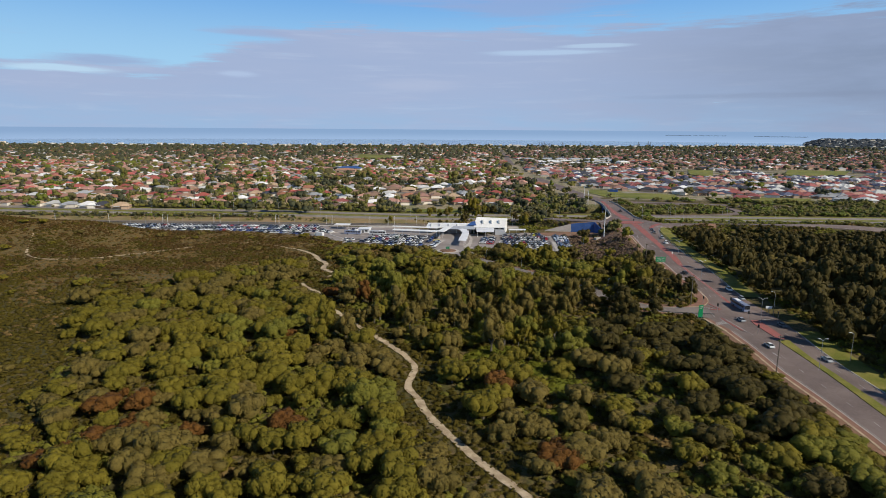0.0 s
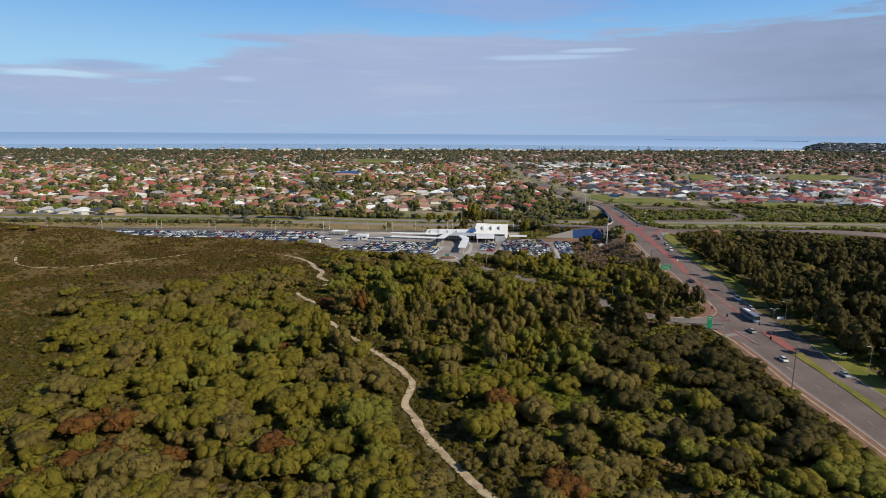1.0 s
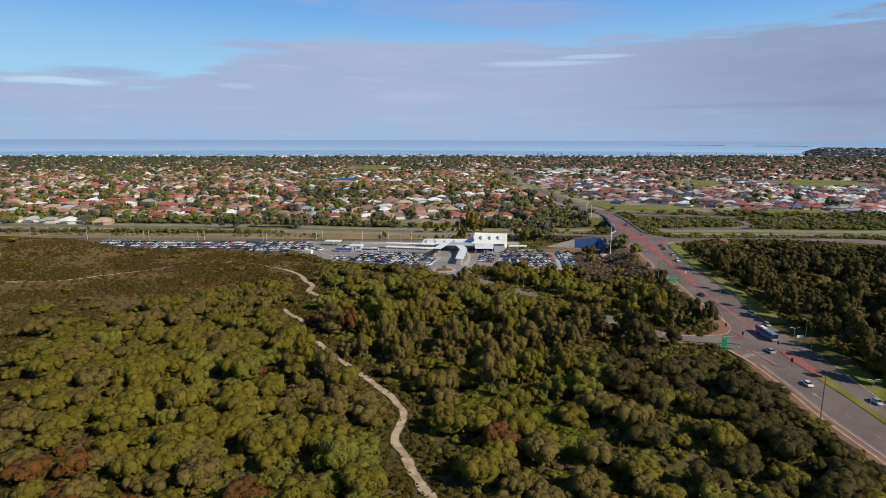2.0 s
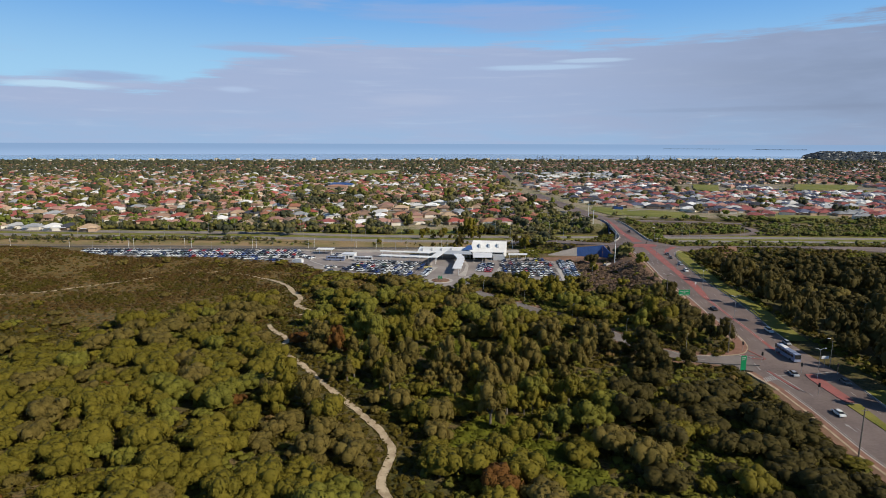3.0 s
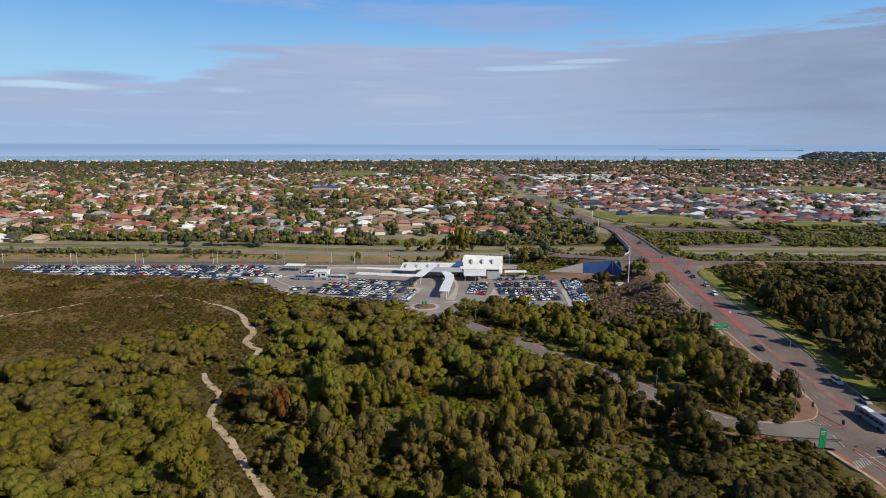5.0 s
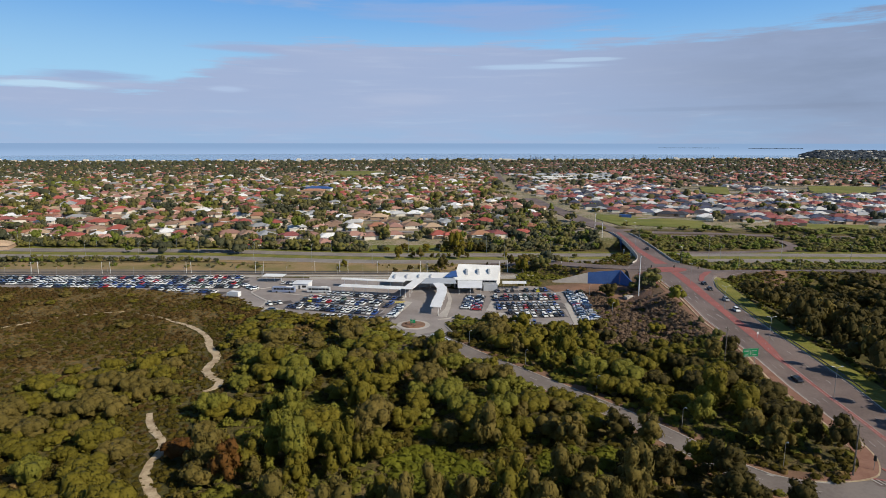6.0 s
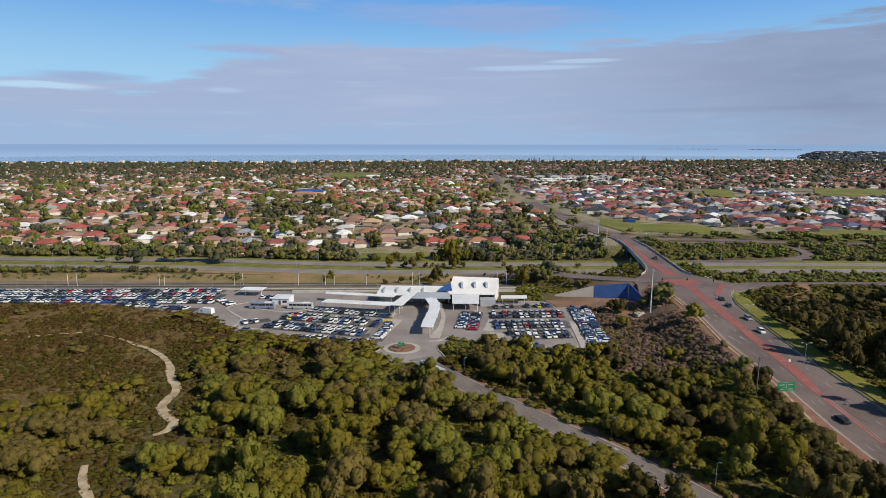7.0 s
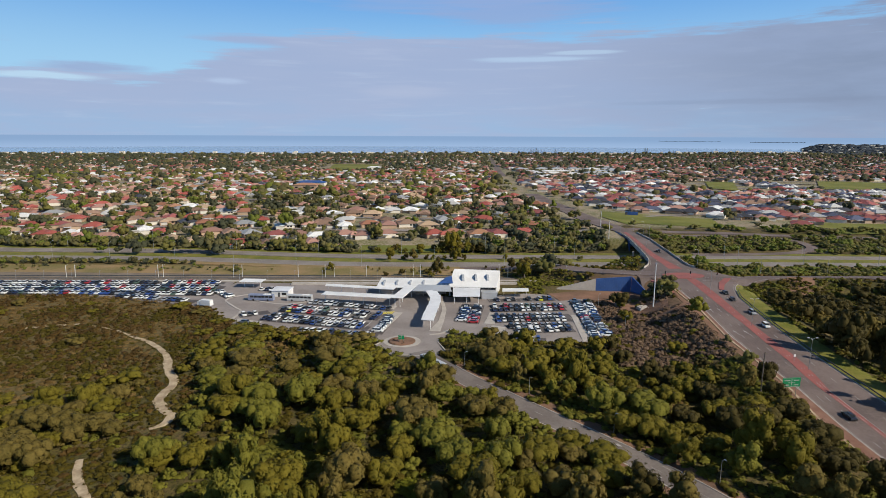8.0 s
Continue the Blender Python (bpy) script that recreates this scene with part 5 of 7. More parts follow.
# the long strip beside the railway holds more than can be told apart
strip = []
for r_ in ((-255, 464.3, -98, 464.3), (-255, 456.2, -95, 455.2), (-255, 450.9, -95, 449.9), (-205, 444.6, -95, 441.0), (-138, 437.2, -99, 428.5)):
    strip += row(*r_, 0.97)
by_col = {}
for p in strip:
    by_col.setdefault(dice.choice(COLOURS), []).append(p)
g = Geo()
strip_mats = [M["glass"], M["tyre"]] + [M["paint_" + c] for c in by_col]
for n, (c, ps) in enumerate(by_col.items()):
    for x, y, a in ps:
        body, glass, wheel, light = car_parts[dice.choice(KINDS)]
        t = pose(x, y, 0, 0, 0, math.degrees(a))
        g.add([t @ Vector(p) for p in body.v], body.f, n + 2)
        g.add([t @ Vector(p) for p in glass.v], glass.f, 0)
        for sx_ in (-0.8, 0.8):
            for sy_ in (-1.4, 1.4):
                q = Geo().tube((sx_ - 0.12, sy_, 0.33), (sx_ + 0.12, sy_, 0.33), 0.33, 0.33, 6)
                g.add([t @ Vector(p) for p in q.v], q.f, 1)
tagged(new("parked_cars", g.mesh("parked_cars", *strip_mats)), "long packed rows of parked cars beside the railway", "cars", "", "stuff")
solid("pavement_bays", bay_floor, M["bay"], "darker asphalt under the rows of parking bays", "car park")
solid("bay_marking", bay_lines, M["line"], "thin white bay lines on the car park", "road marking")

# traffic on the main road
for x, y, up, shape, colour in ((138.6, 276, 0, "wagon", "white"), (128.6, 304, 1, "sedan", "black"), (123.2, 232.5, 1, "sedan", "silver"), (119.0, 203, 1, "sedan", "white"), (147.6, 406, 0, "hatchback", "black"), (146.6, 388, 0, "wagon", "silver"),
                                (143.6, 372.5, 0, "wagon", "white"), (149.6, 416.8, 0, "sedan", "black"), (131.6, 190, 0, "sedan", "silver"), (156, 516, 0, "ute", "black"), (138.0, 262, 0, "hatchback", "silver"), (136.4, 226, 0, "sedan", "grey")):
    a = math.atan2(float(art_x(y + 2) - art_x(y - 2)), 4.0)
    slope = math.degrees(math.atan2(float(bank_z(x, y + 2) - bank_z(x, y - 2)), 4.0))
    put_car(x, y, -a if up else math.pi - a, shape, colour, "driving on the main road", "cars on the main road", float(bank_z(x, y)) + 0.02, slope if up else -slope)


def bus(x, y, deg, body, words, z=0.0):
    b = thing("bus", words, "bus", "buses", at=pose(x, y, z, 0, 0, deg))
    g = Geo().box(-1.25, -6.1, 0.35, 1.25, 6.1, 3.05, 0.12)
    hull = part("body", g, body, b)
    g = Geo().box(-0.9, -4.6, 3.03, 0.9, -1.2, 3.25, 0.08)
    part("roof_unit", g, M["white"], b)
    for sx_ in (-1, 1):
        for k in range(6):
            g = Geo().box(-0.02, -0.8, -0.45, 0.02, 0.8, 0.45)
            part("window", g, M["glass"], hull, loc=Matrix.Translation((sx_ * 1.225, -4.9 + k * 1.85, 2.1)))
        for sy_ in (-3.4, 3.6):
            part("wheel", Geo().tube((-0.15, 0, 0), (0.15, 0, 0), 0.48, 0.48, 12), M["tyre"], b, loc=Matrix.Translation((sx_ * 1.12, sy_, 0.48)))
    part("windscreen", Geo().box(-1.08, 6.03, 1.3, 1.08, 6.12, 2.85), M["glass"], hull)
    return b


M["bus_silver"] = material("bus_silver", worn((0.55, 0.56, 0.57), (0.45, 0.46, 0.47), 0.5, 2.0), 0.4, 0.2)
M["bus_blue"] = material("bus_blue_grey", worn((0.16, 0.19, 0.30), (0.25, 0.28, 0.36), 0.6, 2.0), 0.4)
bus(-67, 430.5, 84, M["bus_blue"], "blue-grey city bus standing at the bus interchange")
bus(-48.5, 429.6, 84, M["bus_silver"], "silver city bus waiting beside the canopy")
bus(15.2, 346.6, -143, M["bus_silver"], "silver city bus on the access road", 0.05)
bus(130.8, 249, 180, M["bus_blue"], "blue-grey bus waiting at the lower junction", 0.5)

# ---- station ----
M["zinc"] = material("pale_metal_roof", worn((0.72, 0.73, 0.75), (0.6, 0.61, 0.63), 0.1, 1.2), 0.45)
M["grey_roof"] = material("grey_metal_roof", worn((0.42, 0.44, 0.47), (0.34, 0.36, 0.39), 0.1, 1.2), 0.5)
M["blue_wall"] = material("blue_panel", worn((0.03, 0.08, 0.24), (0.045, 0.105, 0.29), 0.15, 1.5), 0.6)
M["steel_dark"] = material("dark_steel", worn((0.06, 0.065, 0.07), (0.1, 0.1, 0.11), 0.4, 3.0), 0.5)
st = thing("station_building", "white metal-roofed railway station with glazed front", "station")


def slab(poly, thick=0.25):
    """A sloping plate from corner points, upper face given."""
    n = len(poly)
    return Geo().add([(x, y, z) for x, y, z in poly] + [(x, y, z - thick) for x, y, z in poly], [tuple(range(n)), tuple(range(n, 2 * n))[::-1]] + [(n + k, n + (k + 1) % n, (k + 1) % n, k) for k in range(n)])


part("hall_roof", slab([(22.6, 438.2, 4.9), (46.4, 436.8, 4.9), (49.6, 452, 9.7), (26.0, 453.5, 10.3)], 0.4), M["white"], st, "white steep hall roof")
part("rear_wall", Geo().add([(26.0, 453.3, 0), (49.4, 451.8, 0), (49.4, 451.8, 9.6), (26.0, 453.3, 10.2), (26.0, 452.9, 0), (49.4, 451.4, 0), (49.4, 451.4, 9.5), (26.0, 452.9, 10.1)], [(1, 0, 3, 2), (4, 5, 6, 7), (3, 7, 6, 2), (0, 4, 7, 3), (5, 1, 2, 6)]), M["white"], st)
for a, b in (((23.0, 438.6), (26.2, 452.8)), ((45.9, 437.2), (49.2, 451.4))):
    zt = 10.1 if a[0] < 30 else 9.5
    part("side_wall", Geo().add([(*a, 0), (*b, 0), (*b, zt), (*a, 4.6), (a[0] + 0.35, a[1], 0), (b[0] + 0.35, b[1], 0), (b[0] + 0.35, b[1], zt), (a[0] + 0.35, a[1], 4.6)], [(0, 1, 2, 3), (7, 6, 5, 4), (3, 2, 6, 7), (1, 5, 6, 2), (4, 0, 3, 7)]), M["white"], st)
front = part("glass_front", Geo().box(23.6, 438.9, 0.3, 45.4, 439.1, 4.5), M["glass"], st, "dark glazed front")
for k in range(9):
    part("mullion", Geo().box(23.6 + k * 2.68, 438.7, 0.0, 23.76 + k * 2.68, 439.0, 4.5), M["chrome"], front)
for x in (29.5, 36.0, 42.0):
    g = Geo()
    for s in range(5):
        u0, u1 = s / 5, (s + 1) / 5
        z0, z1 = 6.6 + 2.0 * u0, 6.6 + 2.0 * u1
        y0, y1 = 442.6 + 5.8 * u0, 442.6 + 5.8 * u1
        b0, b1 = 1.3 * math.sin(math.pi * min(1, u0 + 0.12)), 1.3 * math.sin(math.pi * min(1, u1 + 0.05))
        g.add([(x, y0, z0 - 0.2), (x + 1.3, y0, z0 - 0.2), (x + 1.3, y1, z1 - 0.2), (x, y1, z1 - 0.2), (x + 0.1, y0, z0 + b0), (x + 1.2, y0, z0 + b0), (x + 1.2, y1, z1 + b1), (x + 0.1, y1, z1 + b1)], [(4, 5, 6, 7), (0, 1, 5, 4), (1, 2, 6, 5), (2, 3, 7, 6), (3, 0, 4, 7)])
    part("roof_vent", g, M["grey_roof"], st, "curved grey roof vent")
part("wing_roof", slab([(-13, 439, 4.3), (22, 437.5, 4.5), (24.5, 450.5, 5.9), (-11.5, 453.5, 5.6)], 0.35), M["white"], st, "long white wing roof")
for k in range(4):
    x = -10 + k * 6.6
    part("wing_fin", Geo().add([(x, 441, 4.5), (x + 1.0, 441, 4.5), (x + 1.2, 450, 5.4), (x + 0.2, 450, 5.4), (x + 0.1, 444, 5.9), (x + 0.9, 444, 5.9)], [(0, 1, 5, 4), (1, 2, 5), (0, 4, 3), (2, 3, 4, 5)]), M["grey_roof"], st)
part("wing_wall", Geo().box(-11, 441.5, 0, 21.5, 449, 4.2), M["concrete"], st)
part("link_roof", slab([(5, 431, 4.6), (24, 430, 4.7), (23.5, 439, 5.2), (8, 441, 5.2)], 0.3), M["grey_roof"], st, "flat grey link roof")
part("blue_panel", slab([(18, 440.5, 5.9), (25, 440.2, 6.0), (24.5, 447, 8.0), (22, 447.4, 7.6)], 0.12), M["blue_wall"], st, "blue roof panel")
part("front_canopy", slab([(24.5, 424.5, 3.7), (37.2, 424, 3.7), (38.4, 437.4, 4.4), (24.9, 438.0, 4.4)], 0.3), M["zinc"], st, "pale metal entrance canopy")
for x in (25.2, 31, 36.6):
    part("post", Geo().tube((x, 425, 0), (x, 425, 3.6), 0.11, 0.11, 8), M["white"], st)
part("ticket_office", Geo().box(38.6, 432.2, 0, 46, 438.4, 3.2), M["grey_roof"], st)


def canopy(name, words, runs, posts, mat):
    """A raised plate roof on posts; runs are left and right edges in plan with a height."""
    c = thing(name, words, "canopy")
    for k, (l_, r_, z0, z1) in enumerate(runs):
        part("roof_panel", slab([(*l_[0], z0), (*r_[0], z0), (*r_[1], z1), (*l_[1], z1)], 0.22), mat, c)
    for x, y, z in posts:
        part("post", Geo().tube((x, y, 0), (x, y, z), 0.12, 0.1, 8), M["white"], c)
    return c


canopy("bus_canopy", "long white bus canopy on slim posts", [(((-37.5, 425), (-21, 421.6)), ((-36.2, 430.6), (-19.5, 427.4)), 4.5, 4.5), (((-20.8, 421.5), (-4.6, 418.1)), ((-19.3, 427.3), (-3, 424.2)), 4.5, 4.5)],
       [(-36 + k * 6.2, 427.6 - k * 1.27, 4.3) for k in range(6)], M["white"])
canopy("bus_canopy", "long white rear bus canopy on slim posts", [(((-38.5, 441.6), (-22, 438)), ((-38.8, 445.8), (-21.5, 442.2)), 4.4, 4.4), (((-21.8, 438), (-4, 434.2)), ((-21.3, 442.1), (-3, 438.6)), 4.4, 4.4)],
       [(-37 + k * 6.4, 443.2 - k * 1.35, 4.2) for k in range(6)], M["white"])
canopy("link_canopy", "white diagonal canopy joining bus stand and station", [(((-4.4, 418.4), (1.6, 440)), ((1.0, 417.4), (6.8, 439)), 4.75, 4.75)], [(-2.5, 420, 4.5), (-0.2, 419.4, 4.5), (0.5, 428, 4.5), (4.5, 437, 4.5)], M["white"])
curve_in = [(10.2, 387.6), (11.4, 397), (12.6, 405.5), (13.7, 414), (13.6, 422), (11.5, 430.5), (7.0, 437.3)]
curve_out = [(15.4, 386.6), (16.4, 395.6), (17.4, 404), (18.6, 413), (18.7, 422.5), (16.6, 432.5), (11.0, 440.6)]
canopy("curved_canopy", "curved white stepped canopy over the bus stands", [((curve_in[k], curve_in[k + 1]), (curve_out[k], curve_out[k + 1]), 4.0 + (k % 2) * 0.1, 4.75 + (k % 2) * 0.1) for k in range(6)],
       [((a[0] + b[0]) / 2 + 1.2, (a[1] + b[1]) / 2, 4.2) for a, b in zip(curve_in, curve_out)], M["zinc"])
canopy("bus_shelter", "white shelter roof beside the bus lane", [(((-85, 453), (-73, 452)), ((-84.5, 460), (-72.5, 459)), 3.6, 3.6)], [(-83, 456, 3.4), (-78.5, 455.6, 3.4), (-74.5, 455.2, 3.4)], M["white"])
canopy("platform_shelter", "low white platform shelter", [(((48.8, 434.4), (61.8, 434.6)), ((49.6, 440.5), (62.6, 440.5)), 3.4, 3.4)], [(50, 437, 3.2), (55.5, 437, 3.2), (61, 437, 3.2)], M["white"])

hut = thing("kiosk", "pale grey flat-roofed kiosk in the bus interchange", "kiosk", at=pose(-59.5, 440.5, 0, 0, 0, -6))
shell = part("wall", Geo().box(-4.2, -3.6, 0, 4.2, 3.6, 3.0), M["white"], hut)
part("roof", Geo().box(-4.6, -4.0, 3.0, 4.6, 4.0, 3.3, 0.1), M["zinc"], hut)
part("door", Geo().box(-1, -3.68, 0, 0.1, -3.58, 2.1), M["steel_dark"], shell)
part("window", Geo().box(1.0, -3.66, 1.0, 3.2, -3.57, 2.1), M["glass"], shell)
van = thing("box_van", "white box van parked at the edge of the car park", "van", at=pose(-90.5, 420.5, 0, 0, 0, 70))
part("cargo_box", Geo().box(-1.2, -4.2, 0.8, 1.2, 1.2, 3.3, 0.05), M["white"], van)
part("cab", Geo().box(-1.1, 1.3, 0.5, 1.1, 3.2, 2.4, 0.2), M["white"], van)
part("windscreen", Geo().box(-0.9, 3.0, 1.4, 0.9, 3.22, 2.1), M["glass"], van)
for sx_ in (-1, 1):
    for sy_ in (-2.6, 2.2):
        part("wheel", Geo().tube((-0.15, 0, 0), (0.15, 0, 0), 0.45, 0.45, 10), M["tyre"], van, loc=Matrix.Translation((sx_ * 1.0, sy_, 0.45)))

g = Geo()
g.box(-258, 468, -0.4, 72, 470.4, 0.22, 0.05)
g.box(-60, 460.5, -0.4, 60, 463.0, 0.9, 0.05)
solid("platform", g, M["concrete"], "long pale concrete platform edge", "platform")
g = Geo()
for y in (474.5, 475.6, 480.5, 481.6):
    g.box(-560, y, 0.12, 100, y + 0.09, 0.3)
for x in np.arange(-340, 98, 2.4):
    g.box(x, 473.9, 0.0, x + 0.3, 476.2, 0.14)
    g.box(x, 479.9, 0.0, x + 0.3, 482.2, 0.14)
solid("railway_track", g, M["steel_dark"], "two railway tracks on dark sleepers", "railway")

# ---- bridge and retaining walls ----
br = thing("bridge", "concrete road bridge over the freeway with blue walls", "bridge")
sel = (road_y >= 482) & (road_y <= 566)
part("deck", sheet(Geo(), push(art_left[sel], -0.6), push(art_right[sel], 0.6), -0.05, BZ, cols=3, skirt=1.5), M["concrete"], br)
g = Geo()
under = sheet(g, push(art_right[sel], 0.6), push(art_left[sel], -0.6), -1.5, BZ, cols=2)
part("soffit", g, M["concrete"], br)
sel2 = (road_y >= 470) & (road_y <= 590)
for line, s in ((art_left, -1), (art_right, 1)):
    g = Geo()
    a = push(line[sel2], 0.1 * s)
    b = push(line[sel2], 0.45 * s)
    sheet(g, a if s > 0 else b, b if s > 0 else a, 1.0, BZ, skirt=1.6)
    part("parapet", g, M["concrete"], br, "pale concrete parapet")
    g = Geo()
    for k in range(0, int(sel2.sum()) - 1, 2):
        p = line[sel2][k]
        g.tube((p[0] + 0.28 * s, p[1], float(bank_z(*p)) + 0.9), (p[0] + 0.28 * s, p[1], float(bank_z(*p)) + 1.7), 0.05, 0.05, 5)
    part("railing", g, M["steel_dark"], br)
for y in (490, 559):
    g = Geo().box(float(np.interp(y, LEFT_Y, EDGE_L)) - 0.6, y - 0.6, -0.5, float(np.interp(y, RIGHT_Y, EDGE_R)) + 0.6, y + 0.6, float(art_z(y)) - 0.4)
    part("abutment", g, M["blue_wall"], br, "blue abutment wall")
for k in range(4):
    part("pier", Geo().tube((143 + k * 5, 524, -0.4), (143 + k * 5, 524, 5.6), 0.55, 0.55, 12), M["concrete"], br)
for k in range(9):
    y0 = 556 + k * 5.0
    x0, x1 = (float(np.interp(y0 + d, LEFT_Y, EDGE_L)) - 0.7 for d in (0, 4.9))
    zt0, zt1 = float(art_z(y0)) - 0.1, float(art_z(y0 + 5)) - 0.1
    part("wall_panel", Geo().add([(x0 - 0.3, y0, -0.3), (x1 - 0.3, y0 + 4.9, -0.3), (x1 - 0.3, y0 + 4.9, zt1), (x0 - 0.3, y0, zt0), (x0 + 0.2, y0, -0.3), (x1 + 0.2, y0 + 4.9, -0.3), (x1 + 0.2, y0 + 4.9, zt1), (x0 + 0.2, y0, zt0)], [(1, 0, 3, 2), (4, 5, 6, 7), (3, 7, 6, 2), (0, 4, 7, 3), (5, 1, 2, 6)]), M["blue_wall"], br)

rw = thing("retaining_wall", "blue panelled retaining wall with pale concrete wing", "wall")
def wall_plate(x0, y0, h0, x1, y1, h1, thick=0.5):
    """An upright slab along a line, its top from h0 to h1."""
    d = math.hypot(x1 - x0, y1 - y0)
    nx, ny = -(y1 - y0) / d * thick, (x1 - x0) / d * thick
    return Geo().add([(x0, y0, -0.5), (x1, y1, -0.5), (x1, y1, h1), (x0, y0, h0), (x0 + nx, y0 + ny, -0.5), (x1 + nx, y1 + ny, -0.5), (x1 + nx, y1 + ny, h1), (x0 + nx, y0 + ny, h0)], [(0, 1, 2, 3), (7, 6, 5, 4), (3, 2, 6, 7), (1, 5, 6, 2), (4, 0, 3, 7)])


part("wing", wall_plate(79, 451, 0.7, 98.45, 448.3, 6.2), M["concrete"], rw, "pale concrete wing wall")
for k in range(8):
    u0, u1 = k / 8, (k + 0.985) / 8
    part("panel", wall_plate(98.5 + 17 * u0, 448.3 - 3.3 * u0, 6.3 + 1.9 * u0, 98.5 + 17 * u1, 448.3 - 3.3 * u1, 6.3 + 1.9 * u1), M["blue_wall"], rw)
part("return_wall", wall_plate(115.55, 444.95, 8.2, 119.8, 437.0, 3.2), M["blue_wall"], rw)

# ---- suburb ----
ROOFS = {
    "terracotta tiled": (0.33, 0.15, 0.095), "brown tiled": (0.28, 0.18, 0.13), "orange tiled": (0.38, 0.20, 0.12), "tan tiled": (0.42, 0.30, 0.20), "red tiled": (0.37, 0.10, 0.08),
    "pink-brown tiled": (0.42, 0.235, 0.19), "grey metal": (0.33, 0.34, 0.36), "white metal": (0.68, 0.68, 0.67), "charcoal metal": (0.06, 0.063, 0.08), "slate-blue metal": (0.085, 0.095, 0.15), "cherry-red tiled": (0.29, 0.095, 0.09)}
for k, c in ROOFS.items():
    M["roof_" + k] = material("roof_" + k.replace(" ", "_").replace("-", "_"), roof_paint(c), 0.8, bump=0.2, bump_scale=6)
M["brickwork"] = material("house_brick", worn((0.38, 0.25, 0.17), (0.47, 0.35, 0.25), 0.04, 1.5), 0.9)
M["render_wall"] = material("cream_render", worn((0.62, 0.56, 0.47), (0.72, 0.68, 0.6), 0.04, 1.0), 0.85)
M["garage"] = material("garage_door", worn((0.6, 0.57, 0.5), (0.5, 0.47, 0.42), 0.4, 3.0), 0.6)
OLD = ["terracotta tiled"] * 3 + ["brown tiled"] * 6 + ["orange tiled"] + ["tan tiled"] * 5 + ["red tiled"] * 5 + ["cherry-red tiled"] * 3 + ["pink-brown tiled"] * 6 + ["grey metal"] * 3 + ["white metal"] * 5 + ["charcoal metal"]
NEWER = ["cherry-red tiled"] * 8 + ["pink-brown tiled"] * 4 + ["charcoal metal"] * 7 + ["slate-blue metal"] * 5 + ["grey metal"] * 4 + ["white metal"] * 5 + ["brown tiled"] * 3
FAR_NORTH = ["brown tiled"] * 6 + ["red tiled"] * 2 + ["pink-brown tiled"] * 4 + ["terracotta tiled"] * 2 + ["charcoal metal"] * 5 + ["cherry-red tiled"] * 3 + ["white metal"] * 2 + ["grey metal"]


def hip(geo, x0, y0, x1, y1, z, rise, eave=0.6, mat=0):
    """A hipped roof over a rectangle, with a thin eave board."""
    x0, y0, x1, y1 = x0 - eave, y0 - eave, x1 + eave, y1 + eave
    w_, d = x1 - x0, y1 - y0
    i = min(w_, d) / 2
    a, b = ((x0 + i, (y0 + y1) / 2), (x1 - i, (y0 + y1) / 2)) if w_ >= d else (((x0 + x1) / 2, y0 + i), ((x0 + x1) / 2, y1 - i))
    vs = [(x0, y0, z), (x1, y0, z), (x1, y1, z), (x0, y1, z), (*a, z + rise), (*b, z + rise), (x0, y0, z - 0.2), (x1, y0, z - 0.2), (x1, y1, z - 0.2), (x0, y1, z - 0.2)]
    roof = [(0, 1, 5, 4), (1, 2, 5), (2, 3, 4, 5), (3, 0, 4)] if w_ >= d else [(0, 1, 4), (1, 2, 5, 4), (2, 3, 5), (3, 0, 4, 5)]
    return geo.add(vs, roof + [(6, 7, 1, 0), (7, 8, 2, 1), (8, 9, 3, 2), (9, 6, 0, 3)], mat)


PLANS = [((-7.5, -6, 7.5, 6), (-7.5, -11, -1.0, -6)), ((-8.2, -5.5, 8.2, 5), (1.6, -10, 8.2, -5.5)), ((-6.5, -8.5, 6.5, 7.5), (-2, -11.5, 6.5, -8.5)), ((-8, -6.5, 8, 6.5), (-8, 6.5, -1.5, 10.5))]


def house_geo(n):
    main, wing = PLANS[n]
    wall, roof = Geo(), Geo()
    wall.box(main[0], main[1], -0.6, main[2], main[3], 2.7)
    wall.box(wing[0] + 0.003, wing[1], -0.6, wing[2] - 0.003, wing[3], 2.68)
    hip(roof, *main, 2.75, 2.3 + 0.2 * n)
    hip(roof, wing[0], wing[1], wing[2], wing[3] + 3.0 if wing[3] <= main[1] else wing[3], 2.78, 1.8)
    return wall, roof


house_parts = [house_geo(n) for n in range(4)]
wall_mesh = {(n, m): house_parts[n][0].mesh("wall", M[m]) for n in range(4) for m in ("brickwork", "render_wall")}
window_mesh = Geo().box(-0.9, -0.06, -0.6, 0.9, 0.06, 0.6).mesh("window", M["glass"])
garage_mesh = Geo().box(-2.4, -0.06, 0, 2.4, 0.06, 2.2).mesh("garage_door", M["garage"])
patio_mesh = Geo().box(-2.6, -2.0, 2.3, 2.6, 2.0, 2.45).mesh("patio_roof", M["zinc"])
house_made = {}


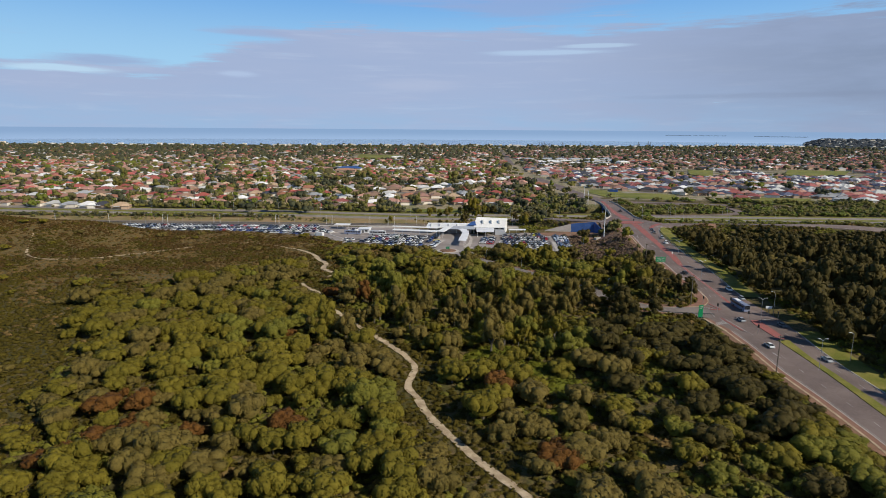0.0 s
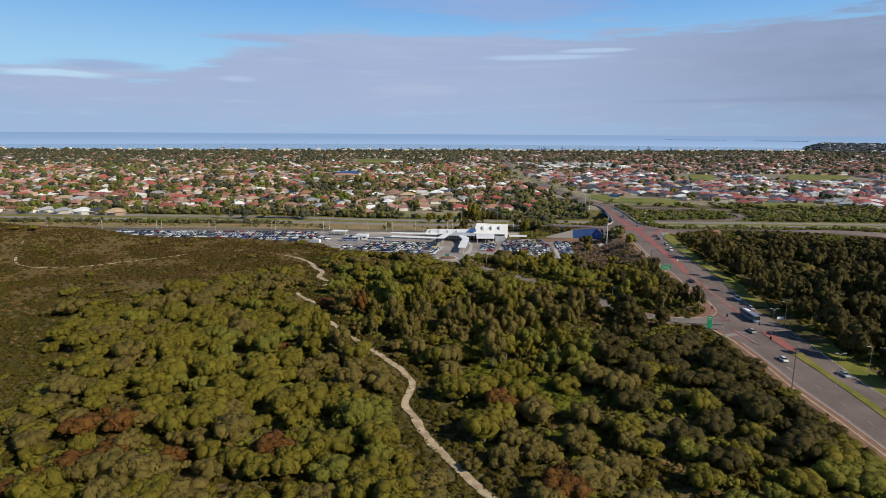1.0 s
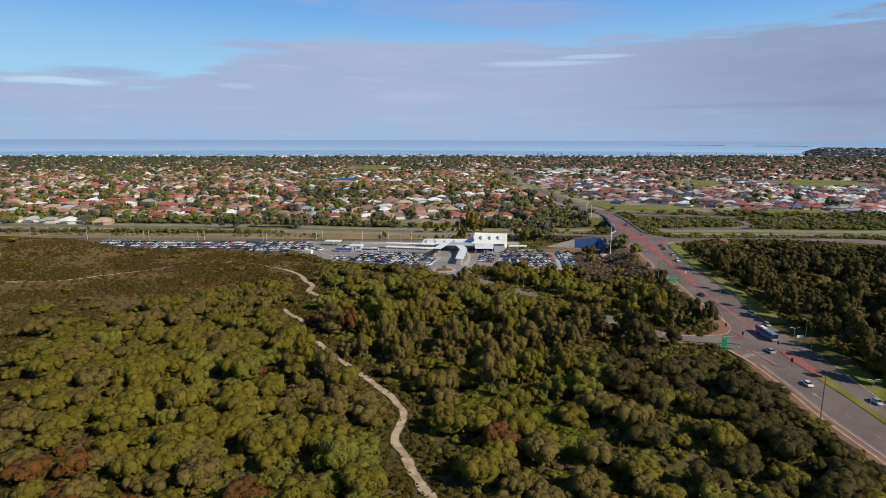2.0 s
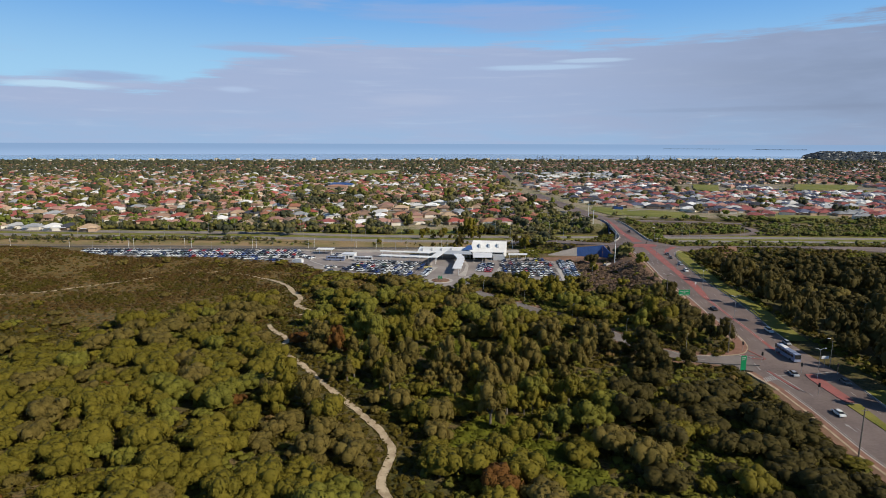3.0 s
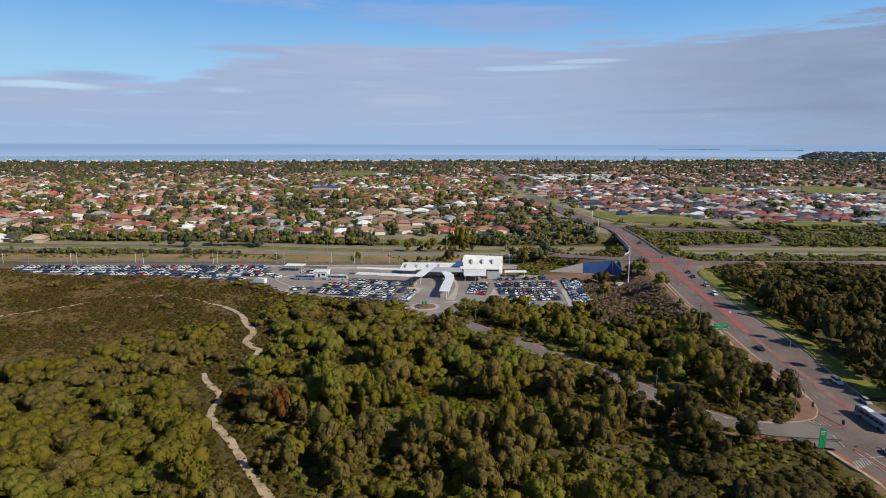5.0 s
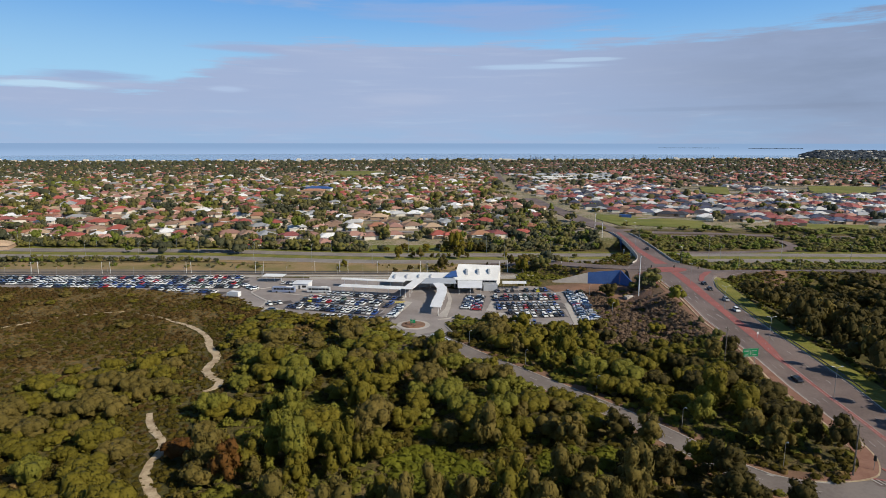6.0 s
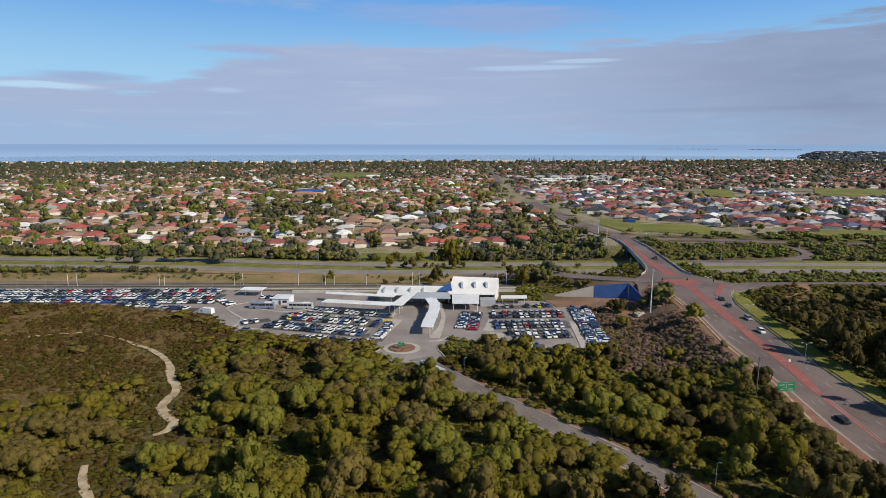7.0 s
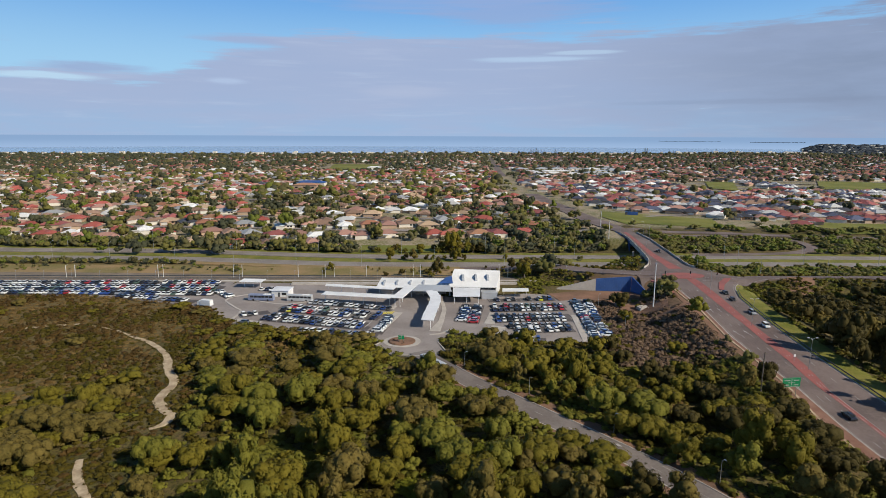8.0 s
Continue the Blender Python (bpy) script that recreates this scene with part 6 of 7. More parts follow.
def put_house(x, y, z, deg, n, roof, wall, words):
    m = pose(x, y, z, 0, 0, deg)
    key = (n, roof, wall)
    if key not in house_made:
        h = thing("house", "", "house", at=m)
        shell = part("wall", wall_mesh[n, wall], None, h)
        part("roof", house_parts[n][1], M["roof_" + roof], h)
        main, wing = PLANS[n]
        ys = main[1] - 0.03
        for x_ in ((main[0] + main[2]) / 2 + s for s in ((4.5, 2.2) if wing[0] < -5 else (-4.8, -2.4))):
            part("window", window_mesh, None, shell, loc=Matrix.Translation((x_, ys, 1.5)))
        if wing[1] < main[1]:
            part("garage_door", garage_mesh, None, shell, loc=Matrix.Translation(((wing[0] + wing[2]) / 2, wing[1] - 0.03, 0)))
        part("patio_roof", patio_mesh, None, h, loc=Matrix.Translation(((main[0] + main[2]) / 2 + 2.5, main[3] + 1.6, 0)))
        house_made[key] = h
    else:
        h = copy_thing(house_made[key], m)
    return tagged(h, words, "house", "suburban houses")


town = random.Random(5)
PARKS = [((-30, 545, 30, 574)), (-240, 1415, -100, 1675), (330, 600, 420, 672), (575, 965, 775, 1160), (415, 965, 515, 1145)]


def free_for_house(x, y):
    if any(a - 8 < x < c + 8 and b - 8 < y < d + 8 for a, b, c, d in PARKS):
        return False
    if abs(x - float(art_x(y))) < 26 or y > float(shore(x)) - 110:
        return False
    if x > art_x(y):
        # the newer estate begins behind the wooded interchange
        edge_ = np.interp(x, [150, 190, 270, 330, 430, 560], [770, 752, 700, 640, 640, 620])
        return y > edge_ and not (200 < x < 420 and 1290 < y < 1490)
    if x > 50 and y < 690 + (x - 50) * 0.5:
        return y > 575 and x < 100 and town.random() < 0.6
    return not (-190 < x < -135 and 950 < y < 1000)


lots = []
streets = Geo()
for side_, ang, lot_w, palette in ((-1, -5.0, 17.5, OLD), (1, 14.0, 14.6, NEWER)):
    ca, sa = math.cos(radians(ang)), math.sin(radians(ang))
    ox, oy = (-40, 566) if side_ < 0 else (300, 640)
    block = 70 if side_ < 0 else 47
    for bi in range(-14, 34 if side_ < 0 else 52):
        for r_ in range(2):
            v_ = bi * block + (12 if r_ == 0 else 12 + block * 0.4)
            shift = town.uniform(0, lot_w)
            for ui in range(-145, 145):
                if (ui // 9) % 6 == 5 and (bi + ui) % 3 == 0 and ui % 9 == 0:
                    continue
                u_ = ui * lot_w + shift
                x, y = ox + ca * u_ - sa * v_, oy + sa * u_ + ca * v_
                if not (558 < y < 2850) or abs(x) > 0.80 * y + 40 or (x < art_x(y)) != (side_ < 0):
                    continue
                if free_for_house(x, y) and town.random() < (0.93 if y < 1000 else 0.84 if y < 1350 else 0.78 if side_ > 0 or x > -150 else 0.5):
                    deg = ang + 32 * math.sin(x / 170 + y / 230) + (180 if r_ == 1 else 0) + town.choice((0, 0, 90)) + town.uniform(-14, 14)
                    lots.append((x + town.uniform(-2.5, 2.5) + 16 * math.sin(y / 95), y + town.uniform(-5, 5) + 13 * math.sin(x / 80), deg, side_))
        v_ = bi * block + block * 0.87
        p = np.array([(ox + ca * u_ - sa * v_, oy + sa * u_ + ca * v_) for u_ in np.arange(-2300, 2300, 24.0)])
        ok = (p[:, 1] > 590) & (p[:, 1] < shore(p[:, 0]) - 130) & (np.abs(p[:, 0]) < 0.8 * p[:, 1] + 60) & ((p[:, 0] < art_x(p[:, 1]) - 6) if side_ < 0 else (p[:, 0] > art_x(p[:, 1]) + 30) & (p[:, 1] > 700))
        for k in range(len(p) - 1):
            if ok[k] and ok[k + 1]:
                ribbon(streets, p[k:k + 2], -3.6, 3.6, 0.5 + 0.4 * (p[k, 1] > 1000), BZ)
solid("road_suburb", streets, M["carpark"], "quiet grey suburban streets", "road")

lots.sort(key=lambda q: math.hypot(q[0] * 0.8, q[1]))
far_roofs, far_walls = {}, {"brickwork": Geo(), "render_wall": Geo()}
for k, (x, y, deg, side_) in enumerate(lots):
    roof = town.choice(OLD if side_ < 0 else NEWER if y < 1150 else FAR_NORTH)
    wall = town.choice(("brickwork", "render_wall") if side_ < 0 else ("brickwork", "brickwork", "brickwork", "render_wall"))
    n = town.randrange(4)
    z = float(bank_z(x, y)) + 0.3
    if k < 260:
        put_house(x, y, z, deg, n, roof, wall, f"{'brick' if wall == 'brickwork' else 'cream rendered'} bungalow with a {roof} hipped roof")
    else:
        t = pose(x, y, z, 0, 0, deg) @ Matrix.Diagonal((town.uniform(0.7, 0.98), town.uniform(0.7, 0.98), town.uniform(0.85, 1.2), 1))
        w_, r_ = house_parts[n]
        far_walls[wall].add([t @ Vector(p) for p in w_.v], [q for i, q in enumerate(w_.f) if i % 6 not in (0, 1)])
        far_roofs.setdefault(roof, Geo()).add([t @ Vector(p) for p in r_.v], r_.f)
        if y < 1500 and town.random() < (0.85 if side_ < 0 else 0.3):
            # a patio, carport or shed roof beside the house
            px, py, pw, pd = town.uniform(-9, 9), town.choice((-11, 10)) + town.uniform(-2, 2), town.uniform(2, 4.2), town.uniform(1.5, 3.2)
            far_roofs.setdefault(town.choice(("white metal", "white metal", "grey metal", "tan tiled", "red tiled")), Geo()).add([t @ Vector((px + a_ * pw, py + b_ * pd, z_)) for z_ in (2.2, 2.5) for a_, b_ in ((-1, -1), (1, -1), (1, 1), (-1, 1))], [(4, 5, 6, 7), (0, 1, 5, 4), (1, 2, 6, 5), (3, 0, 4, 7)])
for k, q in far_roofs.items():
    nm = k.replace(" ", "_").replace("-", "_") + "_roofs"
    tagged(new(nm, q.mesh(nm, M["roof_" + k])), f"many {k} roofs of distant houses", "roofs", "", "stuff")
for k, q in far_walls.items():
    tagged(new("house_walls", q.mesh("house_walls", M[k])), "walls of many distant suburban houses", "houses", "", "stuff")


def shed(x, y, w_, d, h, deg, roof, wall, words, name="warehouse"):
    s = thing(name, words, "building", at=pose(x, y, float(base_z(x, y)), 0, 0, deg))
    shell = part("wall", Geo().box(-w_ / 2, -d / 2, -1, w_ / 2, d / 2, h), wall, s)
    part("roof", hip(Geo(), -w_ / 2, -d / 2, w_ / 2, d / 2, h + 0.1, h * 0.35, 0.5), roof, s)
    for k in range(3):
        part("window", Geo().box(-1.8, -0.1, -1, 1.8, 0.1, 1), M["glass"], shell, loc=Matrix.Translation((-w_ / 3 + k * w_ / 3, -d / 2 - 0.03, h * 0.55)))


for k in range(18):
    x, y = 212 + (k % 6) * 36 + town.uniform(-5, 5), 1308 + (k // 6) * 68 + town.uniform(-12, 12)
    shed(x, y, town.uniform(22, 32), town.uniform(16, 26), town.uniform(4.5, 6.5), town.uniform(2, 20), M[town.choice(("white", "zinc", "grey_roof"))], M["render_wall"], "pale metal-roofed shopping building", "shopping_hall")
shed(-162, 985, 34, 20, 7, -5, M["roof_orange tiled"], M["brickwork"], "large orange-roofed hall in the suburb", "hall")
shed(-160, 1012, 40, 16, 8, -5, M["blue_wall"], M["render_wall"], "large blue-roofed hall in the suburb", "hall")
shed(-112, 1442, 30, 16, 6, 10, M["white"], M["render_wall"], "white clubhouse beside the playing field", "clubhouse")
tent = thing("blue_container", "small blue container on the grass", "container", at=pose(207, 720, float(bank_z(207, 720)) + 0.3, 0, 0, -20))
part("shell", Geo().box(-6, -1.6, 0, 6, 1.6, 3.0, 0.05), M["blue_wall"], tent)
part("door", Geo().box(-5.9, -1.66, 0.1, -3.6, -1.56, 2.7), M["steel_dark"], tent)

# ---- suburb and roadside trees ----
def town_far(r):
    """A garden tree too far off to show more than a few tufts."""
    pieces = [lump(r, (ICO_V, ICO_F), (0, 0, 0.55), (0.8, 0.8, 0.5), 0.15, -0.2)]
    for k in range(1):
        a = r.uniform(0, 6.28)
        pieces.append(lump(r, (ICO_V, ICO_F), (0.4 * math.cos(a), 0.4 * math.sin(a), 0.72 + 0.15 * k), (0.5, 0.5, 0.42), 0.18, 0.0))
    return gather(pieces)


TOWN_NEAR = [(spreading(rng, 5, 5, 0.14) if k < 5 else upright(rng, 5, 5, 0.14)) for k in range(7)]
TOWN_FAR = [town_far(rng) for _ in range(5)]
TOWN_FARTHEST = [lump(rng, (ICO_V, ICO_F), (0, 0, 0.6), (0.9, 0.9, 0.62), 0.2, -0.1) for _ in range(8)]
ux, uy = lattice(-2000, 2300, 556, 2860, 13.5)
keep = (np.abs(ux) < 0.80 * uy + 40) & (uy < shore(ux) - 60) & (np.abs(ux - art_x(uy)) > 8)
for a, b, c, d in PARKS:
    keep &= ~((ux > a) & (ux < c) & (uy > b) & (uy < d))
keep &= ~((ux > 176) & (ux < 275) & (uy > 640) & (uy < 745))
ux, uy = ux[keep], uy[keep]
green = patchy(ux, uy, 70, 51.0)
estate = (ux > art_x(uy)) & (uy < 1150)
woods = (ux > art_x(uy)) & (uy < np.interp(ux, [150, 190, 270, 330, 430, 560], [770, 752, 640, 600, 600, 600]))
chance = np.where(estate, 0.16, 0.38 + 1.9 * green + 0.3 * sst(950, 1500, uy) * (ux < art_x(uy) - 100))
chance = np.where((ux > art_x(uy)) & (uy > 1150), chance + 0.1, chance)
grove = (uy > 680) & (uy < 1000) & (np.abs(ux - np.interp(uy, [670, 1030], [-108, -188])) < np.interp(uy, [670, 1030], [40, 52]))
chance = np.where(grove, 0.98, np.where(woods, 0.0, chance))
chance = np.where((ux > 55) & (ux < art_x(uy)) & (uy < 720), 0.95, chance)
chance = np.where((uy > shore(ux) - 420), 0.85, chance)
keep = (rng.uniform(size=len(ux)) < chance) & ~on_plan(paved_4, ux, uy)
ux, uy = ux[keep], uy[keep]
# most older gardens have a tree close to the house
garden = np.array([(x + 11 * math.cos(q), y + 10 * math.sin(q)) for x, y, d_, s_ in lots for q in (town.uniform(0, 6.28),) if s_ < 0 and town.random() < 0.8 or y > 1150 and town.random() < 0.45])
ux, uy = np.r_[ux, garden[:, 0]], np.r_[uy, garden[:, 1]]
bushes = np.array([(x + 12 * math.cos(q), y + 11 * math.sin(q)) for x, y, d_, s_ in lots for q in (town.uniform(0, 6.28), town.uniform(0, 6.28)) if s_ < 0 and y < 1250 and town.random() < 0.75])
# woods between the ramps, a hedge along the freeway and clumps on its banks
extra = []
for (x0, x1, y0, y1, s, c) in ((165, 470, 462, 503, 5.2, 0.92), (172, 278, 540, 600, 5.2, 0.95), (286, 560, 530, 600, 5.6, 0.92), (175, 330, 612, 640, 7, 0.6), (290, 560, 604, 632, 7, 0.6), (40, 100, 548, 585, 6.0, 0.85), (92, 140, 550, 640, 8.0, 0.95), (-8, 128, 520, 526, 5.0, 0.75), (60, 110, 492, 500, 5.0, 0.7), (119, 130, 416, 434, 5.0, 0.8), (176, 420, 500, 504, 5, 0.8), (-16, 18, 478, 486, 5.0, 0.35), (-560, -108, 514, 521, 3.0, 0.9), (-560, -250, 538, 545, 7, 0.35)):
    lx, ly = lattice(x0, x1, y0, y1, s)
    ok = (rng.uniform(size=len(lx)) < c) & ~on_plan(paved_2, lx, ly)
    extra.append(np.stack([lx[ok], ly[ok], np.full(ok.sum(), s * 0.5) * np.where(lx[ok] > 160, 1.4, np.where(s < 3.2, 1.45, 1.0))], 1))
hedge = offset_line(way_far, -1.0)
for off, s in ((10.5, 3.4), (14.0, 4.0), (18.0, 4.4)):
    hx = np.arange(-560, 62, s * 1.15) + rng.uniform(-1.5, 1.5, len(np.arange(-560, 62, s * 1.15)))
    ok = rng.uniform(size=len(hx)) < np.where((hx > -36) & (hx < 20), 0.35, 0.85)
    extra.append(np.stack([hx[ok], np.interp(hx[ok], way_far[:, 0], way_far[:, 1]) + off + rng.uniform(-1.5, 1.5, ok.sum()), rng.uniform(0.6, 1.25, ok.sum()) * s], 1))
hx = rng.uniform(-560, 60, 75)
extra.append(np.stack([hx, np.interp(hx, way_far[:, 0], way_far[:, 1]) + rng.uniform(10, 22, 75), rng.uniform(4.2, 6.6, 75)], 1)[(hx < -36) | (hx > 20)])
bx_ = rng.uniform(-540, 60, 420)
extra.append(np.stack([bx_, np.interp(bx_, lot_n[:, 0], lot_n[:, 1]) + rng.uniform(-7, 7, 420), rng.uniform(0.7, 1.7, 420)], 1)[patchy(bx_, bx_ * 0, 24, 3.0) > -0.05])
for x, y, r_ in ((-126, 540, 5.5), (-180, 541, 5.0), (-193, 542, 4.5), (-206, 546, 4.5), (-12, 522, 4.5), (3, 521, 4.5), (17, 486, 5.0), (30, 521, 5), (66, 475, 5.4), (78, 475, 6.8), (-150, 545, 7.6), (-141, 546, 7.8), (-132, 546, 7.2), (-163, 549, 6), (74, 478, 5.5), (82, 482, 5.5), (93, 491, 5.0), (60, 486, 3.5), (-45, 497, 3.0), (116, 424, 4.2), (121, 428, 4.6), (124, 419, 4.6), (127, 427, 4.2), (119, 417, 3.8), (68, 486, 5), (88, 484, 5), (119.5, 354, 3.2), (118.5, 338, 2.8), (88.5, 425, 2.0), (101, 430, 2.0)):
    extra.append(np.array([[x, y, r_]]))
extra.append(np.c_[bushes, rng.uniform(1.3, 2.8, len(bushes))])
extra = np.vstack(extra)
ux, uy = np.r_[ux, extra[:, 0]], np.r_[uy, extra[:, 1]]
uw = np.r_[rng.uniform(2.8, 6.2, len(ux) - len(extra)) * np.where(rng.uniform(size=len(ux) - len(extra)) < 0.12, 1.5, 1.0), extra[:, 2] * rng.uniform(0.75, 1.2, len(extra))]
uw *= np.where(uy > 1000, 1.0, 1.05)
uh = uw * rng.uniform(0.8, 1.45, len(ux)) * np.where((ux > 150) & (uy < 645), 0.62, 1.0)
uz = np.where(uy > 505, bank_z(ux, uy, over=False), bank_z(ux, uy)) - 0.2
ukind = rng.choice([0, 0, 1, 1, 2, 3, 3], len(ux))
# far trees mostly take the greyed dark leaf, haze put into its colour
ukind = np.where((uy > 1350) | ((ux > art_x(uy)) & (uy > 1000)), rng.choice([1, 3, 3, 3, 3], len(ux)), ukind)
ukind = np.where((ux > 150) & (uy < 645), rng.choice([0, 0, 0, 1, 2, 2], len(ux)), ukind)
roadside = np.zeros(len(ux), bool)
roadside[np.argsort(np.where(uy < 600, np.hypot(ux - 10, uy - 500), 1e9))[:90]] = True
town_meshes = {}
for i in np.flatnonzero(roadside):
    key = (int(ukind[i]), int(rng.integers(0, 6)))
    if key not in town_meshes:
        town_meshes[key] = big_mesh("crown", *GUM_NEAR[key[1]], [M[LEAF[key[0]]]])
    t = thing("roadside_tree", ("olive", "grey-green", "bright green", "dark green")[key[0]] + " leafy tree on the freeway verge", "tree", "freeway trees")
    t.matrix_world = Matrix.Translation((ux[i], uy[i], uz[i])) @ Matrix.Rotation(rng.uniform(0, 6.28), 4, "Z") @ Matrix.Diagonal((uw[i], uw[i], uh[i], 1))
    part("trunk", trunk_mesh, None, t)
    part("crown", town_meshes[key], None, t)
for k, words in ((0, "olive"), (1, "grey-green"), (2, "bright green"), (3, "dark green")):
    V, F, n0 = [], [], 0
    for lib, mask in ((TOWN_NEAR, uy < 900), (TOWN_FAR, (uy >= 900) & (uy < 1500)), (TOWN_FARTHEST, uy >= 1500)):
        m = mask & (ukind == k) & ~roadside
        if not m.any():
            continue
        v, f = scatter(lib, np.stack([ux, uy, uz], 1)[m], np.stack([uw, uh], 1)[m], rng.integers(0, len(lib), m.sum()))
        V.append(v), F.append(f + n0)
        n0 += len(v)
    nm = words.replace("-", "_").replace(" ", "_") + "_garden_trees"
    tagged(new(nm, big_mesh(nm, np.vstack(V), np.vstack(F), [M[("leaf_garden", "leaf_garden_grey", "leaf_garden_green", "leaf_garden_dark")[k]]])), f"{words} trees among the suburban gardens", "trees", "", "stuff")

# tall pines along the shore
pine = thing("pine_tree", "tall dark Norfolk pine on the shore", "tree", "shore pines", at=pose(409, 2560, float(base_z(409, 2560))))
part("trunk", Geo().tube((0, 0, -1), (0, 0, 20), 0.5, 0.2, 7), M["bark"], pine)
g = Geo()
for k in range(11):
    z, r_ = 3 + k * 2.1, 6.2 * (1 - k / 12.5)
    for j in range(7):
        a = j * 0.9 + k * 0.4
        g.add([(0, 0, z + 0.9), (r_ * math.cos(a - 0.3), r_ * math.sin(a - 0.3), z - 0.4), (1.15 * r_ * math.cos(a), 1.15 * r_ * math.sin(a), z + 0.5), (r_ * math.cos(a + 0.3), r_ * math.sin(a + 0.3), z - 0.4)], [(0, 1, 2), (0, 2, 3)])
part("crown", g, M["leaf_dark"], pine)
for x, y, s in ((418, 2550, 0.9), (428, 2545, 1.1), (438, 2560, 0.85), (447, 2540, 0.9), (492, 2480, 1.1), (584, 2560, 0.9), (860, 2640, 1.1), (905, 2650, 1.15), (914, 2650, 1.1), (1010, 2660, 0.9), (-160, 2300, 0.9), (-90, 2350, 0.8), (20, 2400, 0.9), (1230, 2700, 1.0), (1020, 2640, 0.8)):
    c = copy_thing(pine, pose(x, y, float(base_z(x, y)), 0, 0, x))
    c.scale = (s, s, s)

# white buildings along the shore
g = Geo()
for k in range(140):
    x = town.uniform(-1800, 2300)
    y = float(shore(x)) - town.uniform(70, 240)
    if abs(x) < 0.82 * y:
        w_, h = town.uniform(6, 18), town.uniform(8, 14)
        z = float(base_z(x, y))
        g.box(x, y, z, x + w_, y + 10, z + h, 0.2)
tagged(new("shore_buildings", g.mesh("shore_buildings", M["render_wall"])), "pale low buildings along the shore", "buildings", "", "stuff")

# far headland and reef strips, brought nearer and raised to fit the camera's view
# the haze of distance is put into this blue-grey base colour
M["headland"] = material("far_headland_haze", worn((0.03, 0.04, 0.052), (0.06, 0.068, 0.075), 0.012, 0.06), 0.9)
def far_land(a, r_):
    """Height of the built-up shore that closes the bay, raised to fit the camera's view: bearing in degrees, distance.
    """
    up = float(sst(3000, 4650, r_))
    return -8 + (12 + 24 * up) * float(sst(31.0, 33.0, a - 0.6 * (1 - up)))


vs, fs = [], []
NA, NR = 46, 14
for i in range(NA):
    for j in range(NR):
        a, r_ = 30.4 + 14 * i / (NA - 1), 2900 + 1850 * j / (NR - 1)
        vs.append((math.sin(radians(a)) * r_, 80 + math.cos(radians(a)) * r_, far_land(a, r_)))
fs = [(i * NR + j, (i + 1) * NR + j, (i + 1) * NR + j + 1, i * NR + j + 1) for i in range(NA - 1) for j in range(NR - 1)]
g = Geo().add(vs, fs)
# reef strips hang above the water, level with where the camera sees them
for b0, b1, h in ((20.6, 25.6, 2.6), (27.8, 31.8, 4.0)):
    for k in range(30):
        t0, t1 = (math.radians(b0 + (b1 - b0) * (k + d) / 30) for d in (0, 1))
        z = 45 - (3 if b0 > 27 else 0)
        hh = h * (0.5 + 0.8 * abs(noise.noise((k * 0.5, b0, 0))))
        g.add([(math.sin(t0) * 4820, 80 + math.cos(t0) * 4820, z), (math.sin(t1) * 4820, 80 + math.cos(t1) * 4820, z), (math.sin(t1) * 4820, 80 + math.cos(t1) * 4820, z + hh), (math.sin(t0) * 4820, 80 + math.cos(t0) * 4820, z + hh)], [(0, 1, 2, 3)])
solid("backdrop_headland", g, M["headland"], "haze-blue distant headland and reef strips raised before the sea backdrop", "headland")
g = Geo()
for k in range(260):
    a, r_ = town.uniform(30.2, 42), town.uniform(3000, 4650)
    z = far_land(a, r_)
    if z > -3 or k % 9 == 0:
        x, y = math.sin(radians(a)) * r_, 80 + math.cos(radians(a)) * r_
        g.box(x, y, max(z, -4) - 6, x + town.uniform(8, 24), y + 10, max(z, -4) + town.uniform(4, 9))
solid("backdrop_town", g, M["render_wall"], "pale far-off buildings on the headland", "buildings")
places = np.array([(a, r_, far_land(a, r_)) for a, r_ in zip(rng.uniform(30.9, 43, 1500), rng.uniform(2980, 4700, 1500))])
places = places[places[:, 2] > -2]
at = np.stack([np.sin(np.radians(places[:, 0])) * places[:, 1], 80 + np.cos(np.radians(places[:, 0])) * places[:, 1], places[:, 2] - 2], 1)
v, f = scatter(TOWN_FAR, at, np.stack([rng.uniform(9, 24, len(at)), rng.uniform(6, 13, len(at))], 1), rng.integers(0, len(TOWN_FAR), len(at)))
tagged(new("headland_trees", big_mesh("headland_trees", v, f, [M["headland"]])), "trees on the far built-up shore with haze in their blue-grey colour", "trees", "", "stuff")

# ---- poles, lamps, signs ----
def lamp_post(name, words, h, arms, at, group, reach=2.2, r=0.11):
    p = thing(name, words, "lamp post", group, at=at)
    part("pole", Geo().tube((0, 0, -0.5), (0, 0, h), r, r * 0.6, 8), M["chrome"], p)
    for s in arms:
        g = Geo().tube((0, 0, h - 0.3), (s * reach * 0.5, 0, h + 0.25), 0.06, 0.05, 6).tube((s * reach * 0.5, 0, h + 0.25), (s * reach, 0, h + 0.35), 0.05, 0.05, 6)
        arm = part("arm", g, M["chrome"], p)
        part("luminaire", Geo().box(s * reach - 0.3, -0.13, h + 0.28, s * reach + 0.3, 0.13, h + 0.42, 0.05), M["chrome"], arm)
    return p


def many(first, places):
    for x, y, z, a in places:
        copy_thing(first, pose(x, y, z, 0, 0, a))


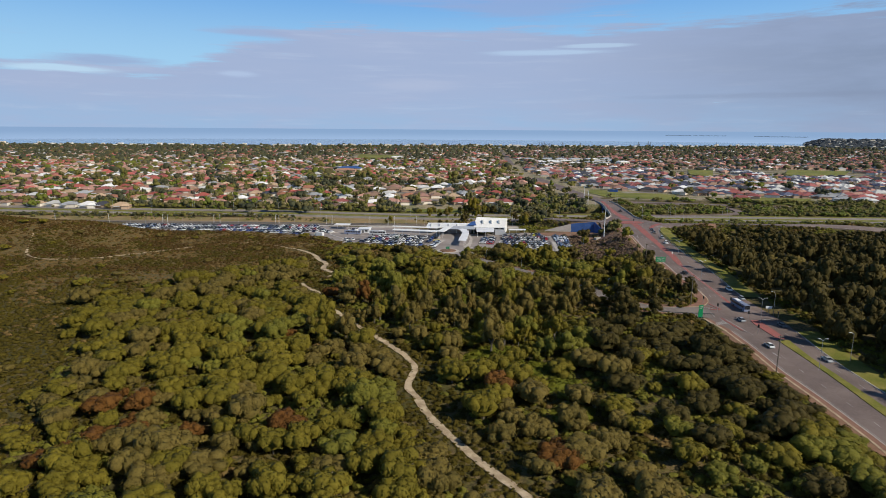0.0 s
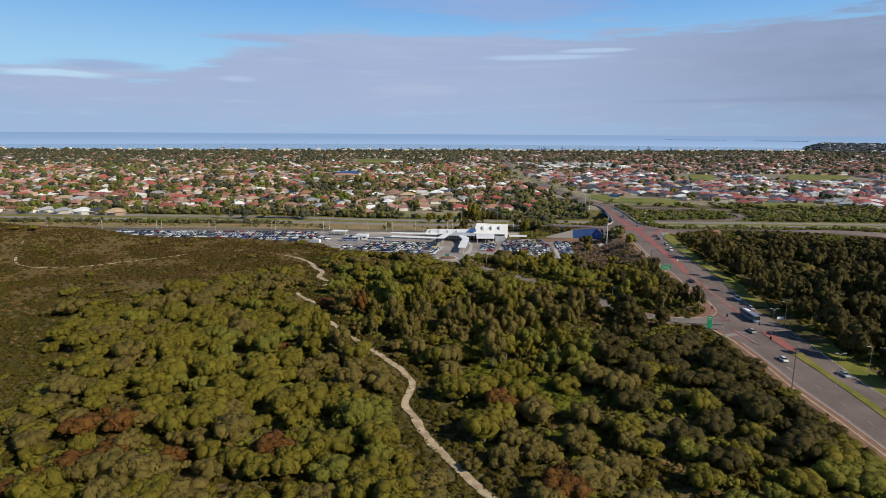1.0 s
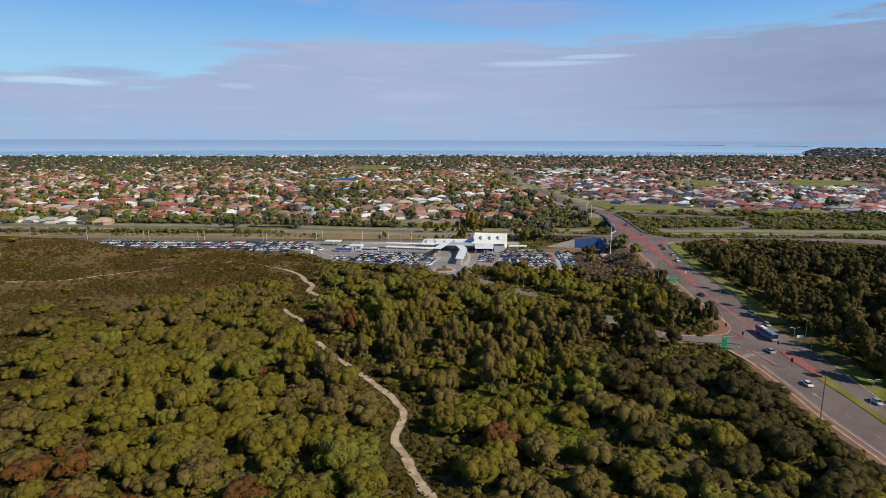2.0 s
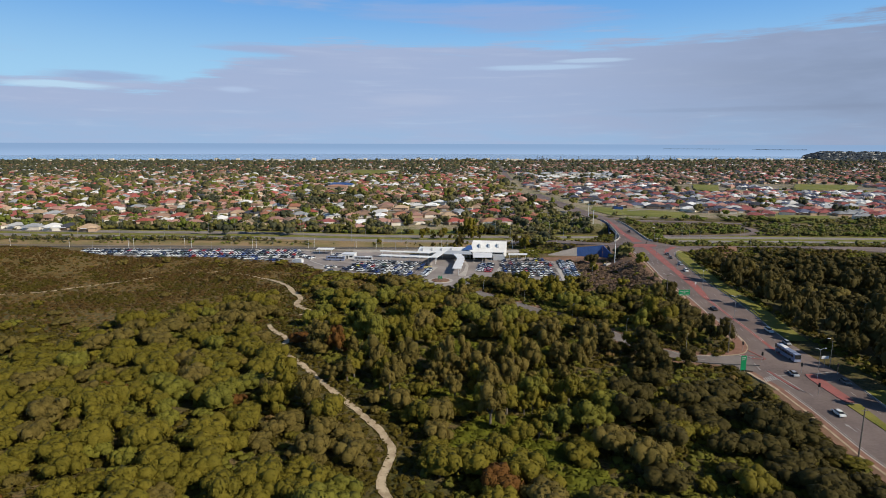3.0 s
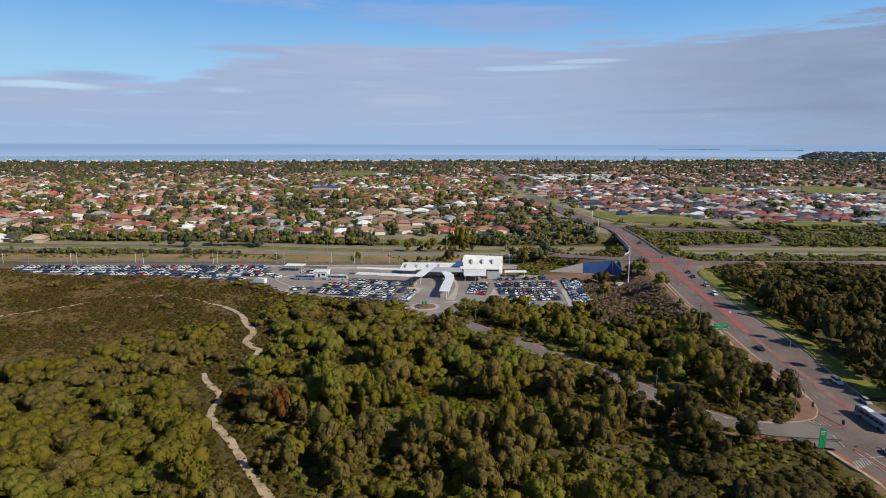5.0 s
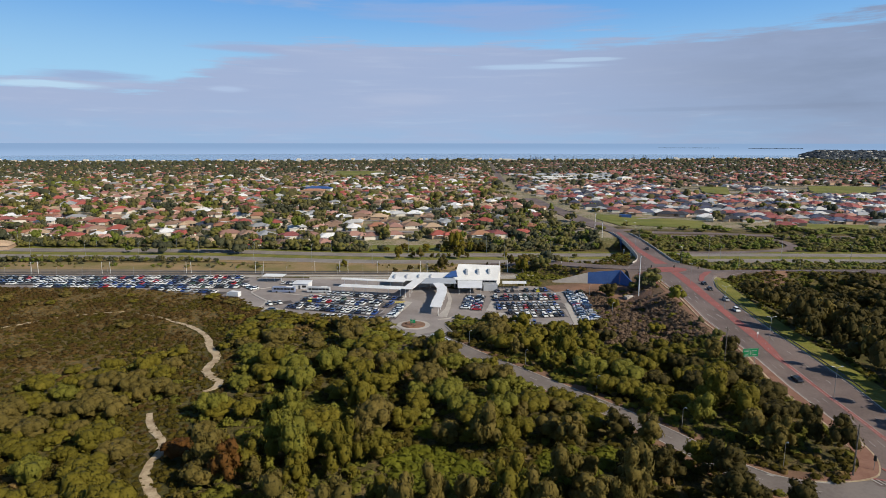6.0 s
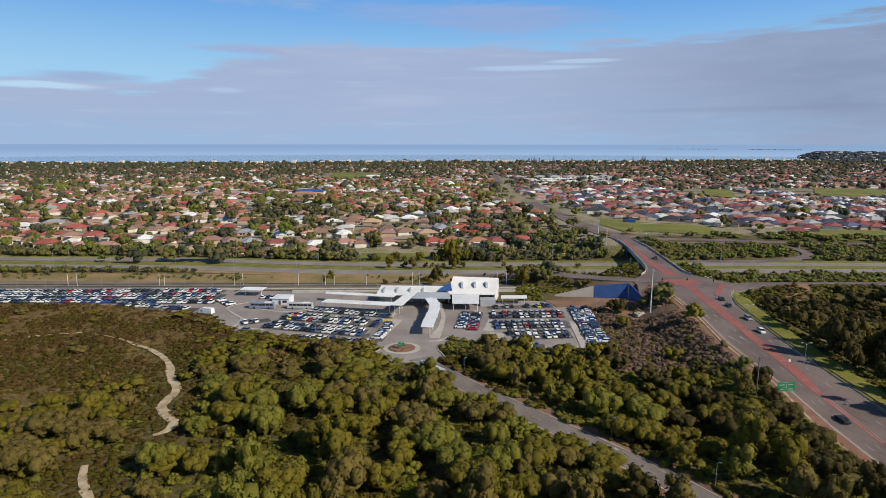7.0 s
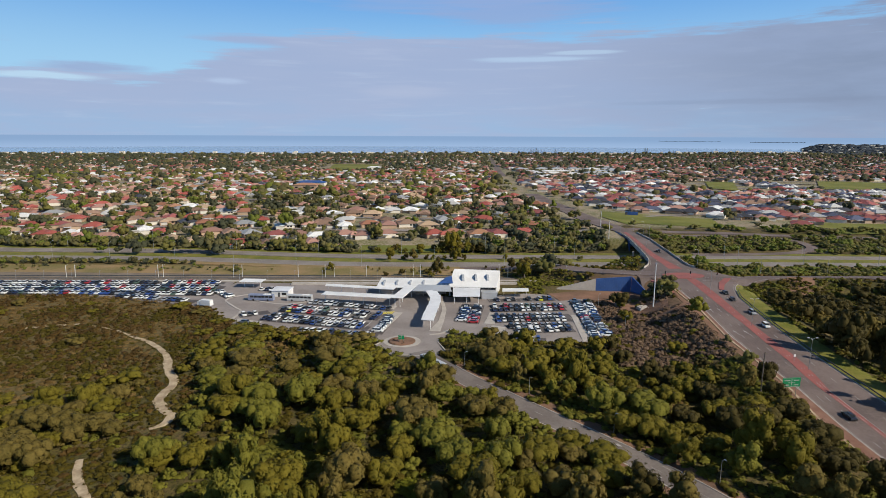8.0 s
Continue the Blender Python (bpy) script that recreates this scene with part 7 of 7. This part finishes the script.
way_lamp = lamp_post("street_lamp", "tall grey freeway lamp with one arm", 12, (1,), pose(-186, 519, 0, 0, 0, 90), "freeway lamps")
many(way_lamp, [(x, float(np.interp(x, way_near[:, 0], way_near[:, 1])) - 8.4, float(base_z(x, 515)), 90) for x in (-340, -298, -262, -224, -146, -108, -68, -28, 16, 58, 100, 200, 240, 285)])
many(way_lamp, [(x, float(np.interp(x, way_far[:, 0], way_far[:, 1])) + 7.6, float(base_z(x, 548)), -90) for x in (-300, -240, -180, -120, -62, -6, 50, 96, 210, 262)])
main_lamp = lamp_post("street_lamp", "tall grey twin-arm lamp in the road median", 10.5, (1, -1), pose(136.3, 334, 4.0), "main road lamps", 1.5, 0.09)
many(main_lamp, [(139.0, 374, 5.8, 0), (129.2, 229, 0.1, 0), (123.8, 182, 0, 0), (131.0, 290, 2.0, 0), (117, 130, 0, 0), (143, 418, 6.9, 0)])
right_lamp = lamp_post("street_lamp", "tall grey single-arm lamp on the verge", 10, (-1,), pose(139.2, 189.6, 0), "verge lamps", 1.6, 0.09)
many(right_lamp, [(140.5, 240, 0.3, 0), (160, 470, 7, 0), (166, 560, 6.5, 0), (170, 604, 5.5, 0), (141.5, 498, 7, 180), (145.5, 560, 7, 180), (188, 457, 6, 90), (225, 459, 5, 90), (200, 520, 0, 90), (172, 588, 5.6, 0)])
svc_lamp = lamp_post("path_lamp", "short grey post-top lamp beside the access road", 6.2, (1,), pose(25.8, 344.3, 0.1), "access road lamps", 0.6, 0.08)
many(svc_lamp, [(44.2, 323, 0.1, -40), (62.8, 299.3, 0.1, -40), (80.1, 276.6, 0.1, -40), (97, 257.5, 0.2, -80), (93, 384, 0, 0), (91.5, 418, 0, 0), (-20, 404, 0, 80), (-34, 392, 0, 80), (58, 408.5, 0, 0), (60, 394.5, 0, 0), (-60, 446, 0, 0), (-86, 458, 0, 0)])
pole = thing("timber_pole", "weathered brown timber power pole at the kerb", "pole", "timber poles", at=pose(110.6, 252.6, 0.5))
part("shaft", Geo().tube((0, 0, -0.5), (0, 0, 13), 0.2, 0.13, 9), M["bark"], pole)
part("crossarm", Geo().box(-0.9, -0.07, 12.3, 0.9, 0.07, 12.5), M["bark"], pole)
many(pole, [(108.4, 179.5, 0, 10), (112.2, 318.5, 3.0, 5), (112.0, 130, 0, 0)])
mast = thing("high_mast", "very tall white lighting mast above the junction", "mast", "high masts", at=pose(113, 407.5, 4))
part("shaft", Geo().tube((0, 0, -0.5), (0, 0, 19), 0.3, 0.14, 10), M["white"], mast)
part("head", Geo().tube((0, 0, 18.8), (0, 0, 19.4), 0.5, 0.4, 10), M["chrome"], mast)
many(mast, [(146.5, 612, 1.0, 0), (139.5, 566, 0.0, 0)])
wire = thing("catenary_mast", "slim white railway mast with a bracket", "mast", "railway masts", at=pose(-187.9, 477.5, 0))
part("shaft", Geo().box(-0.09, -0.09, -0.3, 0.09, 0.09, 7.2, 0.02), M["white"], wire)
part("bracket", Geo().tube((0, 0, 6.4), (0, 2.8, 6.8), 0.05, 0.05, 5), M["chrome"], wire)
many(wire, [(x, 477.6, 0, 0) for x in (-183, -137.4, -134.6, -95.8, -91, -230, -226, -274, -318, -45, -40, 4, 8, 52, 57, 90, -60, -22)])
post = lamp_post("platform_lamp", "slim pale platform lamp", 5.0, (1,), pose(-252, 469.4, 0.2, 0, 0, 90), "platform lamps", 0.7, 0.07)
many(post, [(x, 469.4, 0.2, 90) for x in range(-240, 60, 15)])

M["sign_green"] = material("sign_green", worn((0.0, 0.20, 0.075), (0.0, 0.16, 0.06), 0.4, 3.0), 0.5)
M["sign_yellow"] = material("sign_yellow", worn((0.75, 0.62, 0.02), (0.65, 0.54, 0.02), 0.4, 3.0), 0.5)
M["sign_red"] = material("sign_red", worn((0.5, 0.04, 0.03), (0.42, 0.04, 0.03), 0.4, 3.0), 0.5)


def road_sign(name, words, at, w_, h, low_, legs, bars, panel):
    s = thing(name, words, "road sign", at=at)
    face = part("panel", Geo().box(-w_ / 2, -0.05, low_, w_ / 2, 0.05, low_ + h), panel, s)
    for x in legs:
        part("post", Geo().tube((x, 0.12, -0.6), (x, 0.12, low_ + h * 0.9), 0.09, 0.09, 6), M["chrome"], s)
    for x0, z0, x1, z1 in bars:
        part("bar", Geo().box(x0, -0.075, low_ + z0, x1, -0.045, low_ + z1), M["line"], face)
    return s


road_sign("direction_sign", "large green direction sign with pale lettering bars on two posts", pose(119.6, 316.2, 3.2, 0, 0, 6), 5.6, 2.9, 2.9, (-1.8, 1.8),
          [(-2.7, 2.74, 2.7, 2.82), (-2.7, 0.08, 2.7, 0.16), (-2.3, 1.9, -0.5, 2.2), (0.6, 1.9, 2.3, 2.2), (-0.08, 0.5, 0.12, 2.4), (-1.1, 1.25, 1.1, 1.4), (-2.3, 0.5, -0.7, 0.8), (0.7, 0.5, 2.2, 0.8)], M["sign_green"])
road_sign("entrance_sign", "tall narrow green station sign at the corner", pose(107.8, 236.0, 0.2, 0, 0, 8), 2.0, 5.2, 0.3, (-0.7, 0.7), [(-0.7, 4.3, 0.7, 4.6), (-0.7, 3.7, 0.4, 3.9)], M["sign_green"])
road_sign("roundabout_sign", "small green direction sign on the roundabout", pose(3.0, 371.0, 0.4), 2.2, 1.7, 1.1, (-0.9, 0.9), [(-0.9, 1.35, 0.9, 1.6), (-0.1, 0.3, 0.1, 1.3), (-0.9, 0.5, -0.3, 0.7)], M["sign_green"])
road_sign("street_sign", "white twin street sign on a single post", pose(137.6, 238.6, 0.2), 2.6, 1.1, 3.4, (0,), [], M["white"])
road_sign("warning_sign", "small yellow warning sign beside the road", pose(127.2, 399.5, 6.5), 1.2, 1.2, 1.4, (0,), [], M["sign_yellow"])
road_sign("bus_stop_sign", "small pale sign post in the red median", pose(135.4, 340.4, 4.5), 0.7, 1.0, 1.4, (0,), [], M["white"])
for x, y in ((117, 254.6), (118.6, 244), (126.8, 234), (128.3, 252.6), (138.8, 233.4), (122, 217), (145.8, 446), (133, 446), (158, 443)):
    s = thing("traffic_light", "black three-lamp traffic light on a grey post", "traffic light", "traffic lights", at=pose(x, y, float(bank_z(x, y)), 0, 0, x * 7))
    part("post", Geo().tube((0, 0, -0.3), (0, 0, 3.0), 0.07, 0.07, 6), M["chrome"], s)
    box_ = part("housing", Geo().box(-0.3, -0.2, 2.5, 0.3, 0.15, 3.8, 0.03), M["tyre"], s)
    part("red_lens", Geo().tube((0, -0.2, 3.5), (0, -0.26, 3.5), 0.12, 0.12, 8), M["sign_red"], box_)
g = Geo()
rail = svc_line[26:62]
p = offset_line(rail, 4.9)
for k in range(0, len(p) - 1, 1):
    g.box(p[k, 0] - 0.06, p[k, 1] - 0.06, -0.4 + float(bank_z(*p[k])), p[k, 0] + 0.06, p[k, 1] + 0.06, 0.75 + float(bank_z(*p[k])))
sheet(g, offset_line(rail, 4.82), offset_line(rail, 4.92), 0.78, BZ, skirt=0.32)
far_side = art_right[(road_y > 292) & (road_y < 424)]
for x, y in far_side:
    g.box(x + 0.9, y - 0.08, -0.4 + float(bank_z(x, y)), x + 1.02, y + 0.08, 0.85 + float(bank_z(x, y)))
sheet(g, push(far_side, 0.82), push(far_side, 0.92), 0.85, BZ, skirt=0.4)
solid("guard_rail", g, M["steel_dark"], "dark steel guard rails along the roads", "guard rail")

rubble = thing("concrete_rubble", "heap of pale broken concrete slabs on bare earth", "rubble", at=pose(110, 412.6, float(bank_z(110, 412.6)) + 0.25))
heap = random.Random(3)
for k in range(9):
    w_, d, h = heap.uniform(0.9, 1.9), heap.uniform(0.5, 1.1), heap.uniform(0.5, 1.2)
    part("slab", Geo().box(-w_, -d, -0.3, w_, d, h, 0.12), M["concrete"], rubble, loc=pose(heap.uniform(-3, 3), heap.uniform(-2, 2), 0, heap.uniform(-12, 12), heap.uniform(-12, 12), heap.uniform(0, 180)))
